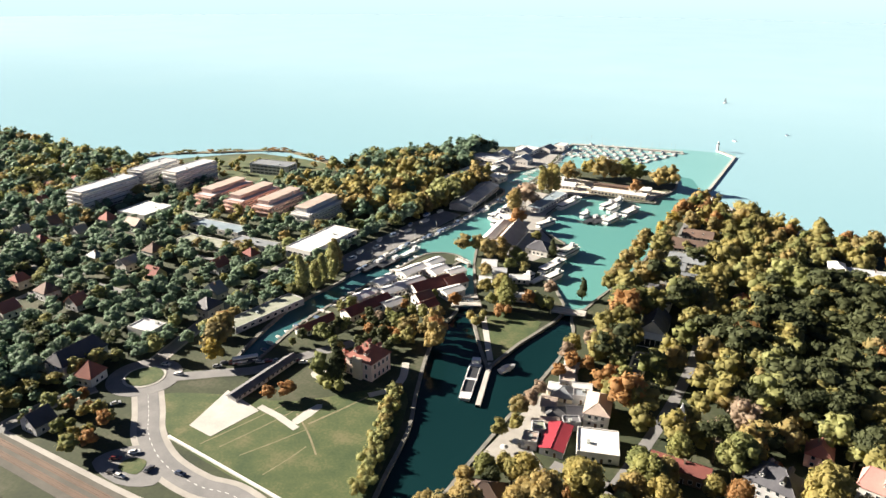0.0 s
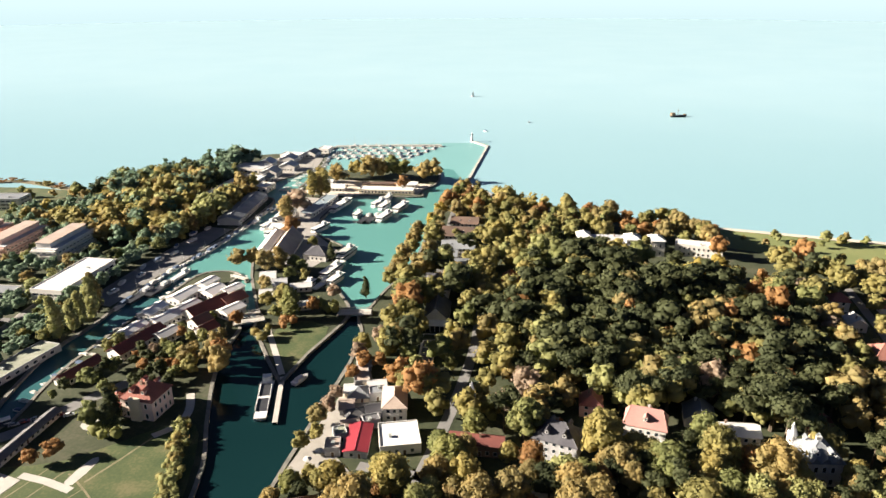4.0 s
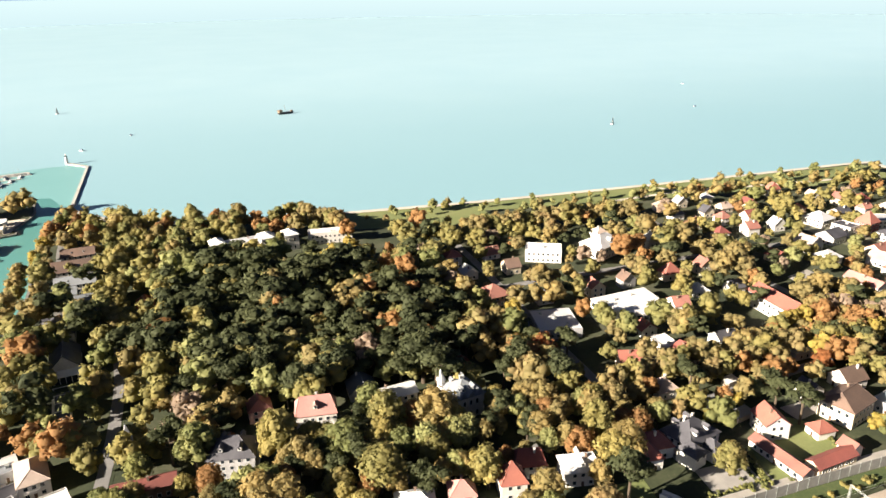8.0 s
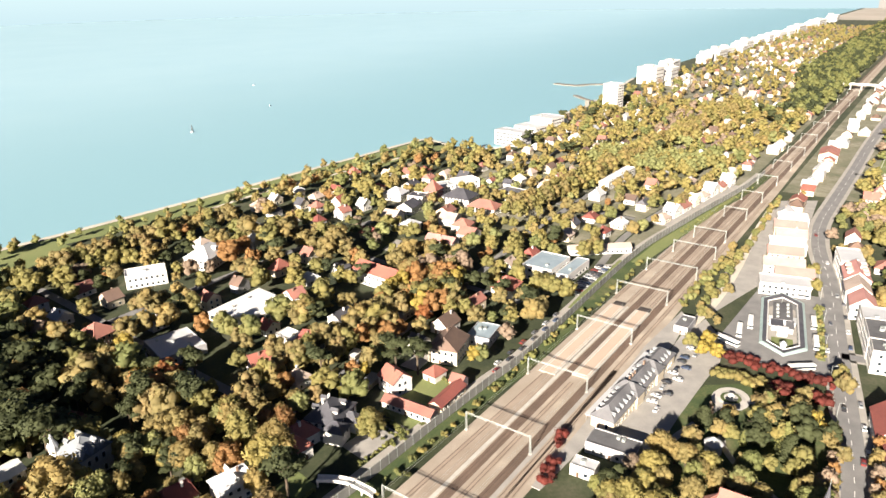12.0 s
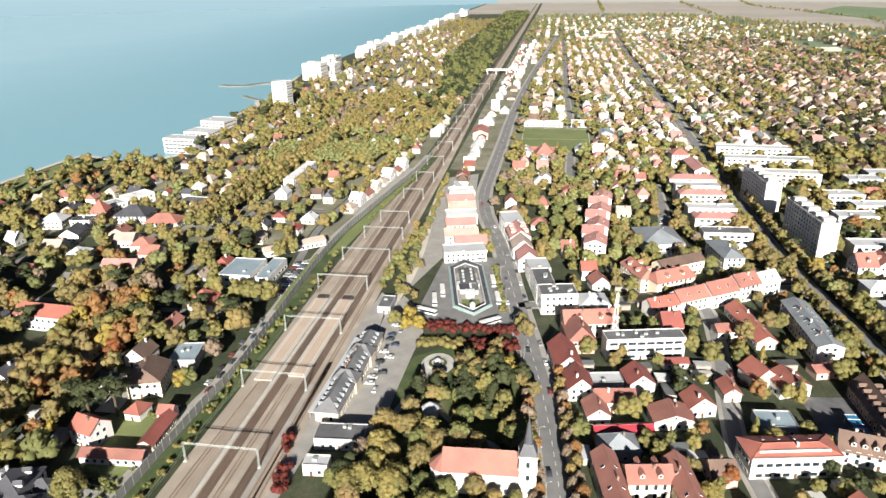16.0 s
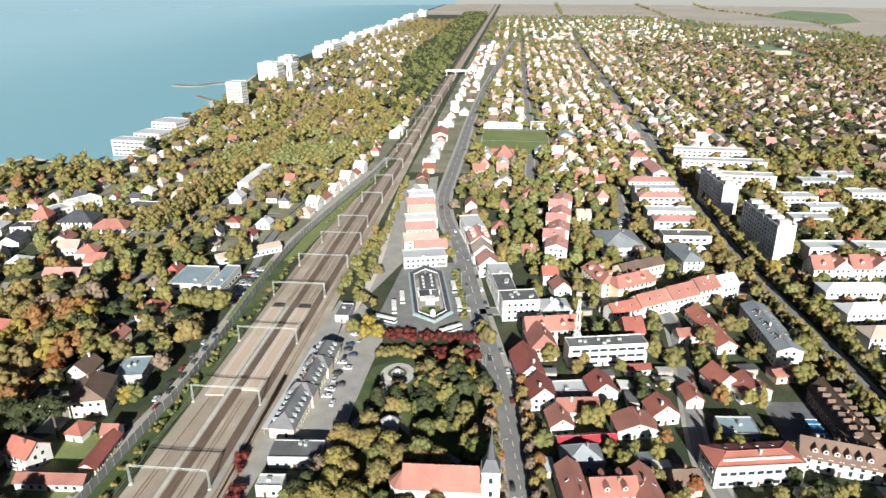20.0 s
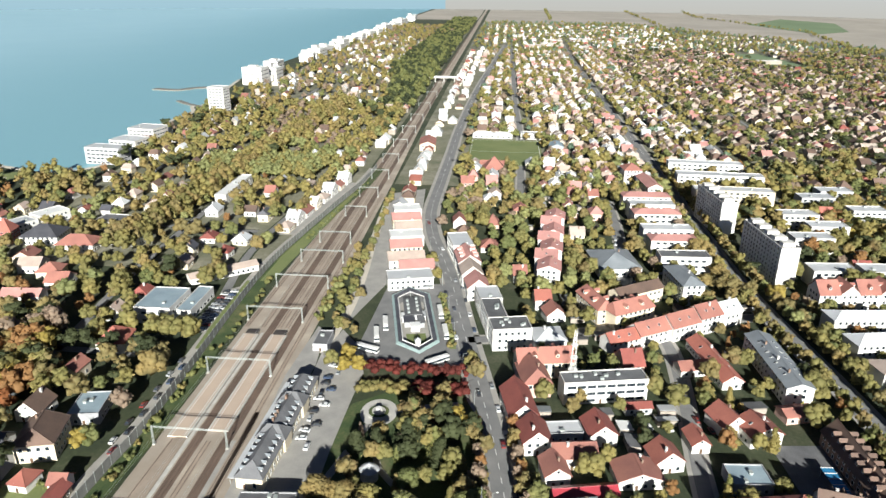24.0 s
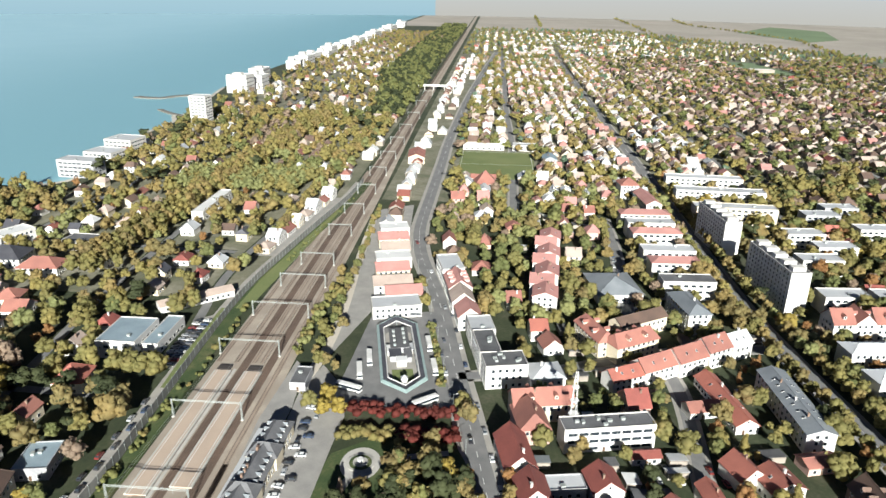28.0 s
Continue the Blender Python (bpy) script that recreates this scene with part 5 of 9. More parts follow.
MOTOR = (hull_mesh(6.5, 2.4, 0.9, 0.45).data("hull", MATS["hull"]), Mesh().prism([(-2.2, -0.95), (0.8, -0.9), (1.6, 0), (0.8, 0.9), (-2.2, 0.95)], 0.85, 1.7, taper=0.8).data("canopy", MATS["canvas"]),
         Mesh().prism([(-2.2, -0.95), (0.8, -0.9), (1.6, 0), (0.8, 0.9), (-2.2, 0.95)], 0.85, 1.5, taper=0.8).data("canopy", MATS["canvas_light"]))


def sailboat(x, y, rot):
    b = thing("sailboat", x, y, -1.0, rot, "moored white sailing boat with bare mast", "boat", "moored sailing boats")
    part("hull", SAIL[0], b)
    part("cabin", SAIL[1], b)
    part("mast", SAIL[2], b)


def motorboat(x, y, rot, k=1.0, dark=True, z=-1.0):
    b = thing("motorboat", x, y, z, rot, f"moored white motor boat under a {'blue' if dark else 'pale'} canvas cover", "boat", "moored motor boats")
    b.scale = (k, k, k)
    part("hull", MOTOR[0], b)
    part("canopy", MOTOR[1 if dark else 2], b)


def ferry(x, y, rot, l=28, w=6.5, decks=2, dark=False):
    f = thing("passenger_ship", x, y, -1.05, rot, "moored white lake passenger ship with window bands and open upper deck" if not dark else "dark-hulled work barge moored in the harbour", "ship", "harbour ships")
    hull_mesh(l, w, 1.8, 0.25, -0.5).obj("hull", MATS["hull_dark" if dark else "hull"], f)
    z, a = 1.75, l
    for d in range(decks):
        a *= 0.78
        ww = w * (0.84 - 0.08 * d)
        Mesh().box(-a / 2 - 1, a / 2 - 1, -ww / 2, ww / 2, z, z + 0.7).box(-a / 2 - 1, a / 2 - 1, -ww / 2, ww / 2, z + 1.7, z + 2.2).obj("deckhouse", MATS["hull"], f)
        Mesh().box(-a / 2 - 0.96, a / 2 - 1.04, -ww / 2 + 0.05, ww / 2 - 0.05, z + 0.7, z + 1.7).obj("window_band", MATS["glass"], f)
        Mesh().box(-a / 2 - 1.6, a / 2 - 0.4, -ww / 2 - 0.4, ww / 2 + 0.4, z + 2.2, z + 2.35).obj("deck_roof", MATS["canvas_light"] if d else MATS["trim"], f)
        z += 2.35
    Mesh().box(a * 0.1, a * 0.28, -1.2, 1.2, z, z + 1.9).obj("wheelhouse", MATS["hull"], f)
    Mesh().tube((0, 0, z), (0, 0, z + 4), 0.08, 0.05, 5).obj("mast", MATS["steel"], f)
    return f

# ==== station and bus station ====
def station():
    s = house(-22, -24.8, 66, 9.6, 5.6, "cream", "bitumen", "hip", "x", -2, 0.75, "WS", "tall", 3.6, 3.6, 5, 0, "station_building",
              "long cream railway station with grey roof and dormer rows", "railway station", dormers=0)
    dorm = Mesh().box(-0.6, 0.6, -0.9, 0.9, 0, 1.1).data("dormer", WALLS["white"])
    lid = roof_mesh(1.9, 1.2, 1.1, "gable", 0.4, 0.15).data("dormer_roof", ROOFS["grey"])
    for i in range(17):
        for sy in (-1, 1):
            d = part("dormer", dorm, s, pose(-30 + i * 3.7, sy * 3.0, 6.1))
            part("dormer_roof", lid, d, pose(0, 0, 0, 0, 0, 90))
            part("window", WIN["small"], d, pose(0, sy * 0.9, 0.08, 0, 0, 0 if sy < 0 else 180))
    for x in (-8, 14):
        w = Mesh().box(-3.6, 3.6, -5.6, 5.6, 0, 6.2).obj("cross_wing", WALLS["cream"], s)
        w.matrix_basis = pose(x, 0, 0)
        r = roof_mesh(11.2, 7.2, 6.2, "hip", 3.4, 0.4).obj("wing_roof", ROOFS["bitumen"], w)
        r.matrix_basis = pose(0, 0, 0, 0, 0, 90)
    a = Mesh().box(-32, 30, 5.7, 8.2, 3.4, 3.6).obj("awning", ROOFS["pale"], s, "pale platform awning")
    for i in range(12):
        Mesh().tube((-31 + i * 5.4, 7.8, 0), (-31 + i * 5.4, 7.8, 3.6), 0.1, 0.1, 6).obj("awning_post", MATS["steel"], s)
    return s


station()
house(-66, -33, 10, 19, 4.5, "grey", "bitumen", "flat", rot=4, sides="WN", name="station_annex", category="building")
house(-83, -29, 6, 9, 4.2, "white", "pale", "flat", rot=4, sides="W", name="shed", category="building")
house(48, -24, 14, 7, 3.6, "grey", "bitumen", "flat", sides="W", name="signal_hut", category="building")

def red_tree_row():
    for x, y in ((-68, -13), (-72, -15), (-86, -17), (-91, -18), (-97, -19)):
        tree(x, y, 5.0, "shrub", "red", 1.0)


red_tree_row()


def bus_station():
    """Long hexagon, pointed at both ends: a ring canopy round a courtyard with sales kiosks."""
    b = thing("bus_station", 74.4, -64.6, 0, 11, "long hexagonal bus station with a grey ring canopy and inner courtyard", "bus station")
    def ring(tip, side, w):
        return [(-tip, 0), (-side, -w), (side, -w), (tip, 0), (side, w), (-side, w)]
    n = 6
    def band(o, i, zo, zi, thick):
        vs = [(x, y, zo) for x, y in o] + [(x, y, zi) for x, y in i] + [(x, y, zo - thick) for x, y in o] + [(x, y, zi - thick) for x, y in i]
        fs = []
        for k in range(n):
            j = (k + 1) % n
            fs += [(k, j, n + j, n + k), (2 * n + k, 3 * n + k, 3 * n + j, 2 * n + j), (k, 2 * n + k, 2 * n + j, j), (n + k, n + j, 3 * n + j, 3 * n + k)]
        return Mesh().add(vs, fs)
    outer, mid, inner = ring(37, 27, 10.4), ring(35.6, 26.2, 9.2), ring(30.8, 24, 7.0)
    band(outer, mid, 3.9, 4.5, 0.5).obj("fascia", MATS["fascia"], b, "pale blue-green canopy edge")
    band(mid, inner, 4.3, 3.7, 0.3).obj("ring_canopy", ROOFS["slate"], b, "dark ring canopy roof")
    for k in range(n):
        (xa, ya), (xb, yb) = inner[k], inner[(k + 1) % n]
        Mesh().tube((xa, ya, 3.8), (xb, yb, 3.8), 0.3, 0.3, 4).obj("gutter", MATS["trim"], b, "pale inner gutter")
        q = max(1, int(math.dist((xa, ya), (xb, yb)) / 5))
        for i in range(q):
            x, y = xa + (xb - xa) * i / q, ya + (yb - ya) * i / q
            Mesh().tube((x, y, 0), (x, y, 3.7), 0.14, 0.14, 6).obj("column", MATS["steel"], b)
    Mesh().prism(ring(30, 23.4, 6.6), 0, 0.3).obj("courtyard", MATS["paving"], b, "pale paved courtyard")
    for x, y, lx, ly, h, m, w in ((13, 0, 20, 8.5, 3.6, "bitumen", "grey"), (-1, 2.6, 7, 5, 3.2, "slate", "grey"), (-1, -3.4, 9, 3, 3.0, "bitumen", "grey"), (-7.5, 0, 4, 4.5, 3.4, "white", "white"), (5, -5, 6, 2, 2.8, "pale", "white"), (4, 5, 6, 2, 2.8, "white", "white")):
        q = Mesh().box(x - lx / 2, x + lx / 2, y - ly / 2, y + ly / 2, 0, h).obj("kiosk", WALLS[w], b)
        Mesh().box(x - lx / 2 - 0.4, x + lx / 2 + 0.4, y - ly / 2 - 0.4, y + ly / 2 + 0.4, h, h + 0.25).obj("kiosk_roof", ROOFS[m], q)
    for i in range(8):
        part("roof_vent", VENT, b, pose(5 + i * 2.3, (-1) ** i * 2.4, 3.85))
    Mesh().prism([(-28, 0), (-21, -4.8), (-12, -4.8), (-12, 4.8), (-21, 4.8)], 0.3, 0.5).obj("flower_bed", MATS["green"], b, "green planted bed at the pointed end")
    t = Mesh().box(-27.6, -25.2, -1.2, 1.2, 0.3, 4.6).obj("clock_turret", WALLS["white"], b, "small white turret at the pointed end")
    Mesh().prism([(-28, -1.6), (-24.8, -1.6), (-24.8, 1.6), (-28, 1.6)], 4.6, 6.2, taper=0.1).obj("turret_roof", ROOFS["pale"], t)
    block(74.4, -64.6, 74, 22, 11, 1)


MATS["fascia"] = mat("blue_green_fascia", (0.33, 0.42, 0.40), (0.26, 0.34, 0.33), rough=0.5)
bus_station()
for x, y, r in ((70, -50.5, 11), (86, -77, 11), (64, -81.5, 11), (36, -80, 128), (58, -48, 11), (44, -46, 70), (118, -64, 96)):
    bus(x, y, r)

# ==== town park and church ====
def church():
    c = house(-82, -88, 11, 26, 9.5, "white", "orange", "gable", "y", 2, 0.95, "W", "tall", 4.2, 9, 0, 0, "church", "white church with an orange tiled roof and a pointed grey steeple", "church")
    t = Mesh().box(-2.9, 2.9, -2.9, 2.9, 0, 17).box(-3.2, 3.2, -3.2, 3.2, 12.0, 12.5).box(-3.2, 3.2, -3.2, 3.2, 17, 17.5).obj("tower", WALLS["white"], c, "white square bell tower")
    t.matrix_basis = pose(-3.5, -15.5, 0)
    sp = Mesh().prism([(-3.1, -3.1), (3.1, -3.1), (3.1, 3.1), (-3.1, 3.1)], 17.5, 21.5, taper=0.5).prism([(1.6 * math.cos(i * math.tau / 8), 1.6 * math.sin(i * math.tau / 8)) for i in range(8)], 21.5, 31, taper=0.03).obj("spire", ROOFS["slate"], t, "slender dark grey spire")
    Mesh().tube((0, 0, 30.8), (0, 0, 33), 0.08, 0.08, 5).box(-0.5, 0.5, -0.07, 0.07, 32, 32.2).obj("cross", MATS["steel"], t)
    for z in (8, 13.2):
        part("louvre_window", WIN["tall"], t, pose(-2.9, 0, z, 0, 0, -90))
        part("louvre_window", WIN["tall"], t, pose(0, 2.9, z, 0, 0, 180))
    a = Mesh().prism([(5 * math.cos(i * math.tau / 10), 5 * math.sin(i * math.tau / 10)) for i in range(10)], 0, 8).obj("apse", WALLS["white"], c)
    a.matrix_basis = pose(0, 13, 0)
    Mesh().prism([(5.4 * math.cos(i * math.tau / 10), 5.4 * math.sin(i * math.tau / 10)) for i in range(10)], 8, 12.5, taper=0.1).obj("apse_roof", ROOFS["orange"], a)
    block(-88, -104, 8, 8, 0, 1)


church()


def monument():
    m = thing("monument", -5, -60, 0.16, 0, "round white stone fountain monument in concentric rings", "monument")
    for r, h, k in ((5.2, 0.35, "slab"), (4.2, 0.6, "lawn"), (2.8, 0.9, "slab"), (1.2, 2.2, "trim")):
        Mesh().prism(disc(0, 0, r, r, 24), 0, h).obj("ring_step", MATS[k], m)


monument()


def rotunda():
    r = thing("rotunda", -45, -63.5, 0.1, 0, "small white domed park rotunda", "pavilion")
    Mesh().prism(disc(0, 0, 3.2, 3.2, 12), 0, 4).obj("wall", WALLS["white"], r)
    Mesh().prism(disc(0, 0, 3.7, 3.7, 12), 4, 5.4, taper=0.55).prism(disc(0, 0, 2.0, 2.0, 12), 5.4, 6.4, taper=0.15).obj("dome", ROOFS["pale"], r, "pale sheet dome")
    block(-45, -63.5, 8, 8, 0, 0)


rotunda()
for x, y, h, s, tn in ((-30, -84, 13, "broad", "olive"), (-24, -74, 9, "cone", "dark"), (-8, -86, 13, "broad", "gold"), (-14, -92, 12, "broad", "yellow"), (-36, -72, 8, "cone", "green"), (-40, -92, 12, "broad", "olive"),
                       (4, -86, 11, "broad", "gold"), (-52, -78, 12, "broad", "green"), (-62, -66, 13, "broad", "olive"), (-66, -78, 14, "broad", "fresh"), (-72, -52, 12, "broad", "olive"), (-60, -54, 10, "broad", "gold"),
                       (-22, -56, 7, "cone", "bare"), (26, -33, 11, "broad", "olive"), (22, -40, 10, "broad", "yellow"), (62, -32, 8, "broad", "gold"), (58, -37, 7, "broad", "gold"), (98, -32, 9, "broad", "gold"),
                       (22, -98, 12, "broad", "gold"), (30, -96, 11, "broad", "olive"), (-70, -64, 12, "broad", "green"), (-76, -44, 11, "broad", "bare"), (-84, -50, 12, "broad", "olive"), (-95, -60, 13, "broad", "green"),
                       (-100, -46, 12, "broad", "gold"), (-92, -38, 10, "broad", "green"), (-104, -72, 14, "broad", "olive"), (-56, -98, 13, "broad", "gold"), (-46, -101, 10, "broad", "bare")):
    tree(x, y, h, s, tn, 1.05)
strip("verge", [(50, -86.2), (80, -81.6), (112, -75.6)], 3.2, 0.2, MATS["green"], thick=0.12, label="planted strip between the bus apron and the street", reserve=0)
for i in range(15):
    tree(52 + i * 4.1, -86 + i * 0.7 + rng.uniform(-0.5, 0.5), rng.uniform(1.8, 3.4), "shrub", ("olive", "green", "fresh")[i % 3], 1.0)
for i in range(16):
    tree(72 + i * 5 + rng.uniform(-1, 1), -15.4 - (i > 9) * (i - 9) * 0.4 + rng.uniform(-1.2, 1.2), rng.uniform(3, 6), "shrub", ("olive", "green", "fresh")[i % 3], 1.0)
# clipped crimson and olive hedges before the bus station
for i in range(11):
    tree(27 + rng.uniform(-1, 1), -49 - i * 4.3, 5.2, "shrub", "red", 1.1)
    tree(10 + rng.uniform(-1.5, 1.5), -50 - i * 4.2, 5.0, "shrub", "red" if i > 5 else "olive", 1.2)
    tree(13 + rng.uniform(-1, 1), -52 - i * 4.2, 4.6, "shrub", "red" if i > 4 else "olive", 1.1)
# round-clipped street trees along both kerbs of the main street
for i in range(16):
    x = -150 + i * 8.4
    yc = -118 + (x + 150) * 0.085
    for off in (-6.6, 6.4):
        tree(x + rng.uniform(-0.8, 0.8), yc + off, rng.uniform(6.2, 7.6), "broad", "bare" if i % 3 else "gold", 0.95)
    block(x, yc, 8.4, 18, 4, 0)

# ==== town east of the main street ====
T = "town buildings"
house(15.6, -152, 9, 36, 10, "white", "bitumen", "flat", rot=11, sides="W", win="band", step=4.2, storey=2.8, name="office_block", label="white three-storey office block with ribbon windows and a flat grey roof", category="building", vents=6)


def relay_mast():
    m = thing("lattice_tower", 19.5, -139.5, 10.2, 0, "white lattice aerial mast on the office block roof", "mast")
    for z, r in ((0, 1.6), (6, 1.2), (12, 1.0)):
        Mesh().prism(disc(0, 0, r + 0.5, r + 0.5, 8), z, z + 0.3).obj("mast_platform", MATS["trim"], m)
    leg = Mesh()
    for i in range(4):
        a = i * math.tau / 4 + 0.4
        leg.tube((1.5 * math.cos(a), 1.5 * math.sin(a), 0), (0.5 * math.cos(a), 0.5 * math.sin(a), 19), 0.12, 0.09, 5)
    leg.obj("mast_leg", MATS["trim"], m)
    br = Mesh()
    for k in range(14):
        a, b = k * math.tau / 4 + 0.4, (k + 1) * math.tau / 4 + 0.4
        r0, r1 = 1.5 - k * 0.07, 1.5 - (k + 1) * 0.07
        br.tube((r0 * math.cos(a), r0 * math.sin(a), k * 1.35), (r1 * math.cos(b), r1 * math.sin(b), k * 1.35 + 1.35), 0.06, 0.06, 4)
    br.obj("brace", MATS["trim"], m)
    for i in range(4):
        d = Mesh().tube((0, 0, 0), (0.35, 0, 0), 0.7, 0.75, 10).obj("dish", MATS["trim"], m)
        d.matrix_basis = pose(1.0, 0, 11 + i * 1.8, 0, 0, 80 * i) @ pose(0.4, 0, 0)


relay_mast()
house(6, -165, 5, 11, 3.6, "white", "maroon", "gable", "y", 10, 0.5, "W", chim=0, name="outbuilding")
house(45.5, -206, 38, 9.5, 4.4, "white", "red", "gable", "x", 10, 0.62, "WN", lights=3)
house(40, -195, 8, 14, 4.0, "white", "orange", "gable", "y", 14, 0.6, "W", chim=0)
house(40, -231.5, 47, 11.5, 9, "white", "grey", "gable", "x", 3, 0.35, "WN", win="std", step=3.4, name="row_building", label="long white apartment row with a blue-grey sheet roof", category="building", lights=7, chim=4)
for i, (x, y, lx, ly, r, rf, h) in enumerate(((60, -166, 9, 17, 28, "red", 6), (69, -181, 11, 19, 31, "orange", 7), (77, -197, 12, 17, 31, "orange", 8), (85, -211, 12, 14, 31, "orange", 9.5), (93, -224, 11, 13, 30, "pale", 8))):
    house(x, y, lx, ly, h, "white", rf, "gable", "y", r, 0.8, "W", lights=2, group="terrace along the side street")
house(95, -158, 24, 10, 9, "cream", "orange", "half", "x", 22, 0.8, "WN", dormers=2, name="town_house")
house(88, -174, 11, 25, 9, "cream", "orange", "half", "y", 31, 0.8, "W", dormers=2, name="town_house")
house(112, -182, 10, 30, 8.5, "cream", "brown", "gable", "y", 32, 0.6, "W", name="town_house")
house(125, -210, 28, 12, 12, "white", "grey", "hip", "x", 10, 0.5, "WN", name="apartment_house", category="building")
house(-13, -147, 12, 11, 5.5, "white", "maroon", "gable", "x", 12, 0.75, "W")
house(-14, -133, 8, 15, 4, "grey", "pale", "flat", rot=9, sides="W", name="workshop", category="building")
house(-28.5, -136, 10, 16, 5.5, "white", "orange", "gable", "y", 8, 0.6, "W")
house(-36.5, -157.5, 11, 16, 4.2, "white", "orange", "gable", "x", 8, 0.36, "W", chim=2)
house(-27, -169, 10, 11, 5, "white", "red", "gable", "x", 14, 0.75, "W")
house(-14.5, -183.5, 10, 7, 4.2, "white", "red", "gable", "x", 8, 0.7, "W")
house(-2, -198, 12, 11, 5.5, "white", "red", "gable", "x", 20, 0.75, "W")
house(-7, -208.5, 12, 13.5, 5.4, "white", "red", "gable", "x", 16, 0.5, "WN", lights=1)
house(8, -229, 8, 14, 3.8, "pink", "orange", "gable", "y", 14, 0.35, "W", chim=0, name="garage")
house(33, -128, 11, 25, 8.5, "cream", "orange", "gable", "y", 11, 0.85, "W", "tall", dormers=2, name="school_building", label="old cream school with a steep orange tiled roof and dormers", category="building")
house(20.5, -123, 17, 12, 7.5, "pink", "orange", "half", "x", 11, 0.9, "W", name="school_wing", category="building")
house(0, -116.5, 21, 11.5, 6.5, "white", "maroon", "gable", "x", 11, 0.85, "WN")
house(58, -113, 13, 19, 11, "white", "bitumen", "flat", rot=11, sides="WN", name="commercial_building", category="building", vents=7)
house(74, -105, 22, 10, 11, "white", "bitumen", "flat", rot=11, sides="WN", name="commercial_building", category="building", vents=4)
house(94, -102, 16, 12, 10, "white", "pale", "flat", rot=11, sides="WN", name="commercial_building", category="building", vents=3)
house(56, -131, 14, 15, 7.5, "white", "pale", "hip", "x", 11, 0.5, "W", name="white_house")
house(112, -95, 14, 12, 8, "white", "rose", "gable", "x", 11, 0.8, "WN")
house(128, -91, 14, 12, 9, "white", "buff", "gable", "x", 11, 0.8, "WN")
house(146, -88, 20, 13, 10, "white", "rose", "gable", "x", 12, 0.7, "WN", name="town_house", dormers=3)
house(172, -82, 24, 13, 10.5, "white", "pale", "flat", rot=14, sides="WN", name="town_house", category="building", vents=5)
for i in range(7):
    house(131 + i * 15.4, -134.5 - i * 1.55 + (1.2 if i % 2 else -1.2), 15, 13, 12.5 + (i % 2), "white", "rose", "gable", "y" if i % 2 else "x", -5, 0.4, "WN", name="apartment_house", category="building", group="staggered apartment row", lights=1)
house(88, -136, 10, 10, 4.5, "white", "orange", "gable", "x", 15, 0.8, "W")
for i, (x, w) in enumerate(((122, "white"), (138, "white"), (151, "white"), (172, "cream"), (190, "white"), (207, "white"), (226, "cream"), (246, "white"))):
    house(x, (-56, -58, -50, -47, -45, -44, -40, -38)[i], 14, (26, 20, 22, 20, 22, 18, 20, 20)[i], 6.5, w, ("pale", "rose", "buff", "rose", "white", "buff", "rose", "white")[i], "gable" if i not in (0, 4, 7) else "flat", "y", 14, 0.45, "W", name="shop_house",
          category="building", group="shops between street and tracks")
def office_house():
    o = house(-58.5, -194, 12.5, 32, 8.6, "white", "red", "hip", "y", 10, 0.3, "WN", win="wide", step=3.2, name="office_house", label="white three-storey building with a stepped red roof and white bands", category="building", lights=4)
    Mesh().box(-6.9, -6.3, -16, 16, 8.2, 9.1).obj("fascia", MATS["trim"], o, "white fascia band")
    Mesh().box(-3.9, -3.3, -12.5, 12.5, 8.9, 10.0).obj("fascia", MATS["trim"], o, "white fascia band")


def courtyard_block():
    # bitumen-dark floor paints in the shade between the wings
    sheet("courtyard", [(-48, -214), (-12, -212), (-10, -232), (-46, -232)], 0.07, ROOFS["bitumen"], 0.1, "courtyard floor darkened to paint in its shade", reserve=0)
    house(-52, -226, 10, 26, 6, "white", "brown", "gable", "y", -14, 1.0, "W", "tall", 3.4, chim=2, name="courtyard_house", label="brown mansard-roofed house with a row of white dormers", dormers=6, group="courtyard block")
    house(-29, -237.5, 42, 10, 6, "brown", "brown", "gable", "x", 3, 1.0, "WN", "std", 3.6, chim=3, name="courtyard_house", label="long brown-roofed courtyard wing with dormers", dormers=8, group="courtyard block")
    g = thing("glass_canopy", -37, -226, 0.1, 3, "blue-tinted glass canopy over the courtyard", "canopy")
    Mesh().box(-9, 9, -2.2, 2.2, 3.4, 3.55).obj("glazing", MATS["pool"], g)
    for k in range(7):
        Mesh().box(-9 + 3 * k - 0.1, -9 + 3 * k + 0.1, -2.3, 2.3, 3.55, 3.7).obj("bar", MATS["trim"], g)
    for sx in (-8.5, 8.5):
        for sy in (-2, 2):
            Mesh().tube((sx, sy, 0), (sx, sy, 3.4), 0.12, 0.12, 6).obj("post", MATS["steel"], g)


office_house()
courtyard_block()
house(-35.5, -196, 11, 14, 4, "grey", "teal", "flat", rot=4, sides="W", name="workshop", category="building")
house(-20, -122, 13, 11, 6, "white", "maroon", "gable", "x", 10, 0.85, "W")
house(-38, -128.5, 11, 9, 5.2, "white", "orange", "gable", "x", 10, 0.7, "W")
house(-49.2, -138, 6, 22, 4.4, "brown", "crimson", "gable", "y", 11, 0.5, "W", chim=0, label="low house with a bright crimson sheet metal roof")
house(-59, -135.5, 10, 14, 5.0, "grey", "grey", "hip", "x", 10, 0.6, "W")
house(-84, -131.5, 30, 8, 8, "cream", "orange", "gable", "x", 9, 0.8, "WN", name="courtyard_house", lights=2)
house(-78, -143.5, 10, 15, 7.6, "cream", "orange", "gable", "y", 9, 0.7, "W", "tall", name="courtyard_house", dormers=2)
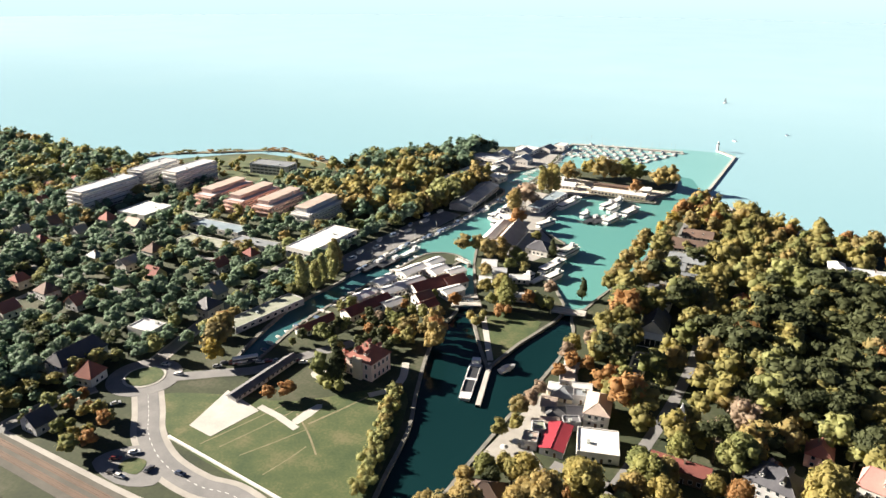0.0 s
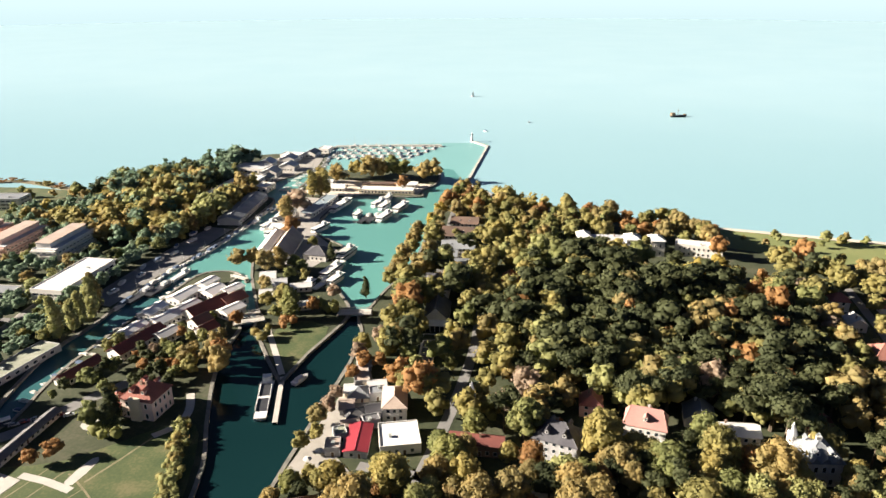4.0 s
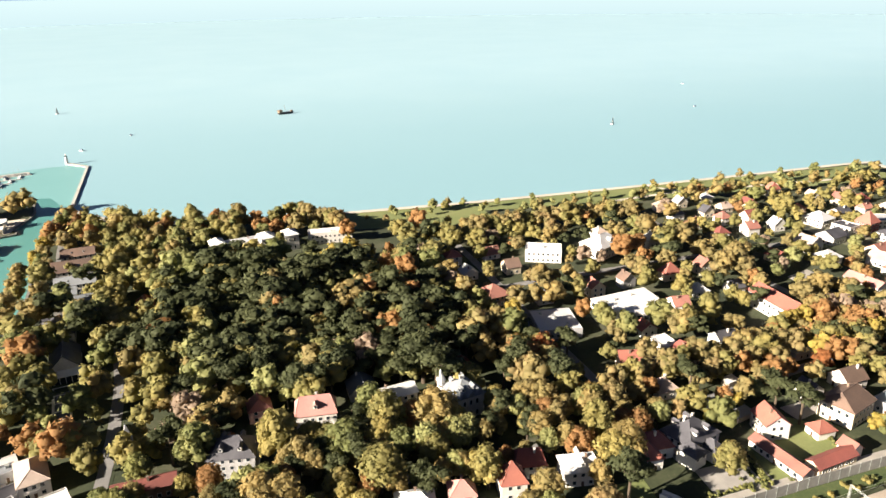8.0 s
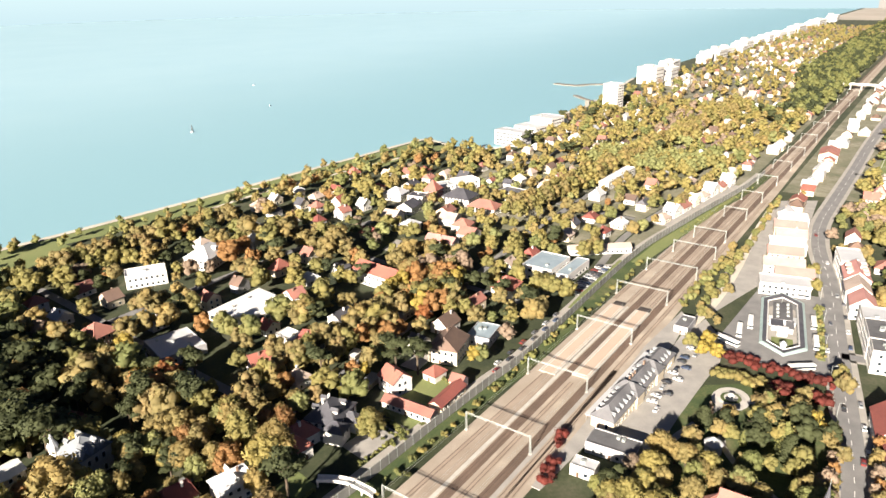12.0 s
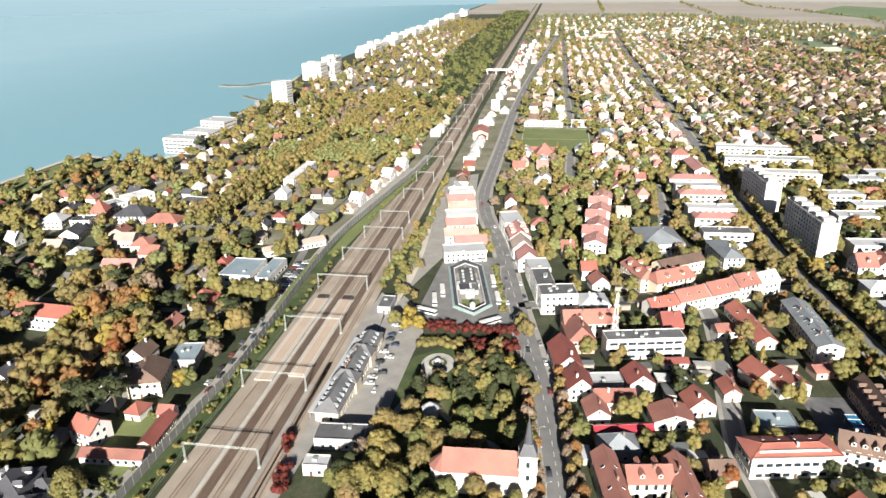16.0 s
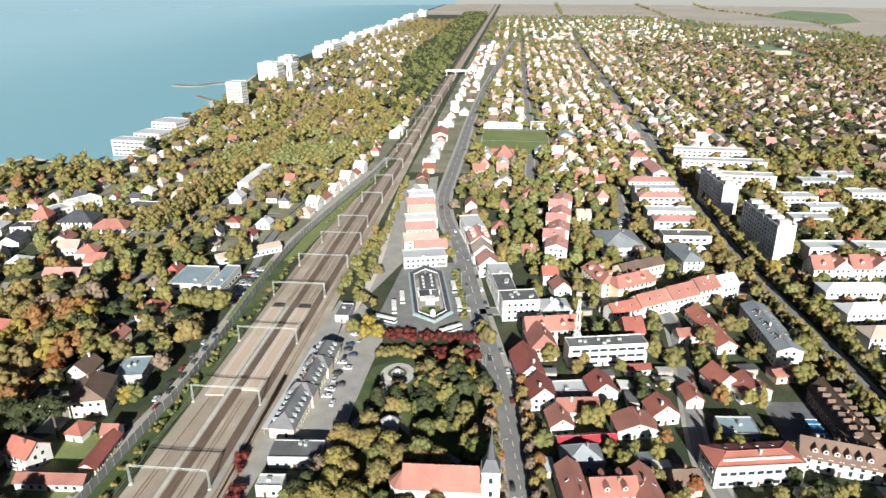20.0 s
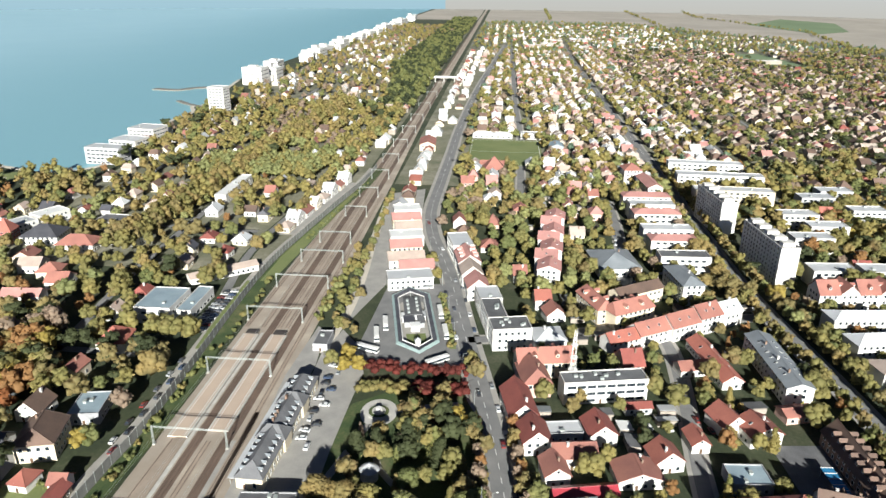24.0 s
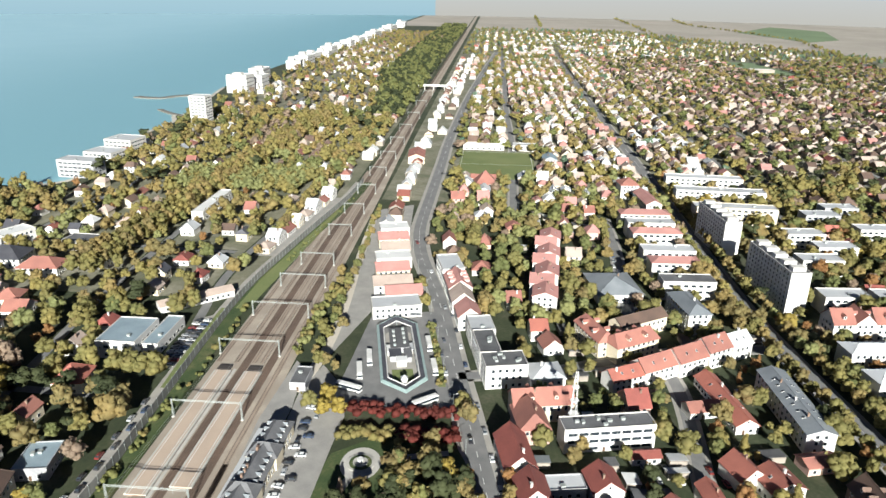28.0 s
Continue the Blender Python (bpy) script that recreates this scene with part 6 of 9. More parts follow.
house(-84, -155.5, 30, 8, 8, "cream", "orange", "gable", "x", 9, 0.8, "W", name="courtyard_house", lights=2)
# apartment slabs by the avenue
for x, y, l in ((165, -268.5, 50), (248, -260, 46)):
    s = house(x, y, l, 11, 24.5, "white", "bitumen", "flat", rot=6, sides="N", win="std", step=3.6, storey=2.7, name="apartment_slab", label="tall grey-white prefabricated apartment slab with stair heads on the roof", category="building", group="apartment slabs", vents=2)
    for i in range(5):
        q = Mesh().box(-2.4, 2.4, -3.6, 3.6, 24.5, 27.0).obj("stair_head", WALLS["white"], s)
        q.matrix_basis = pose(-l * 0.4 + i * l * 0.2, 0, 0)
    e = Mesh().box(-0.12, 0.0, -5.6, 5.6, 0, 25.2).obj("gable_cladding", WALLS["white"], s, "white clad end wall")
    e.matrix_basis = pose(-l / 2, 0, 0)
    for i in range(4):
        e = Mesh().box(-0.15, 0.15, 5.5, 5.7, 0.5, 24.5).obj("wall_seam", MATS["trim"], s, "pale vertical joint strip")
        e.matrix_basis = pose(-l * 0.3 + i * l * 0.2, 0, 0)
for x, y, l in ((387, -288, 64), (346, -290, 70), (301, -288, 60)):
    house(x, y, 13, l, 13, "white" if x > 310 else "cream", "pale", "flat", rot=-3, sides="W", win="wide", step=4.5, name="apartment_block", category="building", balcony="W")
for i, (x, l, rf) in enumerate(((160, 30, "bitumen"), (190, 30, "rose"), (209, 33, "pale"), (244, 33, "rose"), (264, 33, "pale"), (286, 36, "rose"))):
    house(x, -218, 12, l, 11, "white", rf, "hip" if rf == "rose" else "flat", "y", 3, 0.35, "W", "wide", 4.2, name="apartment_block", category="building", group="parallel apartment blocks", balcony="W" if i % 2 else "")
house(324, -228, 36, 12, 11, "white", "rose", "gable", "x", 6, 0.5, "WN", name="stepped_block", category="building")
house(360, -219, 16, 15, 13, "white", "orange", "hip", "x", 6, 0.6, "W", name="stepped_block", category="building")
house(162, -177, 31, 26, 5.5, "white", "grey", "hip", "x", 8, 0.4, "W", "wide", 4, name="sports_hall", label="white hall with a low grey pyramid roof", category="building")
for i in range(6):
    house(118 + i * 1.4, -283 - i * 11, 13, 11, 10, "white", "orange", "gable", "x" if i % 2 else "y", 6, 0.9, "WN", name="gabled_block", category="building", group="orange-roofed apartment row", dormers=1)
house(88, -290, 12, 36, 10, "white", "pale", "hip", "y", 6, 0.4, "W", name="apartment_block", category="building")
house(64, -287, 12, 30, 9.5, "white", "pale", "hip", "y", 10, 0.5, "W", name="apartment_block", category="building")
house(40, -285, 12, 26, 9, "white", "buff", "hip", "y", 10, 0.5, "W", name="apartment_block", category="building")
for x, y in ((150, -300), (152, -330), (205, -310), (230, -330), (255, -320), (300, -350), (320, -372), (270, -375)):
    house(x, y, 13, 26, 10, "white" if x % 20 else "grey", "pale", "flat", "y", 4, 0.5, "W", "wide", 4, name="apartment_block", category="building", group="far apartment blocks")
# stand, clubhouse and chimney by the pitch
house(528, -96, 8, 44, 5.5, "white", "white", "flat", sides="W", win="wide", step=6, name="grandstand", category="building")
house(530, -140, 12, 26, 6, "white", "pale", "flat", sides="W", win="wide", step=6, name="clubhouse", category="building")
house(470, -162, 20, 14, 7, "grey", "teal", "gable", "x", 0, 0.4, "W", name="clubhouse", category="building")
house(394, -98, 10, 22, 5, "white", "orange", "gable", "y", 0, 0.5, "W", name="changing_rooms", category="building")
house(372, -100, 16, 18, 7, "pink", "orange", "hip", "x", 8, 1.1, "W", name="manor_house")
house(470, -30, 34, 16, 7, "cream", "orange", "gable", "x", 4, 0.4, "W", name="warehouse", category="building")

# ==== lakeside district ====
D = "villa with garden"
house(-246, 354, 40, 11, 8, "white", "pale", "gable", "x", 6, 0.4, "S", "tall", 3.6, 4, 2, name="lake_villa", label="long white lakeside villa with a pale roof and end pavilions", category="villa", yard=7)
for x in (-264, -232, -216):
    house(x, 350, 9, 12, 11, "white", "white", "hip", "y", 6, 0.5, "SW", "tall", 3.2, 4, 0, name="villa_pavilion", label="white square pavilion at the lakeside villa", category="villa", yard=5)
house(-188, 352, 30, 10, 7.5, "white", "white", "flat", rot=-8, sides="S", name="lake_villa", category="villa", yard=7)
house(-308, 333, 24, 8, 6, "white", "pale", "gable", "x", -3, 0.35, "S", name="long_lodge", category="building", chim=0, yard=7)
house(-275, 326, 18, 8, 6, "white", "pale", "gable", "x", -3, 0.35, "S", name="long_lodge", category="building", chim=0, yard=7)


def market_hall():
    """Low hall whose flat white roof is rounded towards the park."""
    ring = [(-80, 188), (-78.5, 177), (-76, 171), (-71, 165.5), (-64, 161.5), (-56, 161), (-48, 163.5), (-45, 175), (-44, 189)]
    ring = [(x + 61, y - 175) for x, y in ring]
    m = thing("market_hall", -61, 175, 0, 0, "low white flat-roofed market hall with a rounded front", "building")
    w = Mesh().prism([(x * 0.98, y * 0.98) for x, y in ring], 0, 5).obj("wall", WALLS["white"], m)
    Mesh().prism(ring, 5, 5.45).obj("roof", ROOFS["white"], m)
    for (xa, ya), (xb, yb) in zip(ring, ring[1:]):
        n = max(1, int(math.dist((xa, ya), (xb, yb)) / 4))
        for k in range(n):
            f = (k + 0.5) / n
            g = Mesh().box(-1.3, 1.3, -0.06, 0.06, 1.2, 3.6).obj("window", MATS["glass"], w)
            g.matrix_basis = pose((xa + (xb - xa) * f) * 0.985, (ya + (yb - ya) * f) * 0.985, 0, 0, 0, math.degrees(math.atan2(yb - ya, xb - xa)))
    for x, y in ((-8, 6), (4, 8), (6, -4)):
        Mesh().box(x - 0.8, x + 0.8, y - 0.8, y + 0.8, 5.45, 6.3).obj("roof_vent", MATS["kerb"], m)
    for y in (167, 175, 183):
        block(-62, y, 34 if y > 170 else 22, 9, 0, 5)


house(-68, 262, 23, 13, 8, "white", "white", "flat", rot=-30, sides="WS", name="hotel_wing", category="building", yard=7)
house(-28, 256, 24, 18, 8.5, "white", "pale", "hip", "x", 20, 0.6, "WS", name="hotel_wing", category="building", dormers=1, yard=7)
market_hall()
house(-110, 174, 22, 24, 4.5, "grey", "pale", "flat", rot=-14, sides="WS", name="depot_hall", label="low depot with pale patched flat roof", category="building", vents=3, yard=7)
house(-127, 185, 10, 19, 4.5, "grey", "white", "flat", rot=-14, sides="W", name="depot_hall", category="building", vents=1, yard=7)
house(8, 143, 14, 31, 8.5, "white", "red", "gable", "y", -4, 0.5, "W", "std", 3.4, name="guest_house", label="white three-storey guest house with a faded red roof", category="building", yard=7)
house(-126, 215, 14, 14, 6.5, "pink", "orange", "hip", "x", 8, 0.7, "WS", yard=7)
house(-38, 166, 9, 11, 5.5, "white", "orange", "gable", "x", -14, 0.6, "WS", yard=7)


def mansion():
    m = house(-183, 124, 13, 14, 10.5, "white", "grey", "hip", "x", 8, 0.6, "WS", "tall", 3.0, 4, 2, name="mansion", label="ornate grey-white mansion with a turret and tall windows", category="villa", dormers=2, yard=7)
    t = Mesh().prism(disc(0, 0, 1.7, 1.7, 10), 0, 13).obj("turret", WALLS["white"], m)
    t.matrix_basis = pose(-6.5, 6.5, 0)
    Mesh().prism(disc(0, 0, 2.0, 2.0, 10), 13, 18, taper=0.06).obj("turret_roof", ROOFS["pale"], t)
    for x in (-4, 0, 4):
        g = roof_mesh(5, 3.6, 10.5, "gable", 2.4, 0.2).obj("cross_gable", ROOFS["grey"], m)
        g.matrix_basis = pose(x, -5.2, 0, 0, 0, 90)


mansion()
house(-242, 137, 16, 11, 8.5, "white", "rose", "half", "x", -10, 0.95, "SW", name="villa", label="white villa with a steep salmon tiled half-hipped roof", category="villa", dormers=1, chim=2, yard=7)
house(-208, 138, 17, 9, 7, "cream", "white", "gable", "x", 4, 0.5, "SW", name="villa", category="villa", yard=7)
house(-98, 126, 11, 10, 5.5, "white", "red", "gable", "x", -20, 0.7, "WS", yard=7)
house(-74, 132, 9, 12, 5.5, "white", "white", "flat", sides="WS", yard=7)
house(-72, 120, 15, 12, 5.5, "white", "maroon", "half", "y", 20, 0.7, "WS", yard=7)


def grey_villa():
    v = house(-112, 68, 17, 14, 7, "white", "slate", "hip", "x", 14, 0.75, "WS", name="villa", label="large white villa with dark grey hipped roofs and many gables", category="villa", dormers=2, chim=3, yard=7)
    for x, y, lx, ly, h in ((-8, -7, 7, 8, 6), (1, -9, 6, 7, 5.2), (2, -15, 7, 8, 4.2)):
        w = Mesh().box(-lx / 2, lx / 2, -ly / 2, ly / 2, 0, h).obj("wing", WALLS["white"], v)
        w.matrix_basis = pose(x, y, 0)
        r = roof_mesh(ly + 0.6, lx, h, "hip", 2.6, 0.4).obj("wing_roof", ROOFS["slate"], w)
        r.matrix_basis = pose(0, 0, 0, 0, 0, 90)
        for k in (-1, 1):
            Mesh().box(k * lx / 4 - 0.5, k * lx / 4 + 0.5, -ly / 2 - 0.05, -ly / 2 + 0.05, h - 2.3, h - 0.9).obj("window", MATS["glass"], w)
    block(-112, 62, 26, 26, 14, 1)


grey_villa()
house(-128, 70, 13, 10, 5.5, "white", "red", "hip", "x", -8, 0.8, "SW", yard=7)
house(-134, 65, 9, 9, 5.5, "white", "red", "hip", "y", -8, 0.9, "SW", yard=7)
house(-77, 63, 10, 11, 7, "white", "red", "gable", "y", -16, 0.75, "WS", label="white house with bright red gabled roofs and balcony", balcony="W", yard=7)
house(-87.5, 47, 6, 24, 3.6, "white", "orange", "gable", "y", 3, 0.6, "W", chim=0, name="garage_row", label="long low white garage row with an orange-red roof", yard=7)
house(-60, 54, 8, 7, 3.8, "white", "red", "hip", "x", -5, 0.8, "W", chim=0, name="garage", yard=7)
house(-72, 38.5, 20, 6, 3.8, "cream", "maroon", "gable", "x", 3, 0.6, "WS", chim=0, name="outbuilding", yard=7)
house(-60, 41, 6, 6, 4, "white", "orange", "gable", "y", 3, 0.8, "W", chim=0, name="outbuilding", yard=7)
house(-40, 60, 17, 14, 8, "cream", "brown", "half", "x", 14, 0.7, "WS", name="villa", category="villa", yard=7)
house(-17, 55, 16, 12, 4.6, "grey", "teal", "flat", rot=10, sides="WS", name="workshop", label="low workshop with a flat blue-grey roof", category="building", vents=2, chim=0, yard=4)
house(-307, 117, 21, 7, 5.5, "brown", "maroon", "gable", "x", 0, 0.6, "S", name="long_house", yard=7)
house(-276, 121, 17, 12, 9, "grey", "slate", "hip", "x", -14, 0.9, "SW", name="villa", label="dark grey-roofed villa with gables in deep shade", category="villa", dormers=2, yard=7)
house(-161, 68, 13, 10, 6.5, "white", "pale", "half", "x", -14, 0.8, "SW", dormers=1, yard=7)
house(-187, 70, 9, 9, 7.5, "white", "red", "hip", "x", -12, 1.3, "SW", chim=0, label="white house with a steep red pyramid roof", yard=7)
house(-176, 78, 11, 9, 6, "white", "maroon", "half", "x", -16, 0.9, "SW", yard=7)
house(-222, 72, 13, 9, 7, "white", "white", "hip", "x", -14, 0.6, "SW", yard=7)
house(-205, 72, 9, 8, 6, "white", "rose", "hip", "x", -14, 0.9, "SW", yard=7)
def restaurant():
    r = house(-343, 228, 13, 22, 5.5, "white", "slate", "gable", "y", 5, 0.95, "E", name="restaurant", label="white gabled restaurant with a steep dark roof and glazed front", category="building", yard=7, chim=0)
    f = Mesh().box(-7.5, 7.5, -15.5, -11.1, 0, 3.6).obj("glazed_front", MATS["glass"], r, "glazed terrace front")
    for k in range(7):
        Mesh().box(-7.6 + k * 2.5, -7.3 + k * 2.5, -15.7, -15.5, 0, 3.7).obj("mullion", MATS["trim"], f)
    Mesh().add([(-8, -16, 3.6), (8, -16, 3.6), (8, -11.2, 4.8), (-8, -11.2, 4.8), (-8, -16, 3.4), (8, -16, 3.4), (8, -11.2, 4.6), (-8, -11.2, 4.6)], [(0, 1, 2, 3), (7, 6, 5, 4), (0, 4, 5, 1), (1, 5, 6, 2), (3, 7, 4, 0)]).obj("terrace_roof", ROOFS["white"], r)


restaurant()


def court():
    c = thing("pergola_court", -341, 190, 0.1, 6, "dark-floored court under white pergola beams", "pergola")
    Mesh().box(-3.2, 3.2, -14, 14, 0, 0.15).obj("floor", ROOFS["bitumen"], c)
    for sx in (-1, 1):
        Mesh().box(sx * 3.4 - 0.25, sx * 3.4 + 0.25, -14.3, 14.3, 0, 2.8).obj("side_wall", MATS["trim"], c)
    for k in range(5):
        Mesh().box(-3.6, 3.6, -14 + 7 * k - 0.15, -14 + 7 * k + 0.15, 2.8, 3.0).obj("beam", MATS["trim"], c)
    block(-341, 190, 9, 30, 6, 1)
    block(-338, 168, 12, 18, 6, 0)


court()
house(-350, 263, 16, 20, 6.5, "white", "slate", "hip", "y", 4, 0.6, "SW", name="lake_house", dormers=2, yard=7)
for x, y, lx, ly in ((-345, 295, 20, 13), (-351, 354, 22, 16), (-347, 328, 22, 12), (-352, 312, 14, 10), (-350, 380, 20, 12)):
    house(x, y, lx, ly, 6, "white", "grey" if y < 350 else "brown", "gable", "x", 2, 0.55, "SW", name="lake_house", group="houses beside the harbour basin", chim=0, lights=2, yard=5)


def chapel_turret():
    c = thing("garden_tower", -312, 138, 0, 10, "slim white garden tower with a pointed spire", "tower")
    Mesh().box(-1.6, 1.6, -1.6, 1.6, 0, 11).obj("wall", WALLS["white"], c)
    Mesh().prism([(-1.8, -1.8), (1.8, -1.8), (1.8, 1.8), (-1.8, 1.8)], 11, 18, taper=0.05).obj("spire", ROOFS["pale"], c)
    part("window", WIN["small"], c, pose(0, -1.6, 7))
    block(-312, 138, 5, 5)


chapel_turret()
# canal-side restaurant yard
house(-353.5, 113, 9, 18, 3.4, "grey", "crimson", "gable", "y", 8, 0.2, "S", chim=0, name="pavilion", label="low pavilion with a crimson sheet roof by the canal", yard=7)
house(-338, 117, 16, 16, 3.8, "white", "white", "flat", rot=18, sides="SE", name="event_hall", label="white-roofed event hall by the canal", category="building", vents=1, yard=7)
house(-345, 139, 10, 17, 6.5, "white", "buff", "hip", "y", 12, 0.5, "SE", step=2.6, chim=0, name="guest_house", label="white two-storey guest house with balconies by the canal", balcony="S", yard=8)
for i, (x, y, lx, ly, rf, k) in enumerate(((-363, 146, 9, 10, "grey", "hip"), (-366, 160, 7, 14, "buff", "flat"), (-353, 134, 7, 6, "slate", "gable"), (-360, 130, 8, 7, "bitumen", "hip"), (-365, 135, 6, 8, "buff", "gable"), (-355, 147, 7, 6, "grey", "flat"), (-360, 123, 7, 5, "buff", "gable"), (-362, 116, 5, 6, "mossy", "flat"),
                                         (-362, 107, 6, 7, "buff", "flat"), (-357, 154, 8, 6, "white", "gable"), (-368, 171, 6, 9, "pale", "gable"), (-352, 126, 7, 5, "bitumen", "flat"), (-368, 148, 4, 7, "white", "gable"))):
    house(x, y, lx, ly, 2.8 + i % 3 * 0.4, "grey" if i % 3 else "cream", rf, k, "x", 14 + i * 5 % 20, 0.5, "S", "small", chim=0, name="terrace_pavilion", category="pavilion", group="canal-side terrace roofs", yard=6)
for i in range(12):
    u = thing("parasol", -369 + i * 1.6 + (i % 3), 98 + i * 3.1 + (i % 2) * 2.6, 0.2, 0, "closed-weave pale parasol on the canal-side terrace", "parasol", "terrace parasols")
    Mesh().tube((0, 0, 0), (0, 0, 2.5), 0.05, 0.05, 5).obj("pole", MATS["steel"], u)
    Mesh().prism(disc(0, 0, 1.7, 1.7, 8), 2.1, 2.75, taper=0.06).obj("canopy", MATS["canvas_light"], u)
house(-363, 68, 15, 13, 5, "white", "brown", "hip", "x", 18, 0.7, "SE", label="white house with a pyramid roof beside the canal", chim=0, yard=7)
sheet("terrace", [(-376, 92), (-374, 118), (-371, 150), (-364, 168), (-356, 150), (-352, 128), (-360, 104), (-346, 90), (-350, 86)], 0.16, MATS["paving"], 0.15, "pale paved canal-side terrace", reserve=0)
# white buildings towards the lake beyond
for i, (x, y, l, w, rf) in enumerate(((73, 67, 25, 19, "teal"), (80, 53, 30, 8, "teal"))):
    house(x, y, l, w, 8.5 if i == 0 else 5.5, "white", rf, "flat", rot=0, sides="WS", win="wide", step=4.5, name="store_building", label="white box-shaped store with a pale blue-grey flat roof", category="building", vents=2, yard=7)
for x, y, lx, ly, h, wall, roof, kind, ridge, rot in (
        (206, 214, 22, 14, 7, "white", "white", "flat", "x", -27), (184, 224, 22, 15, 6, "white", "pale", "flat", "x", -27), (168, 193, 19, 24, 6, "white", "slate", "hip", "y", 6),
        (197, 158, 14, 26, 7, "white", "bitumen", "flat", "y", -4), (171, 137, 15, 20, 6, "white", "pale", "flat", "y", -4), (155, 162, 15, 24, 6, "white", "orange", "hip", "y", 5),
        (132, 182, 12, 12, 5, "cream", "orange", "gable", "x", 8), (120, 170, 12, 13, 5, "white", "buff", "gable", "y", 6), (113, 154, 12, 13, 5, "cream", "orange", "hip", "x", 10), (101, 141, 13, 12, 4.5, "white", "orange", "gable", "y", 4),
        (126, 213, 15, 13, 5.5, "white", "slate", "gable", "x", 10), (150, 222, 12, 14, 6, "white", "slate", "flat", "y", 8), (148, 243, 14, 16, 6, "white", "pale", "hip", "y", 8), (172, 246, 13, 12, 6, "white", "slate", "gable", "x", 8),
        (80, 149, 9, 21, 4.5, "white", "rose", "gable", "y", 4), (92, 186, 13, 12, 5, "white", "pale", "hip", "x", 6), (100, 208, 14, 12, 5.5, "white", "buff", "gable", "y", 6), (236, 150, 12, 14, 5.5, "white", "buff", "hip", "y", 4)):
    house(x, y, lx, ly, h, wall, roof, kind, ridge, rot, 0.6, "WS", group="white villas near the lake", yard=5)
house(124, 55, 40, 9, 4, "white", "buff", "gable", "x", -50, 0.4, "WS", chim=0, name="long_shed", label="long low building with a pale tan roof", category="building", yard=4)
sheet("yard", [(48, 156), (70, 162), (72, 182), (52, 178)], 0.1, MATS["paving"], 0.1, "pale paved yard between tall trees", reserve=1)
house(164, 217, 11, 11, 9, "red", "red", "hip", "x", 8, 1.3, "WS", label="dark red house with a pointed roof")
house(36, 73, 14, 13, 6, "white", "red", "hip", "x", 6, 0.8, "WS")
house(288, 109, 60, 9, 7, "white", "white", "flat", sides="S", win="wide", step=6, name="long_pavilion", category="building")
# lakeside hotels and towers
def hotel(x, y, lx, ly, h, label, rot=0, wall="white", balcony=""):
    return house(x, y, lx, ly, h, wall, "pale", "flat", rot=rot, sides="WS", win="band", step=4.6, storey=3.2, name="hotel", label=label, category="hotel", group="lakeside hotels", balcony=balcony)


hotel(372, 262, 17, 36, 15, "grey lakeside hotel with rows of dark windows", -6, "grey")
hotel(424, 268, 24, 30, 11, "white terraced lakeside hotel", -8)
hotel(464, 268, 26, 30, 15, "white terraced lakeside hotel", -8)
hotel(620, 251, 17, 21, 35, "white high-rise lakeside hotel tower", -6)
FAR = random.Random(4)
for x, y, lx, ly, h in ((900, 300, 30, 34, 26), (950, 290, 34, 30, 20), (1015, 306, 40, 26, 24), (1240, 306, 40, 30, 15), (1300, 300, 50, 30, 20), (1390, 306, 44, 30, 17), (1480, 300, 36, 30, 13), (1540, 302, 50, 30, 20), (1660, 302, 50, 32, 15), (1740, 296, 44, 30, 20),
                        (1880, 298, 70, 34, 17), (2010, 296, 50, 30, 13), (2150, 294, 90, 34, 19), (2330, 290, 80, 34, 14), (2500, 290, 100, 36, 19), (2800, 284, 140, 36, 18)):
    t = house(x, y, lx, ly, h, "white", "white", "flat", sides="", name="hotel", label="far white lakeside hotel block", category="hotel", group="far lakeside hotels", vents=1, rot=FAR.uniform(-10, 10))
    for i in range(int(h / 6)):
        Mesh().box(-lx / 2 - 0.05, lx / 2 - 2, -ly / 2 - 0.05, ly / 2 - 2, 3 + i * 6, 4.0 + i * 6).obj("window_band", MATS["glass"], t)
    a, b = FAR.uniform(-0.3, 0.1) * lx, FAR.uniform(-0.3, 0.1) * ly
    Mesh().box(a, a + lx * 0.35, b, b + ly * 0.4, h, h + FAR.uniform(3, 7)).obj("upper_storey", WALLS["white"], t)
    Mesh().box(-lx * 0.75, -lx / 2, -ly * 0.35, ly * 0.4, 0, h * FAR.uniform(0.4, 0.75)).obj("wing", WALLS["white"], t)
# road bridge over the far tracks
br = thing("road_bridge", 967, -14, 0, 0, "pale concrete road bridge over the railway", "bridge")
Mesh().box(-5, 5, -34, 34, 6.5, 7.6).obj("deck", MATS["slab"], br)
for y in (-24, -9, 9, 24):
    Mesh().box(-4, 4, y - 0.8, y + 0.8, 0, 6.5).obj("pier", MATS["slab"], br)
for x in (-5, 5):
    Mesh().box(x - 0.2, x + 0.2, -34, 34, 7.6, 8.6).obj("parapet", MATS["trim"], br)

# ==== west bank and harbour ====
def chateau():
    c = house(-449, 121, 15, 14, 9.5, "blush", "red", "hip", "x", -4, 0.8, "SE", "tall", 3.0, 3.4, 3, name="old_villa", label="salmon pink three-storey old villa with a mansard of red tiles", category="villa", dormers=2)
    b = Mesh().box(-2.4, 2.4, -1.6, 0, 0, 10.5).obj("bay", WALLS["cream"], c, "cream projecting bay")
    b.matrix_basis = pose(0, -7, 0)


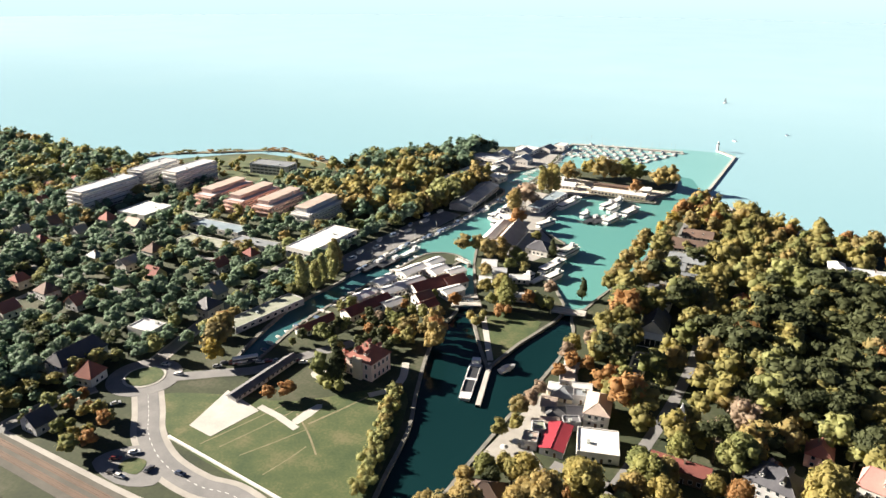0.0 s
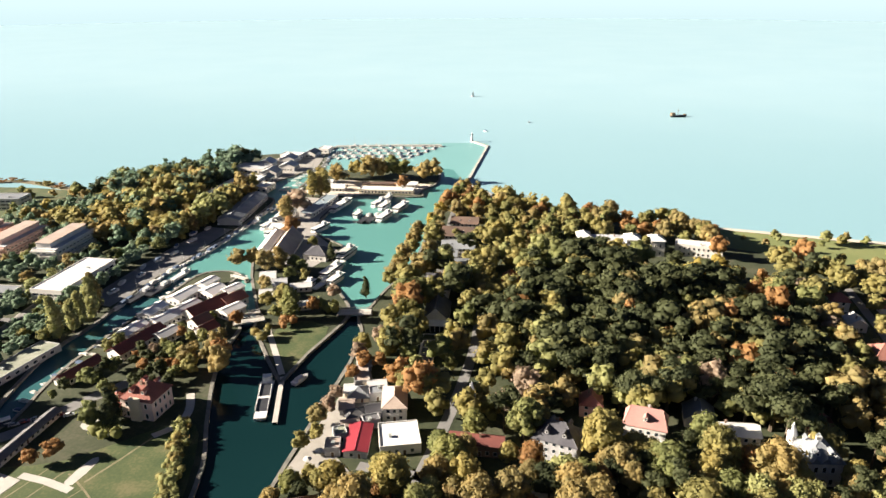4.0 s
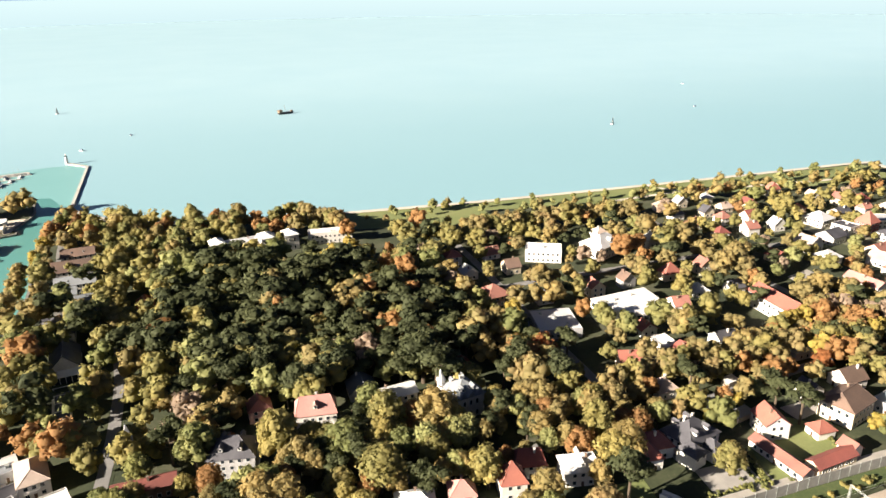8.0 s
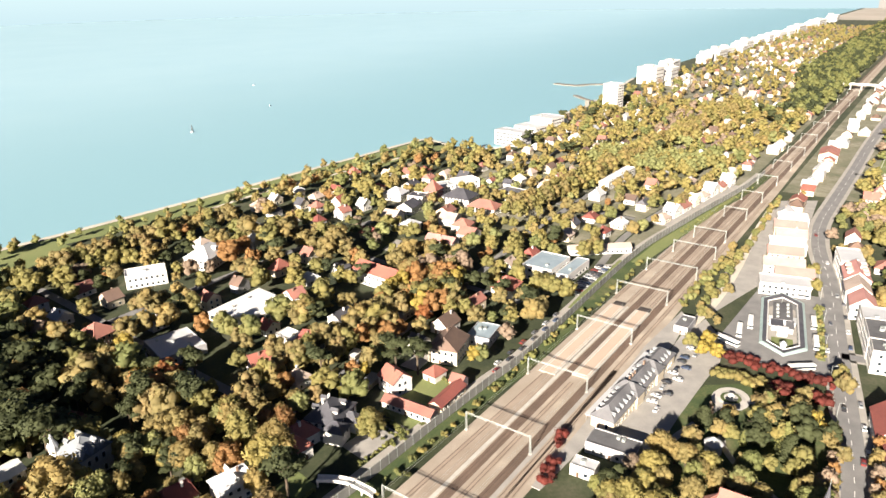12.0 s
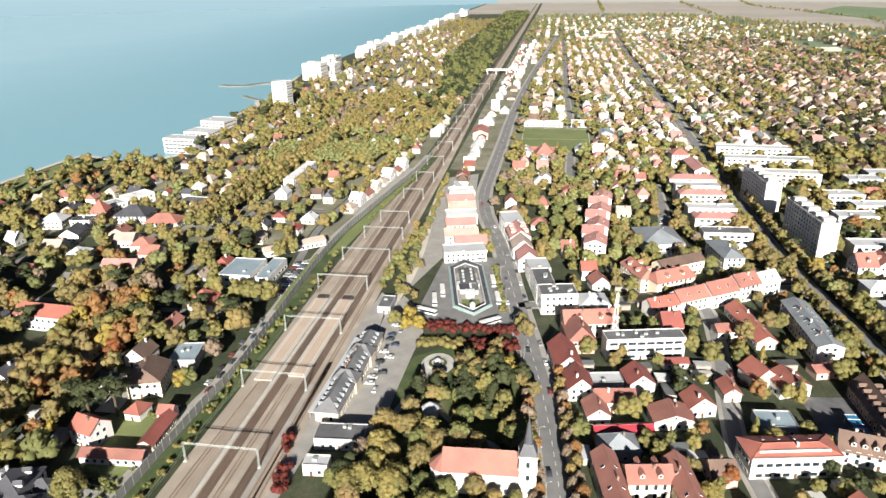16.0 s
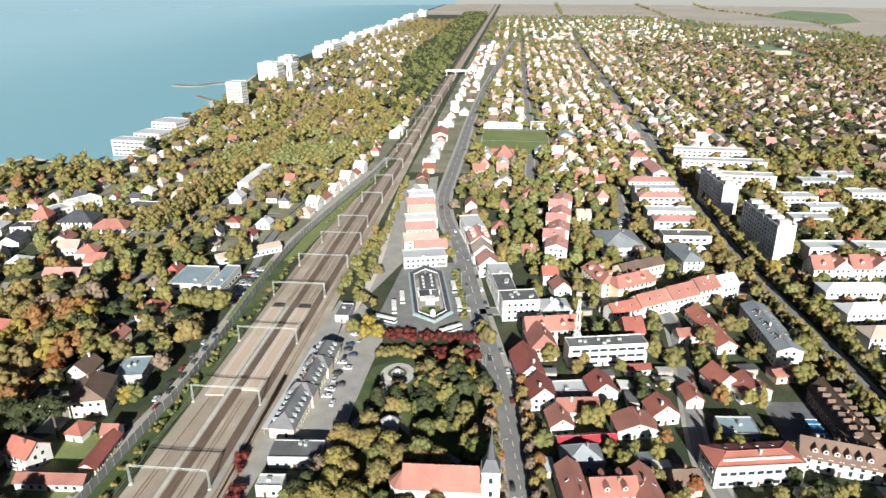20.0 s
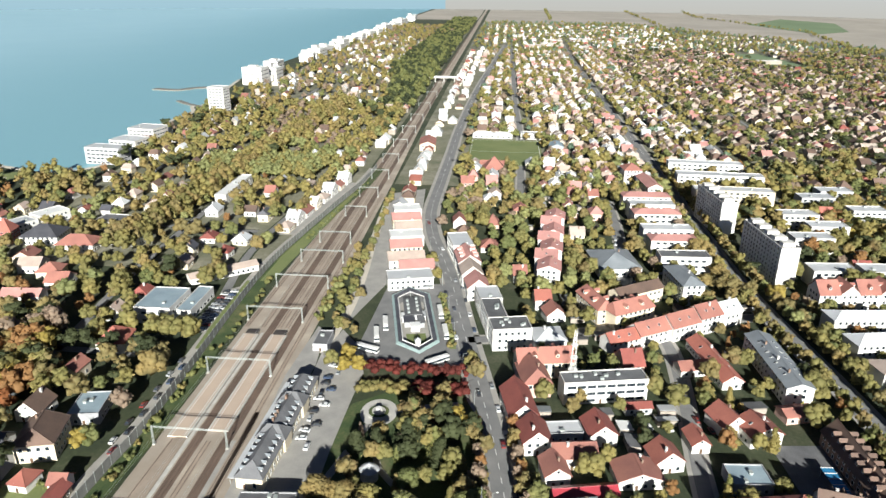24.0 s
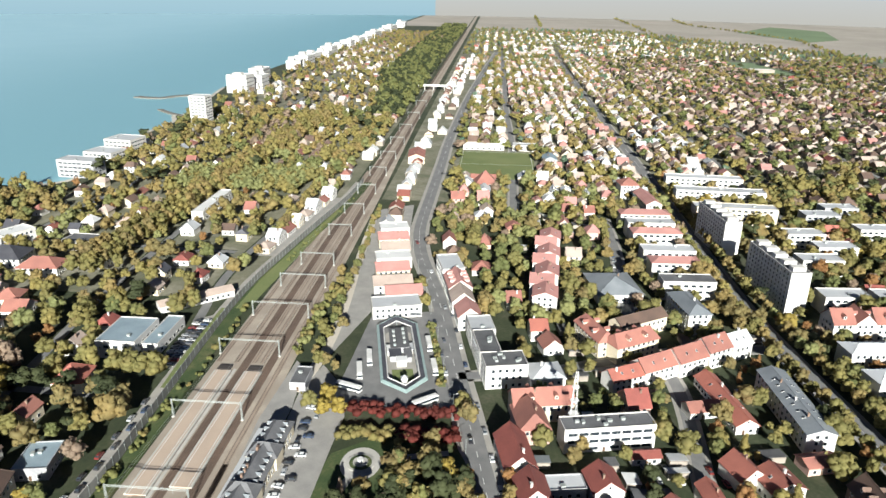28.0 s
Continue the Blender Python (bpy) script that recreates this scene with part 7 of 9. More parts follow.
chateau()
house(-485.5, 91, 5, 41, 2.6, "white", "bitumen", "gable", "y", 1, 0.35, "E", chim=0, name="boat_shed", label="long low white shed with a worn dark roof", category="building")
house(-462, 118, 8, 9, 4, "yellow", "red", "gable", "y", 20, 0.7, "S", name="cottage")
house(-531, 140, 12, 46, 3.0, "grey", "mossy", "flat", rot=-8, sides="E", win="wide", step=5, name="harbour_store", label="long flat-roofed harbour store with a mossy grey roof", category="building", vents=3)
house(-566, 234, 20, 50, 8.5, "white", "white", "flat", sides="ES", win="band", step=4.6, name="sports_hotel", label="white modern hotel with a flat white roof", category="hotel")
house(-731, 225, 27, 29, 5, "white", "white", "flat", rot=5, sides="S", name="market_hall", label="low hall with a gleaming white flat roof", category="building", vents=2)
for x, y, l, rot in ((-783, 228, 55, 6), (-799, 290, 46, 10), (-768, 303, 48, 4)):
    b = house(x, y, 16, l, 17, "white", "pale", "flat", rot=rot, sides="ES", win="band", step=4.4, storey=3.2, name="hotel_block", label="long white hotel block with ribbon balconies", category="hotel", group="white hotel blocks", balcony="E")
    for k in range(5):
        Mesh().box(8, 9.5, -l / 2, l / 2, 2.3 + 3.2 * k, 3.4 + 3.2 * k).obj("balcony", WALLS["white"], b, "long white ribbon balcony")
        Mesh().box(-7.9, 7.9, -l / 2 - 1.5, -l / 2, 2.3 + 3.2 * k, 3.4 + 3.2 * k).obj("balcony", WALLS["white"], b, "long white ribbon balcony")
for i, x in enumerate((-708, -677, -648, -611)):
    b = house(x, 285, 17, 50 - 2 * i, 10, "pink" if i < 3 else "white", "pale", "flat", rot=4, sides="ES", win="wide", step=4, storey=3.1, name="holiday_block", label="salmon pink terraced holiday block" if i < 3 else "white terraced holiday block", category="hotel",
              group="terraced holiday blocks", balcony="E")
    Mesh().box(-7.5, 2.5, -18, 22, 10.2, 13.4).obj("upper_storey", WALLS["pink" if i < 3 else "white"], b)
    Mesh().box(-8, 3, -18.5, 22.5, 13.4, 13.8).obj("upper_roof", ROOFS["buff"], b)
    for k in range(3):
        Mesh().box(8.5, 10.2 - 0.3 * k, -23 + i, 23 - i, 2.4 + 3.2 * k, 3.5 + 3.2 * k).obj("balcony", WALLS["pink" if i < 3 else "white"], b, "continuous balcony parapet")
        Mesh().box(-8.5, 8.5, -27.4 + i + 0.3 * k, -25 + i, 2.4 + 3.2 * k, 3.5 + 3.2 * k).obj("balcony", WALLS["pink" if i < 3 else "white"], b, "continuous balcony parapet")
house(-735, 372, 40, 18, 9, "white", "grey", "flat", rot=10, sides="ES", win="band", step=4.4, name="curved_hotel", label="low grey hotel near the reeds", category="hotel")
for x, y, l, w in ((-640, 200, 40, 16), (-610, 216, 34, 14), (-655, 228, 44, 18), (-700, 236, 40, 10)):
    house(x, y, l, w * 0.8, 3.2, "white", ("mossy", "buff", "grey", "teal")[int(-x) % 4], "flat", rot=4, sides="S", win="wide", step=6, name="resort_pavilion", label="low pale resort pavilion with flat roof", category="building", vents=2)
house(-532, 393, 17, 70, 4.5, "grey", "grey", "gable", "y", 6, 0.3, "E", "wide", 5, chim=0, name="boat_hall", label="long grey-roofed boat hall on the quay", category="building")
house(-572, 418, 16, 34, 6, "pink", "white", "gable", "y", -4, 0.45, "ES", name="clubhouse", category="building")
house(-560, 470, 18, 24, 6, "white", "white", "flat", sides="ES", name="clubhouse", category="building")
for x, y in ((-556, 505), (-548, 530), (-560, 560), (-575, 540)):
    house(x, y, 16, 14, 5, "white", "pale", "gable", "y", 0, 0.4, "ES", name="boat_hall", category="building", chim=0)
house(-570, 57, 12, 24, 6.5, "white", "slate", "half", "y", 4, 0.8, "ES", name="guest_house", label="white guest house with a long dark roof")
house(-552, 51, 9, 10, 5, "white", "red", "hip", "x", 14, 1.1, "ES", label="small house with a steep bright red roof")
house(-566, 93, 15, 11, 5.5, "white", "pale", "flat", rot=6, sides="ES", name="villa", category="villa")
house(-560, 127, 12, 12, 5.5, "white", "slate", "hip", "x", 4, 0.7, "ES")
house(-538, 18, 10, 9, 4.5, "grey", "slate", "gable", "y", 0, 0.8, "ES")
for x, y, lx, ly, rf in ((-541, 456, 12, 16, "white"), (-581, 520, 32, 20, "pale"), (-563, 577, 22, 14, "white"), (-546, 590, 14, 16, "grey"), (-538, 612, 12, 14, "white"), (-573, 462, 14, 20, "white"), (-572, 440, 12, 14, "white"), (-553, 486, 12, 10, "grey")):
    house(x, y, lx, ly, 4.6, "white", rf, "gable" if rf == "grey" else "flat", "y", -4, 0.4, "ES", "wide", 5, chim=0, name="marina_building", label="low pale marina building beside the boat yard", category="building", group="marina buildings")
sheet("boat_yard", [(-549, 215), (-529, 212), (-524, 300), (-522, 350), (-540, 352), (-546, 300)], 0.12, MATS["asphalt"], 0.1, "grey hard standing for boats beside the quay", reserve=1)
sheet("marina_yard", [(-556, 448), (-538, 500), (-524, 545), (-534, 600), (-538, 632), (-556, 600), (-590, 560), (-592, 500)], 0.12, MATS["plaza"], 0.1, "pale paved yard of the marina", reserve=0)
# island: restaurants, hangar roofs, boat houses
sheet("island_yard", [(-482, 310), (-470, 288), (-436, 288), (-428, 318), (-458, 352), (-466, 388), (-466, 438), (-505, 440), (-494, 371)], 0.16, MATS["plaza"], 0.1, "pale gravelled harbour yard")
sheet("island_yard", [(-504, 452), (-462, 448), (-448, 462), (-404, 462), (-398, 498), (-506, 500)], 0.16, MATS["sand"], 0.1, "pale sandy harbour quay")
house(-465, 316, 15, 40, 3, "white", "buff", "gable", "y", 8, 1.0, "S", chim=0, name="boat_house", label="tall steep-roofed boat house with a white gable", category="building")
house(-479, 322, 8, 40, 4, "white", "white", "gable", "y", 8, 0.4, "S", chim=0, name="boat_house", category="building", label="low white boat house on the harbour island")
house(-438, 306, 16, 15, 4.4, "white", "slate", "hip", "x", -4, 0.5, "ES", name="harbour_house", chim=0, label="white harbour house with a dark hipped roof")
house(-475, 412, 11, 54, 3.4, "white", "teal", "flat", rot=-4, sides="ES", win="wide", step=5, name="harbour_office", label="long low harbour building with a pale green-grey roof", category="building")
house(-486, 352, 16, 14, 3.6, "white", "white", "flat", rot=6, sides="ES", name="harbour_restaurant", label="white flat-roofed harbour restaurant", category="building")
house(-493, 384, 12, 22, 3.4, "white", "pale", "gable", "y", 4, 0.3, "ES", chim=0, name="harbour_restaurant", label="white harbour restaurant on the island", category="building")
house(-432, 467, 48, 13, 3, "cream", "white", "flat", rot=4, sides="S", name="quay_store", category="building", label="long low white store on the harbour quay")
house(-443, 482, 30, 6, 4, "brown", "brown", "gable", "x", 8, 0.3, "S", chim=0, name="shipyard_hall", label="narrow brown shipyard hall", category="building")
for x, y, lx, ly, rf in ((-478, 466, 16, 10, "white"), (-490, 478, 10, 12, "pale"), (-414, 486, 10, 8, "white"), (-455, 262, 9, 12, "white"), (-444, 254, 8, 10, "pale"), (-446, 238, 7, 9, "white"), (-430, 252, 12, 6, "white"), (-436, 240, 6, 8, "cream"), (-420, 228, 9, 6, "white")):
    house(x, y, lx, ly, 3.4, "white", rf if rf != "cream" else "brown", "gable", "x", 20 if y < 280 else 4, 0.5, "ES", chim=0, name="quay_kiosk", label="small white kiosk on the harbour island", category="building", group="harbour kiosks")
# west quay of the lock: white restaurant cluster
for x, y, lx, ly, rf, r in ((-470, 214, 12, 26, "maroon", -24), (-484, 205, 10, 30, "pale", -18), (-486, 172, 9, 30, "maroon", -14), (-461, 226, 10, 14, "red", -24), (-492, 228, 10, 18, "white", -14), (-466, 198, 9, 10, "brown", -24), (-478, 236, 12, 12, "white", -20), (-496, 183, 8, 15, "white", -10), (-456, 214, 9, 13, "white", -24), (-487, 247, 8, 12, "white", -14), (-498, 206, 8, 16, "white", -8), (-468, 240, 8, 12, "white", -24), (-476, 182, 9, 12, "pale", -20), (-458, 190, 8, 10, "maroon", -20)):
    house(x, y, lx, ly, 4.2, "white", rf, "gable", "y", r, 0.3 if rf in ("white", "pale") else 0.6, "ES", chim=0, name="harbour_restaurant", group="harbour restaurants", category="building")
house(-497, 142, 7, 22, 3.4, "white", "maroon", "gable", "y", -12, 0.6, "E", chim=0, name="harbour_shed")


# lock bridges
def bridge(x, y, length, rot, w=5, white=True, name="footbridge", arches=1):
    b = thing(name, x, y, 0, rot, "white bridge with railings over the lock canal" if white else "white road bridge on dark piers over the canal", "bridge")
    Mesh().box(-length / 2, length / 2, -w / 2, w / 2, 0.9, 1.5).obj("deck", MATS["slab"], b)
    for s in (-1, 1):
        r = Mesh().box(-length / 2, length / 2, s * w / 2 - 0.08, s * w / 2 + 0.08, 2.3, 2.45)
        for i in range(int(length / 2)):
            r.box(-length / 2 + i * 2, -length / 2 + i * 2 + 0.12, s * w / 2 - 0.06, s * w / 2 + 0.06, 1.5, 2.3)
        r.obj("railing", MATS["trim"], b)
    for i in range(arches + 1):
        Mesh().box(-length / 2 + i * length / arches - 0.7, -length / 2 + i * length / arches + 0.7, -w / 2, w / 2, -3, 0.9).obj("pier", MATS["quay"], b)
    return b


bridge(-442, 206, 16, 30)


def curved_ramp():
    """White curved ramp of the railway footbridge, on round posts, between two parapets."""
    r = thing("footbridge_ramp", -139, 35, 0, 0, "curved white concrete footbridge ramp beside the road", "bridge")
    line = smooth([(-3, 11), (0, 6), (2, 1), (2.4, -5), (2.2, -10.5)], 4)
    for off, w, z, th, name in ((0, 2.6, 3.4, 0.35, "deck"), (-1.3, 0.25, 4.4, 1.0, "parapet"), (1.3, 0.25, 4.4, 1.0, "parapet")):
        strip(name, line, w, z, MATS["trim"], shift=off, thick=th, parent=r)
    for x, y in ((-3, 11), (1, 4), (2.4, -5), (2.2, -10)):
        Mesh().prism([(x + px, y + py) for px, py in disc(0, 0, 0.35, 0.35, 10)], 0, 3.1).obj("post", MATS["trim"], r)
    block(-139, 35, 8, 24, 0, 2)


curved_ramp()
bridge(-447, 214, 14, 30, 2.5)
bridge(-389, 226, 18, 10, 7, False, "road_bridge", 3)
bridge(-474, 262, 12, -20, 3)


def lighthouse_pier():
    p = thing("pier", -368, 505, 0, 0, "long stone pier with a bent head and white lighthouse", "pier")
    pts = [(0, 0), (0.5, 80), (1, 167)]
    for (xa, ya), (xb, yb) in zip(pts, pts[1:]):
        Mesh().prism([(xa - 1.3, ya), (xa + 1.3, ya), (xb + 1.3, yb), (xb - 1.3, yb)], -3, -0.2).obj("deck", MATS["slab"], p, "pale paved pier deck")
        Mesh().prism([(xa + 0.9, ya), (xa + 1.3, ya), (xb + 1.3, yb), (xb + 0.9, yb)], -0.2, 0.1).obj("parapet", MATS["slab"], p)
    Mesh().prism([(-1.2, 166), (2.2, 168.5), (-19, 193), (-22, 190.5)], -3, -0.2).obj("deck", MATS["slab"], p, "pale paved pier deck")
    rocks = Mesh()
    for i in range(150):
        y = rng.uniform(0, 170)
        s = rng.uniform(0.4, 0.9)
        x = 1.9 + rng.uniform(-0.8, 0.6)
        rocks.prism([(x - s, y - s), (x + s, y - s * 0.6), (x + s * 0.7, y + s), (x - s * 0.8, y + s * 0.7)], -2, -0.8 + rng.uniform(0, 0.7), taper=0.6)
    rocks.obj("riprap", MATS["slab"], p, "grey riprap boulders")
    l = thing("lighthouse", -388, 695, -0.2, 0, "small white lighthouse at the pier head", "lighthouse")
    Mesh().prism(disc(0, 0, 1.7, 1.7, 12), 0, 7, taper=0.7).obj("tower", MATS["trim"], l)
    Mesh().prism(disc(0, 0, 1.8, 1.8, 12), 7, 7.3).prism(disc(0, 0, 0.9, 0.9, 10), 7.3, 9.0).obj("lantern", MATS["glass"], l)
    Mesh().prism(disc(0, 0, 1.2, 1.2, 10), 9.0, 10.2, taper=0.1).obj("cap", MATS["trim"], l)


lighthouse_pier()
strip("shore_mole", smooth([(-366, 505), (-352, 486), (-334, 464), (-318, 455)]), 4, 1.0, MATS["slab"], thick=3, label="pale mole along the harbour mouth")


# barge at the spit, its jetty and buoy
def barge():
    b = thing("barge", -404, 138, -1.0, 107, "long cargo barge with open dark holds moored at the spit", "barge")
    hull_mesh(34, 6.5, 1.6, 0.12).obj("hull", MATS["hull"], b, "grey-white rusty hull")
    for x in (-6, 6):
        # flat dark plate paints in the shade of an open hold
        Mesh().box(x - 5, x + 5, -2.4, 2.4, 1.6, 1.65).obj("hold", MATS["hull_dark"], b, "dark plate painted as the shaded open hold")
        for y in (-2.5, 2.5):
            Mesh().box(x - 5.1, x + 5.1, y - 0.12, y + 0.12, 1.5, 2.2).obj("coaming", MATS["hull"], b)
    Mesh().box(12, 15.5, -2, 2, 1.5, 4.2).obj("wheelhouse", MATS["hull"], b)


barge()
strip("jetty", [(-403, 156), (-392, 121)], 2.2, 0.3, MATS["slab"], thick=1.5, label="narrow concrete jetty beside the barge")
strip("spit_path", smooth([(-404, 158), (-418, 182), (-430, 202)]), 3, 0.2, MATS["slab"], label="pale path along the grassy spit")
sheet("spit_lawn", smooth([(-403, 160), (-424, 190), (-420, 212), (-398, 208), (-398, 180)], 2, True), 0.14, MATS["lawn"], 0.1, "green lawn on the pointed spit")
motorboat(-394, 156, 70, 1.6, False)

# ---- boats ----
wq = [(-528, 212), (-528, 263), (-520, 310), (-518, 362), (-518, 405)]
for i in range(34):
    s = i / 33 * 4
    k = min(3, int(s))
    f = s - k
    x, y = wq[k][0] + (wq[k + 1][0] - wq[k][0]) * f, wq[k][1] + (wq[k + 1][1] - wq[k][1]) * f
    if i % 4 == 3:
        sailboat(x + 4.2, y, 88)
    else:
        motorboat(x + 3.6, y, 88 + rng.uniform(-6, 6), rng.uniform(0.9, 1.5), i % 3 != 0)
for i in range(22):
    y = 112 + i * 6.9
    motorboat(-504.5 - (3 if y > 118 else 0) + (2 if y > 200 else 0) - rng.uniform(0, 1), y, rng.uniform(-12, 12) + (180 if i % 2 else 0), rng.uniform(0.7, 1.1), i % 4 == 0)
for i in range(12):
    motorboat(-536 - rng.uniform(0, 8), 230 + i * 13, rng.uniform(70, 110), rng.uniform(0.9, 1.3), i % 2 == 0, 0.5)
for x, y, r, l, d, dk in ((-420, 312, 80, 27, 2, False), (-421, 285, 78, 29, 1, False), (-428, 258, 76, 17, 1, False), (-421, 262, 76, 17, 0, False), (-414, 270, 76, 18, 1, False), (-456, 362, 72, 22, 1, False), (-459, 422, 81, 40, 1, False), (-497, 362, 76, 20, 1, False), (-489, 346, 76, 13, 1, False),
                          (-430, 392, 80, 24, 0, True), (-424, 394, 80, 24, 0, True), (-416, 398, 78, 27, 1, False), (-409, 424, 78, 27, 1, False), (-430, 432, 74, 22, 1, False), (-423, 424, 78, 20, 1, False), (-426, 446, 80, 18, 1, False), (-438, 398, 80, 12, 1, False),
                          (-521, 230, 86, 26, 0, True), (-515, 240, 86, 24, 0, True), (-513.5, 262, 86, 22, 0, False), (-512, 372, 82, 12, 0, False)):
    ferry(x, y, r, l, 6 if l > 23 else 4.6, d, dk)
for i in range(13):
    motorboat(-505 + i * 1.0 + rng.uniform(-1, 1), 152 + i * 8.4, rng.uniform(-20, 20), rng.uniform(1.0, 1.5), i % 4 == 0)
for i in range(9):
    motorboat(-510 + rng.uniform(-1, 2), 400 + i * 13, 84, rng.uniform(0.9, 1.4), i % 3 == 0)
# floating pontoons and boats of the outer marina
for j in range(5):
    y0 = 590 + j * 15
    x0, x1 = -528, -440 + j * 6
    strip("pontoon", [(x0, y0), (x1, y0 + 10)], 2.2, -0.5, MATS["slab"], thick=0.6, label="floating timber and concrete pontoon")
    for i in range(18):
        f = (i + 0.5) / 18
        x, y = x0 + (x1 - x0) * f, y0 + 10 * f
        if (i + j) % 3:
            sailboat(x, y + (4.6 if i % 2 else -4.6), 90 + rng.uniform(-5, 5))
        else:
            motorboat(x, y + (4.2 if i % 2 else -4.2), 90 + rng.uniform(-5, 5), 1.2, i % 2 == 0)
strip("outer_mole", smooth([(-536, 640), (-500, 650), (-460, 658), (-419, 665)]), 5, 0.6, MATS["slab"], thick=3, label="pale stone mole round the marina")
for i in range(16):
    sailboat(-526 + rng.uniform(-3, 6) + i * 0.2, 460 + i * 8, rng.uniform(-10, 10))
# craft out on the lake
def under_sail(x, y, rot):
    b = thing("sailing_boat", x, y, -1.0, rot, "white sailing boat under full sail on the lake", "boat")
    for d, nm in zip(SAIL, ("hull", "cabin", "mast")):
        part(nm, d, b)
    Mesh().add([(0.5, 0.03, 2.1), (-2.8, 0.5, 2.1), (-1.4, 0.5, 6), (0.5, 0.03, 10.4), (0.5, -0.03, 2.1), (-2.8, 0.44, 2.1), (-1.4, 0.44, 6), (0.5, -0.03, 10.4)], [(0, 1, 2, 3), (7, 6, 5, 4)]).obj("sail", MATS["trim"], b, "white mainsail")
    Mesh().add([(3.8, 0, 1.0), (0.8, 0.6, 1.4), (0.7, 0, 9.6), (3.8, -0.05, 1.0), (0.8, 0.55, 1.4), (0.7, -0.05, 9.6)], [(0, 1, 2), (5, 4, 3)]).obj("jib", MATS["trim"], b, "white jib")
    b.scale = (0.95, 0.95, 0.95)


under_sail(238, 636, 30)
under_sail(-435, 1050, 60)


def replica_ship():
    b = thing("galley", -128, 903, -1.0, 20, "dark wooden excursion ship with a raised stern on the lake", "ship")
    hull_mesh(24, 6, 2.4, 0.25).obj("hull", MATS["hull_dark"], b)
    Mesh().box(-11.5, -6, -2.6, 2.6, 2.3, 6).obj("sterncastle", MATS["wood"], b)
    Mesh().box(8, 11, -1.5, 1.5, 2.3, 4).obj("forecastle", MATS["wood"], b)
    Mesh().tube((-1, 0, 2), (-1, 0, 12), 0.25, 0.12, 6).tube((-1, -4, 9), (-1, 4, 9), 0.12, 0.12, 5).obj("mast", MATS["wood"], b)


replica_ship()
for x, y in ((-380, 760), (-330, 830), (420, 700), (560, 900)):
    motorboat(x, y, rng.uniform(0, 180), 1.0, True)

all_hedges = []


# ==== garden houses between the named buildings ====
def garden_houses(x0, x1, y0, y1, gx, gy, keep, roofs, sides="WS", yard=0.0, walls=("white", "white", "cream", "yellow", "pink"), rot=0.0, size=(9, 13), lots=""):
    g = random.Random(int(x0 * 7 + y0 * 13))
    for y in np.arange(y0, y1, gy):
        for x in np.arange(x0, x1, gx):
            px, py = x + g.uniform(-3, 3), y + g.uniform(-3, 3)
            lx, ly = g.uniform(*size), g.uniform(*size) * 0.85
            if g.random() > keep or is_taken(px, py, 7) or not (inside(px, py, EAST) or inside(px, py, WEST)):
                continue
            house(px, py, lx, ly, g.uniform(3.6, 6.5), g.choice(walls), g.choice(roofs), g.choice(("gable", "gable", "hip", "half")), g.choice("xy"), rot + g.uniform(-4, 4), g.uniform(0.65, 0.95), sides, "std", 3.6,
                  chim=1, group=lots or "garden houses", yard=yard)


for i, x in enumerate((205, 222, 239, 257, 275, 292, 310, 328)):
    house(x, float(np.interp(x, (190, 253, 326), (43, 36, 27))), 11 + i % 3 * 2, 9, 4 + i % 2 * 2, "white" if i % 3 else "cream", ("buff", "pale", "orange", "white")[i % 4], "gable" if i % 4 else "hip", "xy"[i % 2], -6, 0.6, "WS", group="houses behind the noise barrier", yard=6)
garden_houses(-350, -130, 70, 330, 44, 42, 0.4, ("red", "brown", "maroon", "grey", "slate", "orange"), yard=6)
garden_houses(-125, 40, 78, 300, 27, 25, 0.62, ("red", "brown", "buff", "grey", "slate", "orange", "pale"), yard=9, walls=("white", "white", "cream", "grey"), size=(8, 12))
garden_houses(40, 235, 40, 330, 23, 23, 0.85, ("red", "orange", "maroon", "slate", "pale", "buff"), yard=9, walls=("white", "white", "cream"), size=(8, 11.5))
garden_houses(-110, 110, -340, -118, 21, 19, 0.6, ("red", "red", "maroon", "brown", "orange"), "WN", rot=10)
garden_houses(110, 420, -200, -70, 24, 20, 0.6, ("buff", "rose", "pale", "orange", "brown"), "W", rot=4)
garden_houses(90, 420, -420, -290, 26, 24, 0.6, ("red", "brown", "maroon"), "W")
garden_houses(-760, -570, 20, 200, 27, 25, 0.6, ("slate", "brown", "maroon", "red", "grey", "buff"), "ES", 9, ("white", "cream", "grey", "yellow"))
garden_houses(-560, -430, 130, 330, 30, 30, 0.3, ("maroon", "brown", "pale"), "ES")
garden_houses(235, 420, 28, 250, 26, 25, 0.85, ("buff", "orange", "brown", "pale", "white"), "W", yard=9, walls=("white", "white", "cream"), size=(8, 11.5))


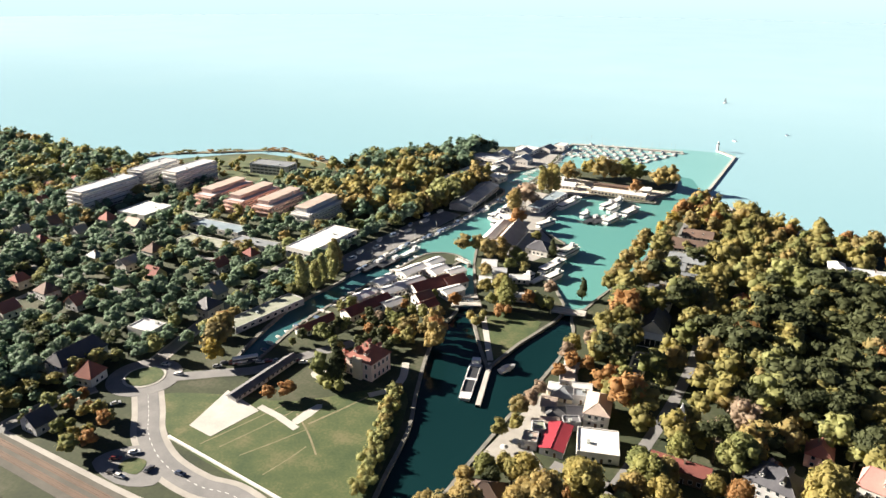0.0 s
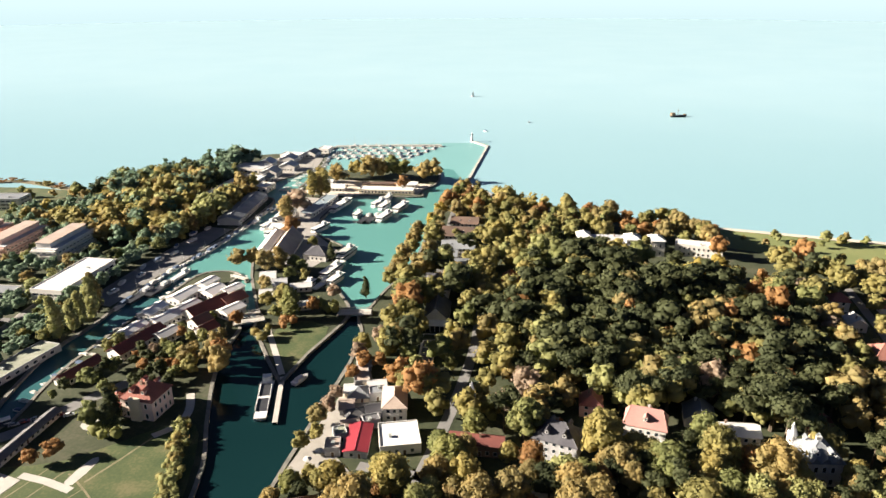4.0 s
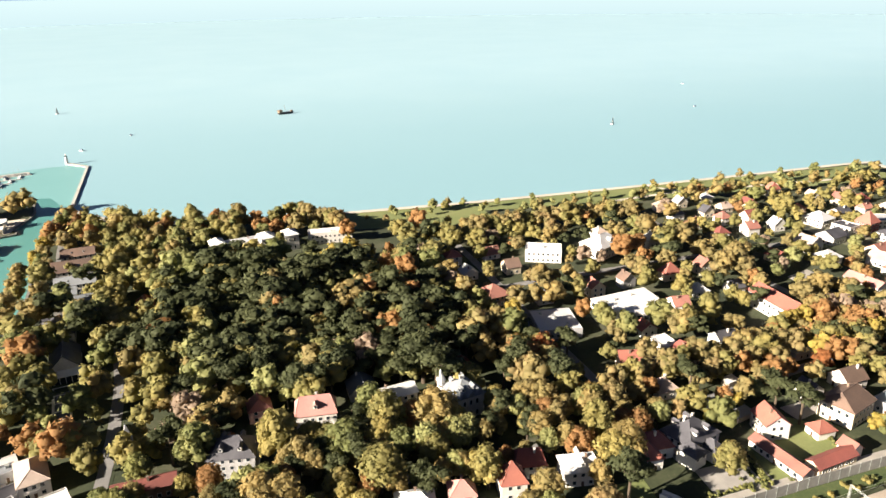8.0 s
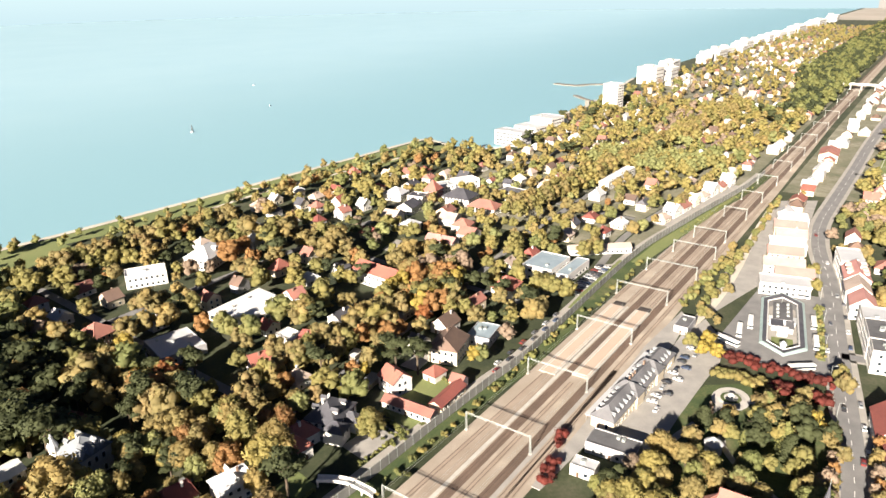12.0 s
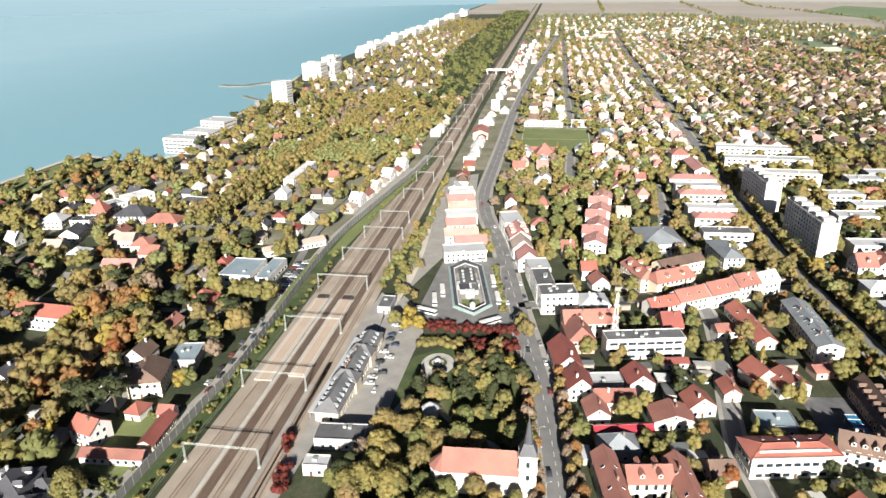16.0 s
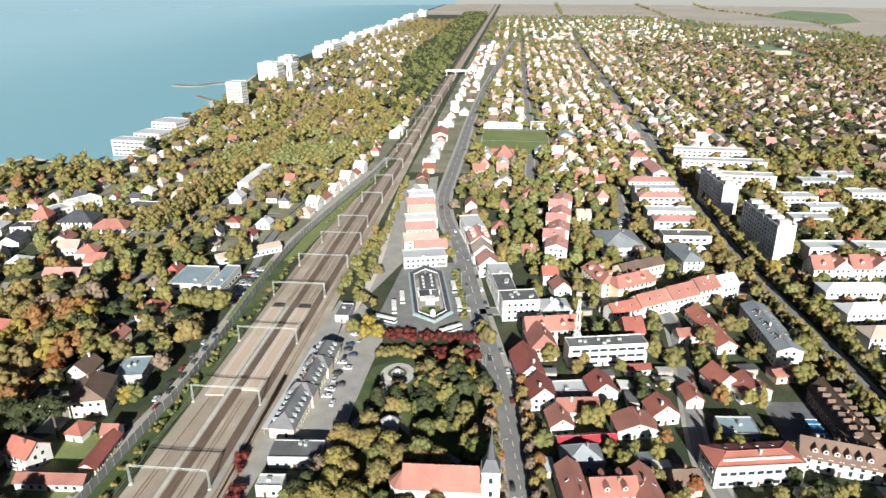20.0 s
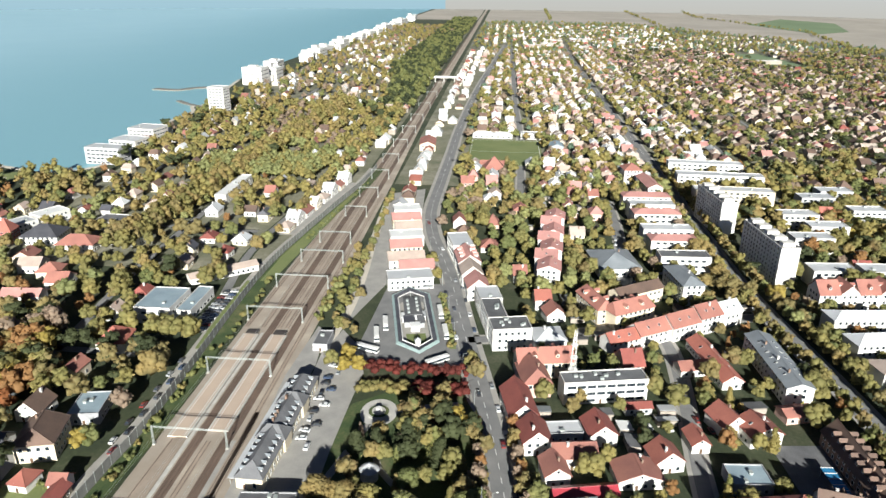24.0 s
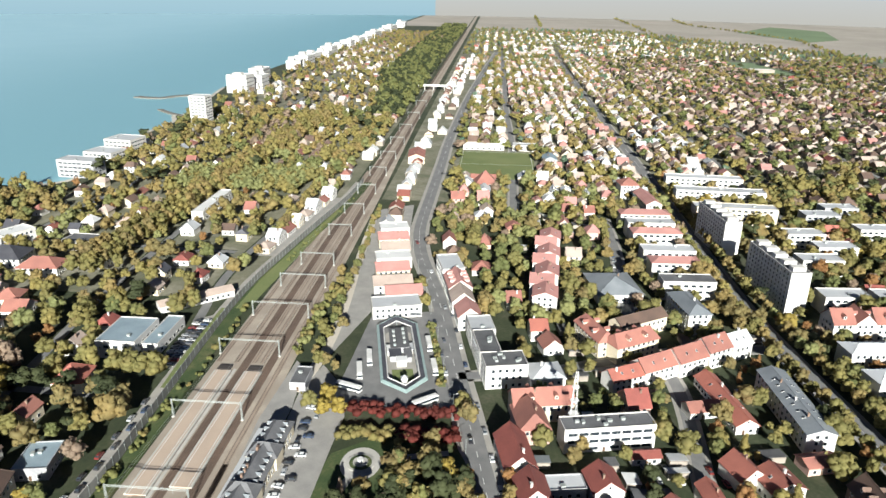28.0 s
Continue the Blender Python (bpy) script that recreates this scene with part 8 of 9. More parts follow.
def suburb(name, x0, x1, y0, y1, gx, gy, keep, shares, label, faces=("dull", "cream", "white")):
    """Far houses joined into one object: walls, gabled or hipped roofs, chimneys."""
    g = random.Random(int(x0 + y0 * 3))
    me = Mesh()
    walls = [WALLS[k] for k in faces]
    roofs = [ROOFS[k] for k in shares]
    for y in np.arange(y0, y1, gy):
        for x in np.arange(x0, x1, gx):
            px, py = x + g.uniform(-4, 4), y + g.uniform(-3, 3)
            if g.random() > keep or is_taken(px, py, 5) or not (inside(px, py, EAST) or inside(px, py, WEST)):
                continue
            lx, ly, h = g.uniform(9, 15), g.uniform(8, 11), g.uniform(3.4, 6.5)
            block(px, py, lx, ly, 0, 1.0)
            w = g.randrange(3)
            me.box(px - lx / 2, px + lx / 2, py - ly / 2, py + ly / 2, -0.2, h, w)
            r = roof_mesh(lx, ly, h, "hip" if g.random() < 0.4 else "gable", ly * g.uniform(0.3, 0.45), 0.5)
            k = 3 + g.randrange(len(roofs))
            turn = g.random() < 0.5
            if turn:
                s = lx / ly
                r.v = [(-q * s + px, p / s + py, z) for p, q, z in r.v]
            else:
                r.v = [(p + px, q + py, z) for p, q, z in r.v]
            me.add(r.v, r.f[:10], k)
            rise = r.v[4][2] - h
            if turn:
                me.add([(px - lx / 2, py - ly / 2, h), (px + lx / 2, py - ly / 2, h), (px, py - ly / 2, h + rise * 0.9), (px - lx / 2, py + ly / 2, h), (px + lx / 2, py + ly / 2, h), (px, py + ly / 2, h + rise * 0.9)], [(0, 1, 2), (5, 4, 3)], w)
            else:
                me.add([(px - lx / 2, py - ly / 2, h), (px - lx / 2, py + ly / 2, h), (px - lx / 2, py, h + rise * 0.9), (px + lx / 2, py - ly / 2, h), (px + lx / 2, py + ly / 2, h), (px + lx / 2, py, h + rise * 0.9)], [(0, 1, 2), (5, 4, 3)], w)
            me.box(px + 1, px + 1.6, py + 0.4, py + 1.0, h + 1, h + rise + 0.8, 0)
    ob = me.obj(name, walls + roofs)
    tagged(ob, label, "houses", kind="stuff")


# walls and roofs of these rows are paled to paint in haze
suburb("far_houses", 330, 1500, -320, -62, 17, 17, 0.85, ("buff", "brown", "buff", "pale", "rose", "buff", "pale"), "far detached houses with roofs paled for haze between gardens", ("white", "cream", "dull"))
suburb("far_houses", 262, 1500, -48, -17, 18, 16, 0.68, ("pale", "red", "pale", "brown", "white"), "far pale houses and sheds between street and tracks")
suburb("far_houses", 420, 1560, -640, -262, 19, 17, 0.85, ("buff", "brown", "buff", "brown", "brown", "rose"), "far detached houses with red and brown roofs between gardens", ("dull", "dull", "cream"))
suburb("far_houses", 150, 1560, -960, -420, 21, 19, 0.8, ("brown", "buff", "brown", "brown", "slate", "maroon"), "far detached houses with red and brown roofs between gardens", ("dull", "dull", "brown"))
suburb("far_houses", 1560, 2500, -620, -40, 30, 27, 0.6, ("pale", "brown", "white", "red"), "far pale sheds and houses at the edge of town")
suburb("far_houses", 1560, 2080, -900, -640, 30, 27, 0.5, ("brown", "buff", "brown", "pale"), "far houses between gardens at the edge of town", ("dull", "dull", "cream"))
suburb("far_houses", 420, 1900, 20, 280, 23, 24, 0.4, ("pale", "buff", "brown", "orange", "white"), "far holiday houses among trees near the lake")
suburb("far_houses", -1150, -760, 0, 300, 30, 28, 0.55, ("brown", "slate", "maroon", "red"), "far houses hidden in gardens on the west bank")
for i, (x, y, lx, ly) in enumerate(((1690, -230, 30, 60), (1740, -390, 30, 70), (1300, -600, 24, 40), (1350, -670, 20, 50), (1620, -300, 24, 40), (1850, -330, 30, 60), (1420, -560, 20, 40), (1560, -420, 24, 50), (1640, -180, 20, 40), (1800, -240, 24, 50), (1920, -450, 30, 50), (2050, -260, 24, 60), (1980, -160, 24, 44), (2200, -380, 30, 70))):
    house(x, y, lx, ly, 6.5, "dull", "pale" if i % 3 else "white", "flat", sides="", name="warehouse", label="far pale flat-roofed warehouse", category="building", group="far warehouses")

# ---- cars ----
for i in range(14):
    car(-30 + i * 4.4 + rng.uniform(-1, 1), -33.5 - (3.5 if i % 3 == 0 else 0), rng.uniform(80, 100) if i % 4 else 0, 0.17)
for x, y, r in ((-74, -111, 8), (-22, -110.5, 8), (12, -100, 188), (45, -97, 10), (92, -84, 10), (130, -82, 190), (180, -70, 15), (230, -56, 200), (-110, -118, 4), (30, -243, 0), (80, -249, 180), (140, -245, 0), (220, -250, 180), (300, -247, 0)):
    car(x, y, r)
for i in range(24):
    car(56 + i // 2 * 4.1 + rng.uniform(-0.5, 0.5), 39.8 + (i % 2) * 4.4, 88, 0.1)
for i in range(10):
    car(-512 + i * 3.6 + rng.uniform(-1, 1), 92 + i * 2.2 + rng.uniform(-1, 1), 35, 0.14)
for x, y, r in ((-526, 44, 60), (-534, 77, 20), (-522, 74, 200), (-466, 26, 5), (-494, 20, 30), (-491, 26, 40), (-478, 22, 100), (-484, 14, 10), (-488, 14, 12), (-512, 88, 40), (-549, 22, 95), (-577, 150, 95)):
    car(x, y, r, 0.14)
bus(-504, 98, 48, 0.14)
for i in range(12):
    car(-40 + i * 6, 36.8 if i % 2 else 34.0, 0, 0.12)
for i in range(12):
    car(-5 + (i % 2) * 7, -160 - i * 4, 12, 0.0)
for i in range(14):
    car(120 + i * 9, -184 - (i % 3), 3, 0.14)
for i in range(8):
    car(96 + i * 5, -243, 0, 0.14)

# ---- sheds and walls in the town's back yards, lamps along the main street ----
SHED_WALL = Mesh().box(-0.5, 0.5, -0.5, 0.5, -0.1, 2.6).data("wall", WALLS["dull"])
SHED_ROOFS = [Mesh().add([(-0.55, -0.55, 2.5), (0.55, -0.55, 2.5), (0.55, 0.55, 3.1), (-0.55, 0.55, 3.1), (-0.55, -0.55, 2.6), (0.55, -0.55, 2.6), (0.55, 0.55, 3.2), (-0.55, 0.55, 3.2)],
                         [(3, 2, 1, 0), (4, 5, 6, 7), (0, 1, 5, 4), (1, 2, 6, 5), (2, 3, 7, 6), (3, 0, 4, 7)]).data("roof", ROOFS[k]) for k in ("bitumen", "pale", "brown", "grey", "white")]
g_shed = random.Random(21)


def sheds(x0, x1, y0, y1, n):
    k = 0
    for _ in range(n * 12):
        x, y = g_shed.uniform(x0, x1), g_shed.uniform(y0, y1)
        if k >= n or is_taken(x, y, 2):
            continue
        k += 1
        w, d = g_shed.uniform(4, 9), g_shed.uniform(3, 5.5)
        s = thing("shed", x, y, 0, 8 + 90 * g_shed.randint(0, 1) + g_shed.uniform(-4, 4), "small flat-roofed back-yard shed", "shed", "back-yard sheds")
        s.scale = (w, d, 1)
        part("wall", SHED_WALL, s)
        part("roof", g_shed.choice(SHED_ROOFS), s)
        block(x, y, w, d, 8, 0.5)


sheds(-110, 110, -240, -122, 34)
sheds(110, 330, -230, -70, 18)
sheds(-120, -40, 44, 110, 8)
LAMP = (Mesh().tube((0, 0, 0), (0, 0, 8), 0.09, 0.06, 6).tube((0, 0, 8), (1.4, 0, 8.3), 0.05, 0.05, 5).data("pole", MATS["steel"]), Mesh().box(1.2, 1.9, -0.15, 0.15, 8.2, 8.35).data("lamp_head", MATS["trim"]))
for i, (x, y) in enumerate(((-88, -110), (-58, -107), (-28, -103.5), (2, -98.5), (32, -92), (62, -86), (92, -81), (122, -75), (150, -70), (180, -62), (215, -55))):
    lp = thing("street_lamp", x, y, 0.1, -80, "slim grey street lamp beside the main street", "lamp", "street lamps")
    part("pole", LAMP[0], lp)
    part("lamp_head", LAMP[1], lp)
for i in range(26):
    x = -92 + i * 8.5
    yy = float(np.interp(x, (-88, -58, -20, 19, 69, 144, 199), (-115, -112, -107, -100, -90.5, -77, -63)))
    if i % 5 != 2:
        car(x, yy + (-5.2 if i % 2 else 5.0), 10, 0.14)

# ---- gardens beside the railway ----
sheet("garden_lawn", [(-104, 36), (-66, 35), (-54, 58), (-68, 74), (-92, 58)], 0.08, MATS["green"], 0.1, "green garden lawn between white houses")
sheet("garden_lawn", [(-160, 48), (-142, 46), (-140, 58), (-158, 60)], 0.08, MATS["green"], 0.1, "green garden lawn between white houses")
sheet("garden_lawn", [(-200, 50), (-176, 48), (-174, 62), (-196, 64)], 0.08, MATS["lawn"], 0.1, "leaf-strewn garden lawn")
sheet("patio", [(-122, 42), (-104, 40), (-102, 54), (-120, 55)], 0.09, MATS["plaza"], 0.1, "grey paved yard in front of the villa")
for row in range(3):
    strip("garden_path", [(-107 + 4.5 * row, 37 + row * 0.4), (-105 + 4.5 * row, 51)], 0.9, 0.13, MATS["paving"], label="narrow pale path between garden beds")
    for k in range(5):
        all_hedges.append((-109 + 4.5 * row + 0.5 * k, 38 + 3.1 * k))
sheet("patio", [(-60, 64), (-44, 66), (-46, 74), (-60, 74)], 0.09, MATS["paving"], 0.1, "grey paved yard beside the villa")
strip("garden_path", [(-84, 36), (-82, 58), (-74, 58)], 1.4, 0.12, MATS["paving"], label="narrow paved garden path")
for xa, ya, xb, yb in ((-104, 37, -92, 58), (-66, 36, -56, 56), (-92, 37, -90, 34), (-125, 42, -104, 40), (-160, 47, -142, 45)):
    for k in range(int(math.dist((xa, ya), (xb, yb)) / 2.2)):
        f = k * 2.2 / math.dist((xa, ya), (xb, yb))
        all_hedges.append((xa + (xb - xa) * f, ya + (yb - ya) * f))

# ==== trees ====
# dark shares: true pines, plus extra ones painting in shaded gaps between crowns
AUTUMN = dict(gold=4.5, olive=6, yellow=0.25, rust=1.1, green=2.5, bare=0.7, fresh=0.5, orange=0.06, dark=2.6)
BELT = dict(olive=6, gold=4, fresh=1.5, green=1, rust=0.8, bare=0.5)
WARM = dict(gold=7, olive=5, rust=2.4, green=1, yellow=0.3, bare=0.5, orange=0.08, dark=3.2)
EVERGREEN = dict(dark=8, green=1.4, olive=0.9)
WEST_HAZE = dict(leafy=10, green=1.5, olive=0.6, dark=0.5, gold=0.4, fresh=1)
TOWN = dict(olive=6, gold=4, green=1.4, fresh=1.2, yellow=0.25, rust=0.8, bare=0.9, dark=0.7)
LINE = dict(gold=5, olive=3)

# named trees
for x, y, h, s, tn, w in ((-522, 98, 15, "broad", "gold", 1.3), (-527, 106, 16, "broad", "gold", 1.2), (-516, 90, 12, "broad", "yellow", 1.1), (-532, 112, 13, "broad", "rust", 1.0), (-544, 80, 11, "broad", "fresh", 1.0),
                          (-466, 84, 8, "broad", "rust", 1.4), (-472, 79, 7, "broad", "rust", 1.2), (-455, 104, 13, "cone", "dark", 1.5), (-459, 110, 15, "cone", "dark", 1.4), (-452, 99, 9, "shrub", "green", 0.9), (-462, 102, 14, "broad", "green", 0.9),
                          (-529, 170, 22, "poplar", "fresh", 1.15), (-528, 180, 17, "poplar", "fresh", 1.25), (-529, 188, 18, "poplar", "fresh", 1.2), (-528, 196, 22, "poplar", "fresh", 1.1), (-531, 204, 21, "poplar", "gold", 1.1),
                          (-430, 150, 16, "broad", "gold", 1.0), (-434, 158, 15, "broad", "rust", 1.0), (-440, 165, 14, "broad", "gold", 1.0), (-444, 148, 11, "broad", "olive", 1.0), (-450, 156, 12, "broad", "gold", 1.0),
                          (-427, 192, 7, "shrub", "olive", 1.0), (-420, 203, 7, "shrub", "rust", 1.0), (-412, 222, 10, "broad", "rust", 1.0), (-404, 226, 9, "shrub", "green", 0.9), (-421, 213, 17, "poplar", "green", 1.9), (-428, 222, 15, "poplar", "olive", 1.8), (-430, 212, 8, "broad", "green", 1.2), (-440, 226, 9, "broad", "olive", 1.3), (-450, 246, 10, "broad", "gold", 1.2),
                          (-406, 243, 9, "broad", "bare", 1.2), (-389, 248, 12, "cone", "dark", 1.1), (-460, 270, 16, "broad", "gold", 1.1), (-454, 280, 14, "poplar", "gold", 2.0), (-481, 276, 13, "broad", "gold", 1.4), (-474, 282, 12, "broad", "gold", 1.2),
                          (-490, 378, 14, "poplar", "gold", 2.2), (-488, 396, 14, "broad", "bare", 1.5), (-494, 404, 12, "broad", "bare", 1.3), (-492, 442, 17, "poplar", "olive", 1.4), (-482, 449, 15, "poplar", "olive", 1.5), (-486, 446, 13, "poplar", "gold", 1.5),
                          (-482, 480, 13, "broad", "gold", 1.3), (-473, 508, 13, "broad", "olive", 1.4), (-454, 498, 17, "broad", "gold", 1.3), (-446, 506, 15, "broad", "gold", 1.2), (-438, 516, 15, "broad", "green", 1.5), (-426, 514, 13, "broad", "green", 1.4), (-419, 477, 9, "broad", "rust", 1.4),
                          (-407, 504, 13, "broad", "gold", 1.3), (-400, 509, 16, "broad", "gold", 1.2), (-404, 516, 12, "broad", "olive", 1.3), (-490, 500, 12, "broad", "gold", 1.2), (-500, 488, 11, "broad", "olive", 1.2), (-464, 520, 13, "broad", "olive", 1.3),
                          (-471, 342, 12, "broad", "rust", 1.2), (-428, 302, 11, "cone", "dark", 1.3), (-446, 282, 9, "broad", "green", 1.4), (-438, 276, 9, "broad", "green", 1.3), (-448, 322, 8, "broad", "olive", 1.3), (-432, 264, 8, "broad", "olive", 1.2), (-442, 264, 9, "broad", "green", 1.3)):
    tree(x, y, h * (1.4 if y > 330 else 1.15), s, tn, w)
for x, y, h, tn in ((-374, 70, 11, "gold"), (-378, 52, 12, "gold"), (-370, 80, 12, "green"), (-366, 76, 10, "dark"), (-376, 104, 10, "olive"), (-372, 112, 9, "olive"), (-375, 122, 11, "gold"), (-373, 130, 10, "bare"), (-374, 140, 9, "bare"), (-372, 158, 9, "rust"), (-369, 168, 11, "rust"), (-374, 176, 11, "bare"),
                    (-374, 184, 12, "olive"), (-368, 192, 12, "bare"), (-364, 202, 12, "olive"), (-360, 180, 12, "olive"), (-362, 170, 10, "rust"), (-354, 188, 11, "green"), (-350, 178, 12, "green"), (-345, 170, 10, "fresh"), (-366, 214, 10, "bare")):
    tree(x + 2, y, h, "broad", tn, 1.15)
for i in range(11):
    tree(-378 + rng.uniform(-2, 2), 262 + i * 9, rng.uniform(12, 16), "broad", "gold" if i % 3 else "olive", 1.1)
for i in range(9):
    tree(-372 + rng.uniform(-3, 3), 372 + i * 9, rng.uniform(12, 15), "broad", "gold" if i % 3 else "yellow", 1.1)
# hedge between lawn and canal towpath
for i in range(34):
    f = i / 33
    tree(-429 + 26 * f + rng.uniform(-1, 1), 113 - 62 * f, rng.uniform(4.5, 6.2), "shrub", "fresh" if i % 3 else "olive", 0.95)
# tall avenue trees in the lakeside quarter
for x0, y0, x1, y1, n, tn in ((-150, 130, -128, 190, 9, "yellow"), (-156, 126, -136, 186, 8, "gold"), (-116, 110, -30, 112, 11, "gold"), (-20, 118, 30, 122, 6, "yellow"), (-95, 318, 30, 306, 16, "gold"), (-90, 326, 36, 314, 15, "gold"), (-14, 96, 28, 100, 7, "yellow"), (-40, 104, 10, 106, 7, "gold")):
    for i in range(n):
        f = i / (n - 1)
        tree(x0 + (x1 - x0) * f + rng.uniform(-2, 2), y0 + (y1 - y0) * f + rng.uniform(-2, 2), rng.uniform(13, 18), "broad", tn if rng.random() < 0.75 else "olive", 1.05)
for y0, n, k in ((82, 36, 0), (99, 37, 1), (107, 35, 2)):
    for i in range(n):
        x = -352 + i * 8.4 + rng.uniform(-1.5, 1.5)
        if not is_taken(x, y0, 0) or k == 0 and not is_taken(x, y0 + 2, 0):
            tree(x, y0 + rng.uniform(-1.5, 1.5), rng.uniform(11, 16), "broad", ("gold", "olive", "rust", "gold", "fresh", "gold")[(i * 7 + k * 3) % 6], 1.0)
tree(-276, 131, 9, "broad", "orange", 1.0)
tree(-258, 128, 9, "broad", "orange", 1.0)
tree(-166, 112, 8, "broad", "orange", 1.0)
tree(-96, 74, 9, "broad", "yellow", 1.2)
tree(-40, 46, 10, "broad", "yellow", 1.2)
tree(-78, 80, 9, "broad", "yellow", 1.0)
tree(-104, -196, 10, "broad", "orange", 1.0)
tree(-72, -172, 9, "broad", "orange", 1.0)
for x, y, h in ((-27, -75, 13), (-31, -56, 10), (-31, -64, 11), (-22, -80, 12), (-36, -88, 12)):
    tree(x, y, h, "cone", "dark", 2.0)
for x, y, h in ((-14, -84, 10), (-20, -98, 9), (-28, -104, 9), (31, -40, 11), (23, -46, 10)):
    tree(x, y, h, "broad", "yellow" if x > 0 else "gold", 1.2)
tree(118, -258, 13, "broad", "yellow", 1.2)
tree(126, -248, 11, "broad", "gold", 1.1)

block(-5, -60, 24, 20, 0, 1)
for i in range(14):
    tree(-340 + rng.uniform(-24, 22), 240 + i * 11, rng.uniform(8, 12), "broad", "gold" if i % 2 else "olive", 1.1)
for i in range(13):
    x = -112 + i * 8.2
    yy = float(np.interp(x, (-150, -88, -58, -20), (-119, -115, -112, -107)))
    for o in (-7.4, 7.2):
        tree(x + rng.uniform(-0.8, 0.8), yy + o, rng.uniform(6.5, 9), "broad", ("rust", "bare", "gold")[i % 3], 1.0)
block(-215, 328, 130, 36, -6, 0)
block(-252, 130, 32, 24, 0, 0)
block(-192, 124, 26, 22, 0, 0)
for x, y in ((-180, 413), (-160, 409), (-140, 406), (-120, 403), (-100, 400), (-80, 398), (-60, 396)):
    block(x, y - 4, 24, 22, 6, 0)
block(-50, 362, 250, 62, -7, 0)
for x, y in all_hedges:
    tree(x, y, rng.uniform(1.6, 2.3), "shrub", "green", 0.9)
for i in range(30):
    x = 62 + i * 8.2
    tree(x + rng.uniform(-2, 2), -27 + (x - 60) * 0.03 + rng.uniform(-1.5, 1.5), rng.uniform(5, 9), "broad", ("olive", "gold", "green")[i % 3], 1.1)
pines = [(-309, 252), (-277, 290), (-205, 280), (-150, 238), (-158, 200), (-172, 148), (-196, 138), (-226, 146), (-256, 152), (-304, 198)]
scatter(pines, 10.5, EVERGREEN, (14, 20), wide=(1.0, 1.35), clear=1)
scatter([(58, 172), (62, 122), (-22, 68), (-50, 70), (-50, 96), (-28, 112)], 11, dict(gold=6, yellow=0.8, rust=2.6, orange=0.3, olive=1.5, dark=2), (12, 18), wide=(1.0, 1.3), clear=1)
scatter([(-366, 40), (-130, 36), (-130, 330), (-366, 330)], 12, AUTUMN, (13, 23), wide=(0.95, 1.3), clear=1)
scatter([(-130, 36), (60, 38), (60, 330), (-130, 330)], 11.8, WARM, (10, 19), keep=0.82, wide=(0.95, 1.3), clear=1)
scatter([(-372, 330), (60, 330), (60, 372), (-60, 386), (-130, 396), (-300, 430), (-340, 455), (-372, 480)], 12, dict(gold=3, olive=5, rust=2, green=2), (14, 20), wide=(0.9, 1.25), clear=1)
scatter([(60, 38), (330, 30), (330, 320), (60, 345)], 11.5, BELT, (8, 14), keep=0.8, wide=(0.9, 1.25), clear=1)
scatter([(330, 20), (700, 16), (700, 290), (345, 255)], 11.6, dict(gold=3.5, olive=6, fresh=1, green=1, bare=0.6, dark=0.8), (9, 15), keep=0.9, wide=(0.95, 1.3), clear=1)
scatter([(700, 60), (2400, 60), (2400, 290), (700, 290)], 18, dict(olive=5, green=1, gold=4, bare=1), (9, 15), keep=0.75)
for k in range(22):
    for x in np.arange(700 + k * 100, 800 + k * 100, 11.5):
        for y in np.arange(20, 18 + min(92, 34 + k * 14), 10.5):
            tree(x + rng.uniform(-5, 5), y + rng.uniform(-6, 6), rng.uniform(10, 16), "broad", ("green", "dark", "green", "dark")[int(rng.integers(4))], 1.1)
# tall avenue through the lakeside suburb, and the plantation of even rows across it
for k in range(86):
    x = 150 + k * 6.5
    for o in (-5.5, 5.5):
        tree(x + rng.uniform(-1, 1), 135 - (x - 150) * 0.055 + o + rng.uniform(-1, 1), rng.uniform(14, 18), "broad", "olive" if rng.random() < 0.55 else "gold", 1.0)
for x in np.arange(334, 392, 8.0):
    for y in np.arange(58, 168, 7.0):
        tree(x + rng.uniform(-1, 1), y + rng.uniform(-1, 1), rng.uniform(11.5, 13.5), "broad", "fresh" if rng.random() < 0.75 else "olive", 1.05)
for i in range(68):
    tree(235 + i * 6 + rng.uniform(-1, 1), 40 + rng.uniform(-1, 1), rng.uniform(9, 13), "broad", "olive" if rng.random() < 0.7 else "gold", 1.0)
# town gardens and avenues
scatter([(-120, -340), (110, -340), (110, -118), (-120, -118)], 9, dict(olive=6, green=2, gold=3, dark=2.5, rust=1), (6, 12), dict(broad=6, cone=0.6), keep=0.9, wide=(0.9, 1.3), clear=0.5)
scatter([(110, -240), (420, -240), (420, -66), (110, -66)], 9.5, dict(olive=6, gold=4, fresh=3, bare=1.5, green=1), (8, 14), keep=0.9, wide=(0.9, 1.3), clear=0.5)
scatter([(60, -430), (430, -430), (430, -256), (60, -256)], 10.5, TOWN, (8, 14), keep=0.9, wide=(0.95, 1.3), clear=1)
for i in range(64):
    x = -110 + i * 8
    for o in (-7.5, 7.5):
        tree(x + rng.uniform(-1, 1), float(np.interp(x, (-120, -31, 32, 90, 157), (-266, -261, -257, -251, -247))) + o, rng.uniform(8, 11), "broad", pick_tone(dict(gold=3, olive=4, fresh=1)), 1.0)
scatter([(420, -330), (1560, -330), (1560, -60), (420, -60)], 12.5, dict(olive=6, green=2.5, gold=2.5, leafy=1, bare=1.5), (8, 12), keep=0.9, clear=0, wide=(1.0, 1.4))
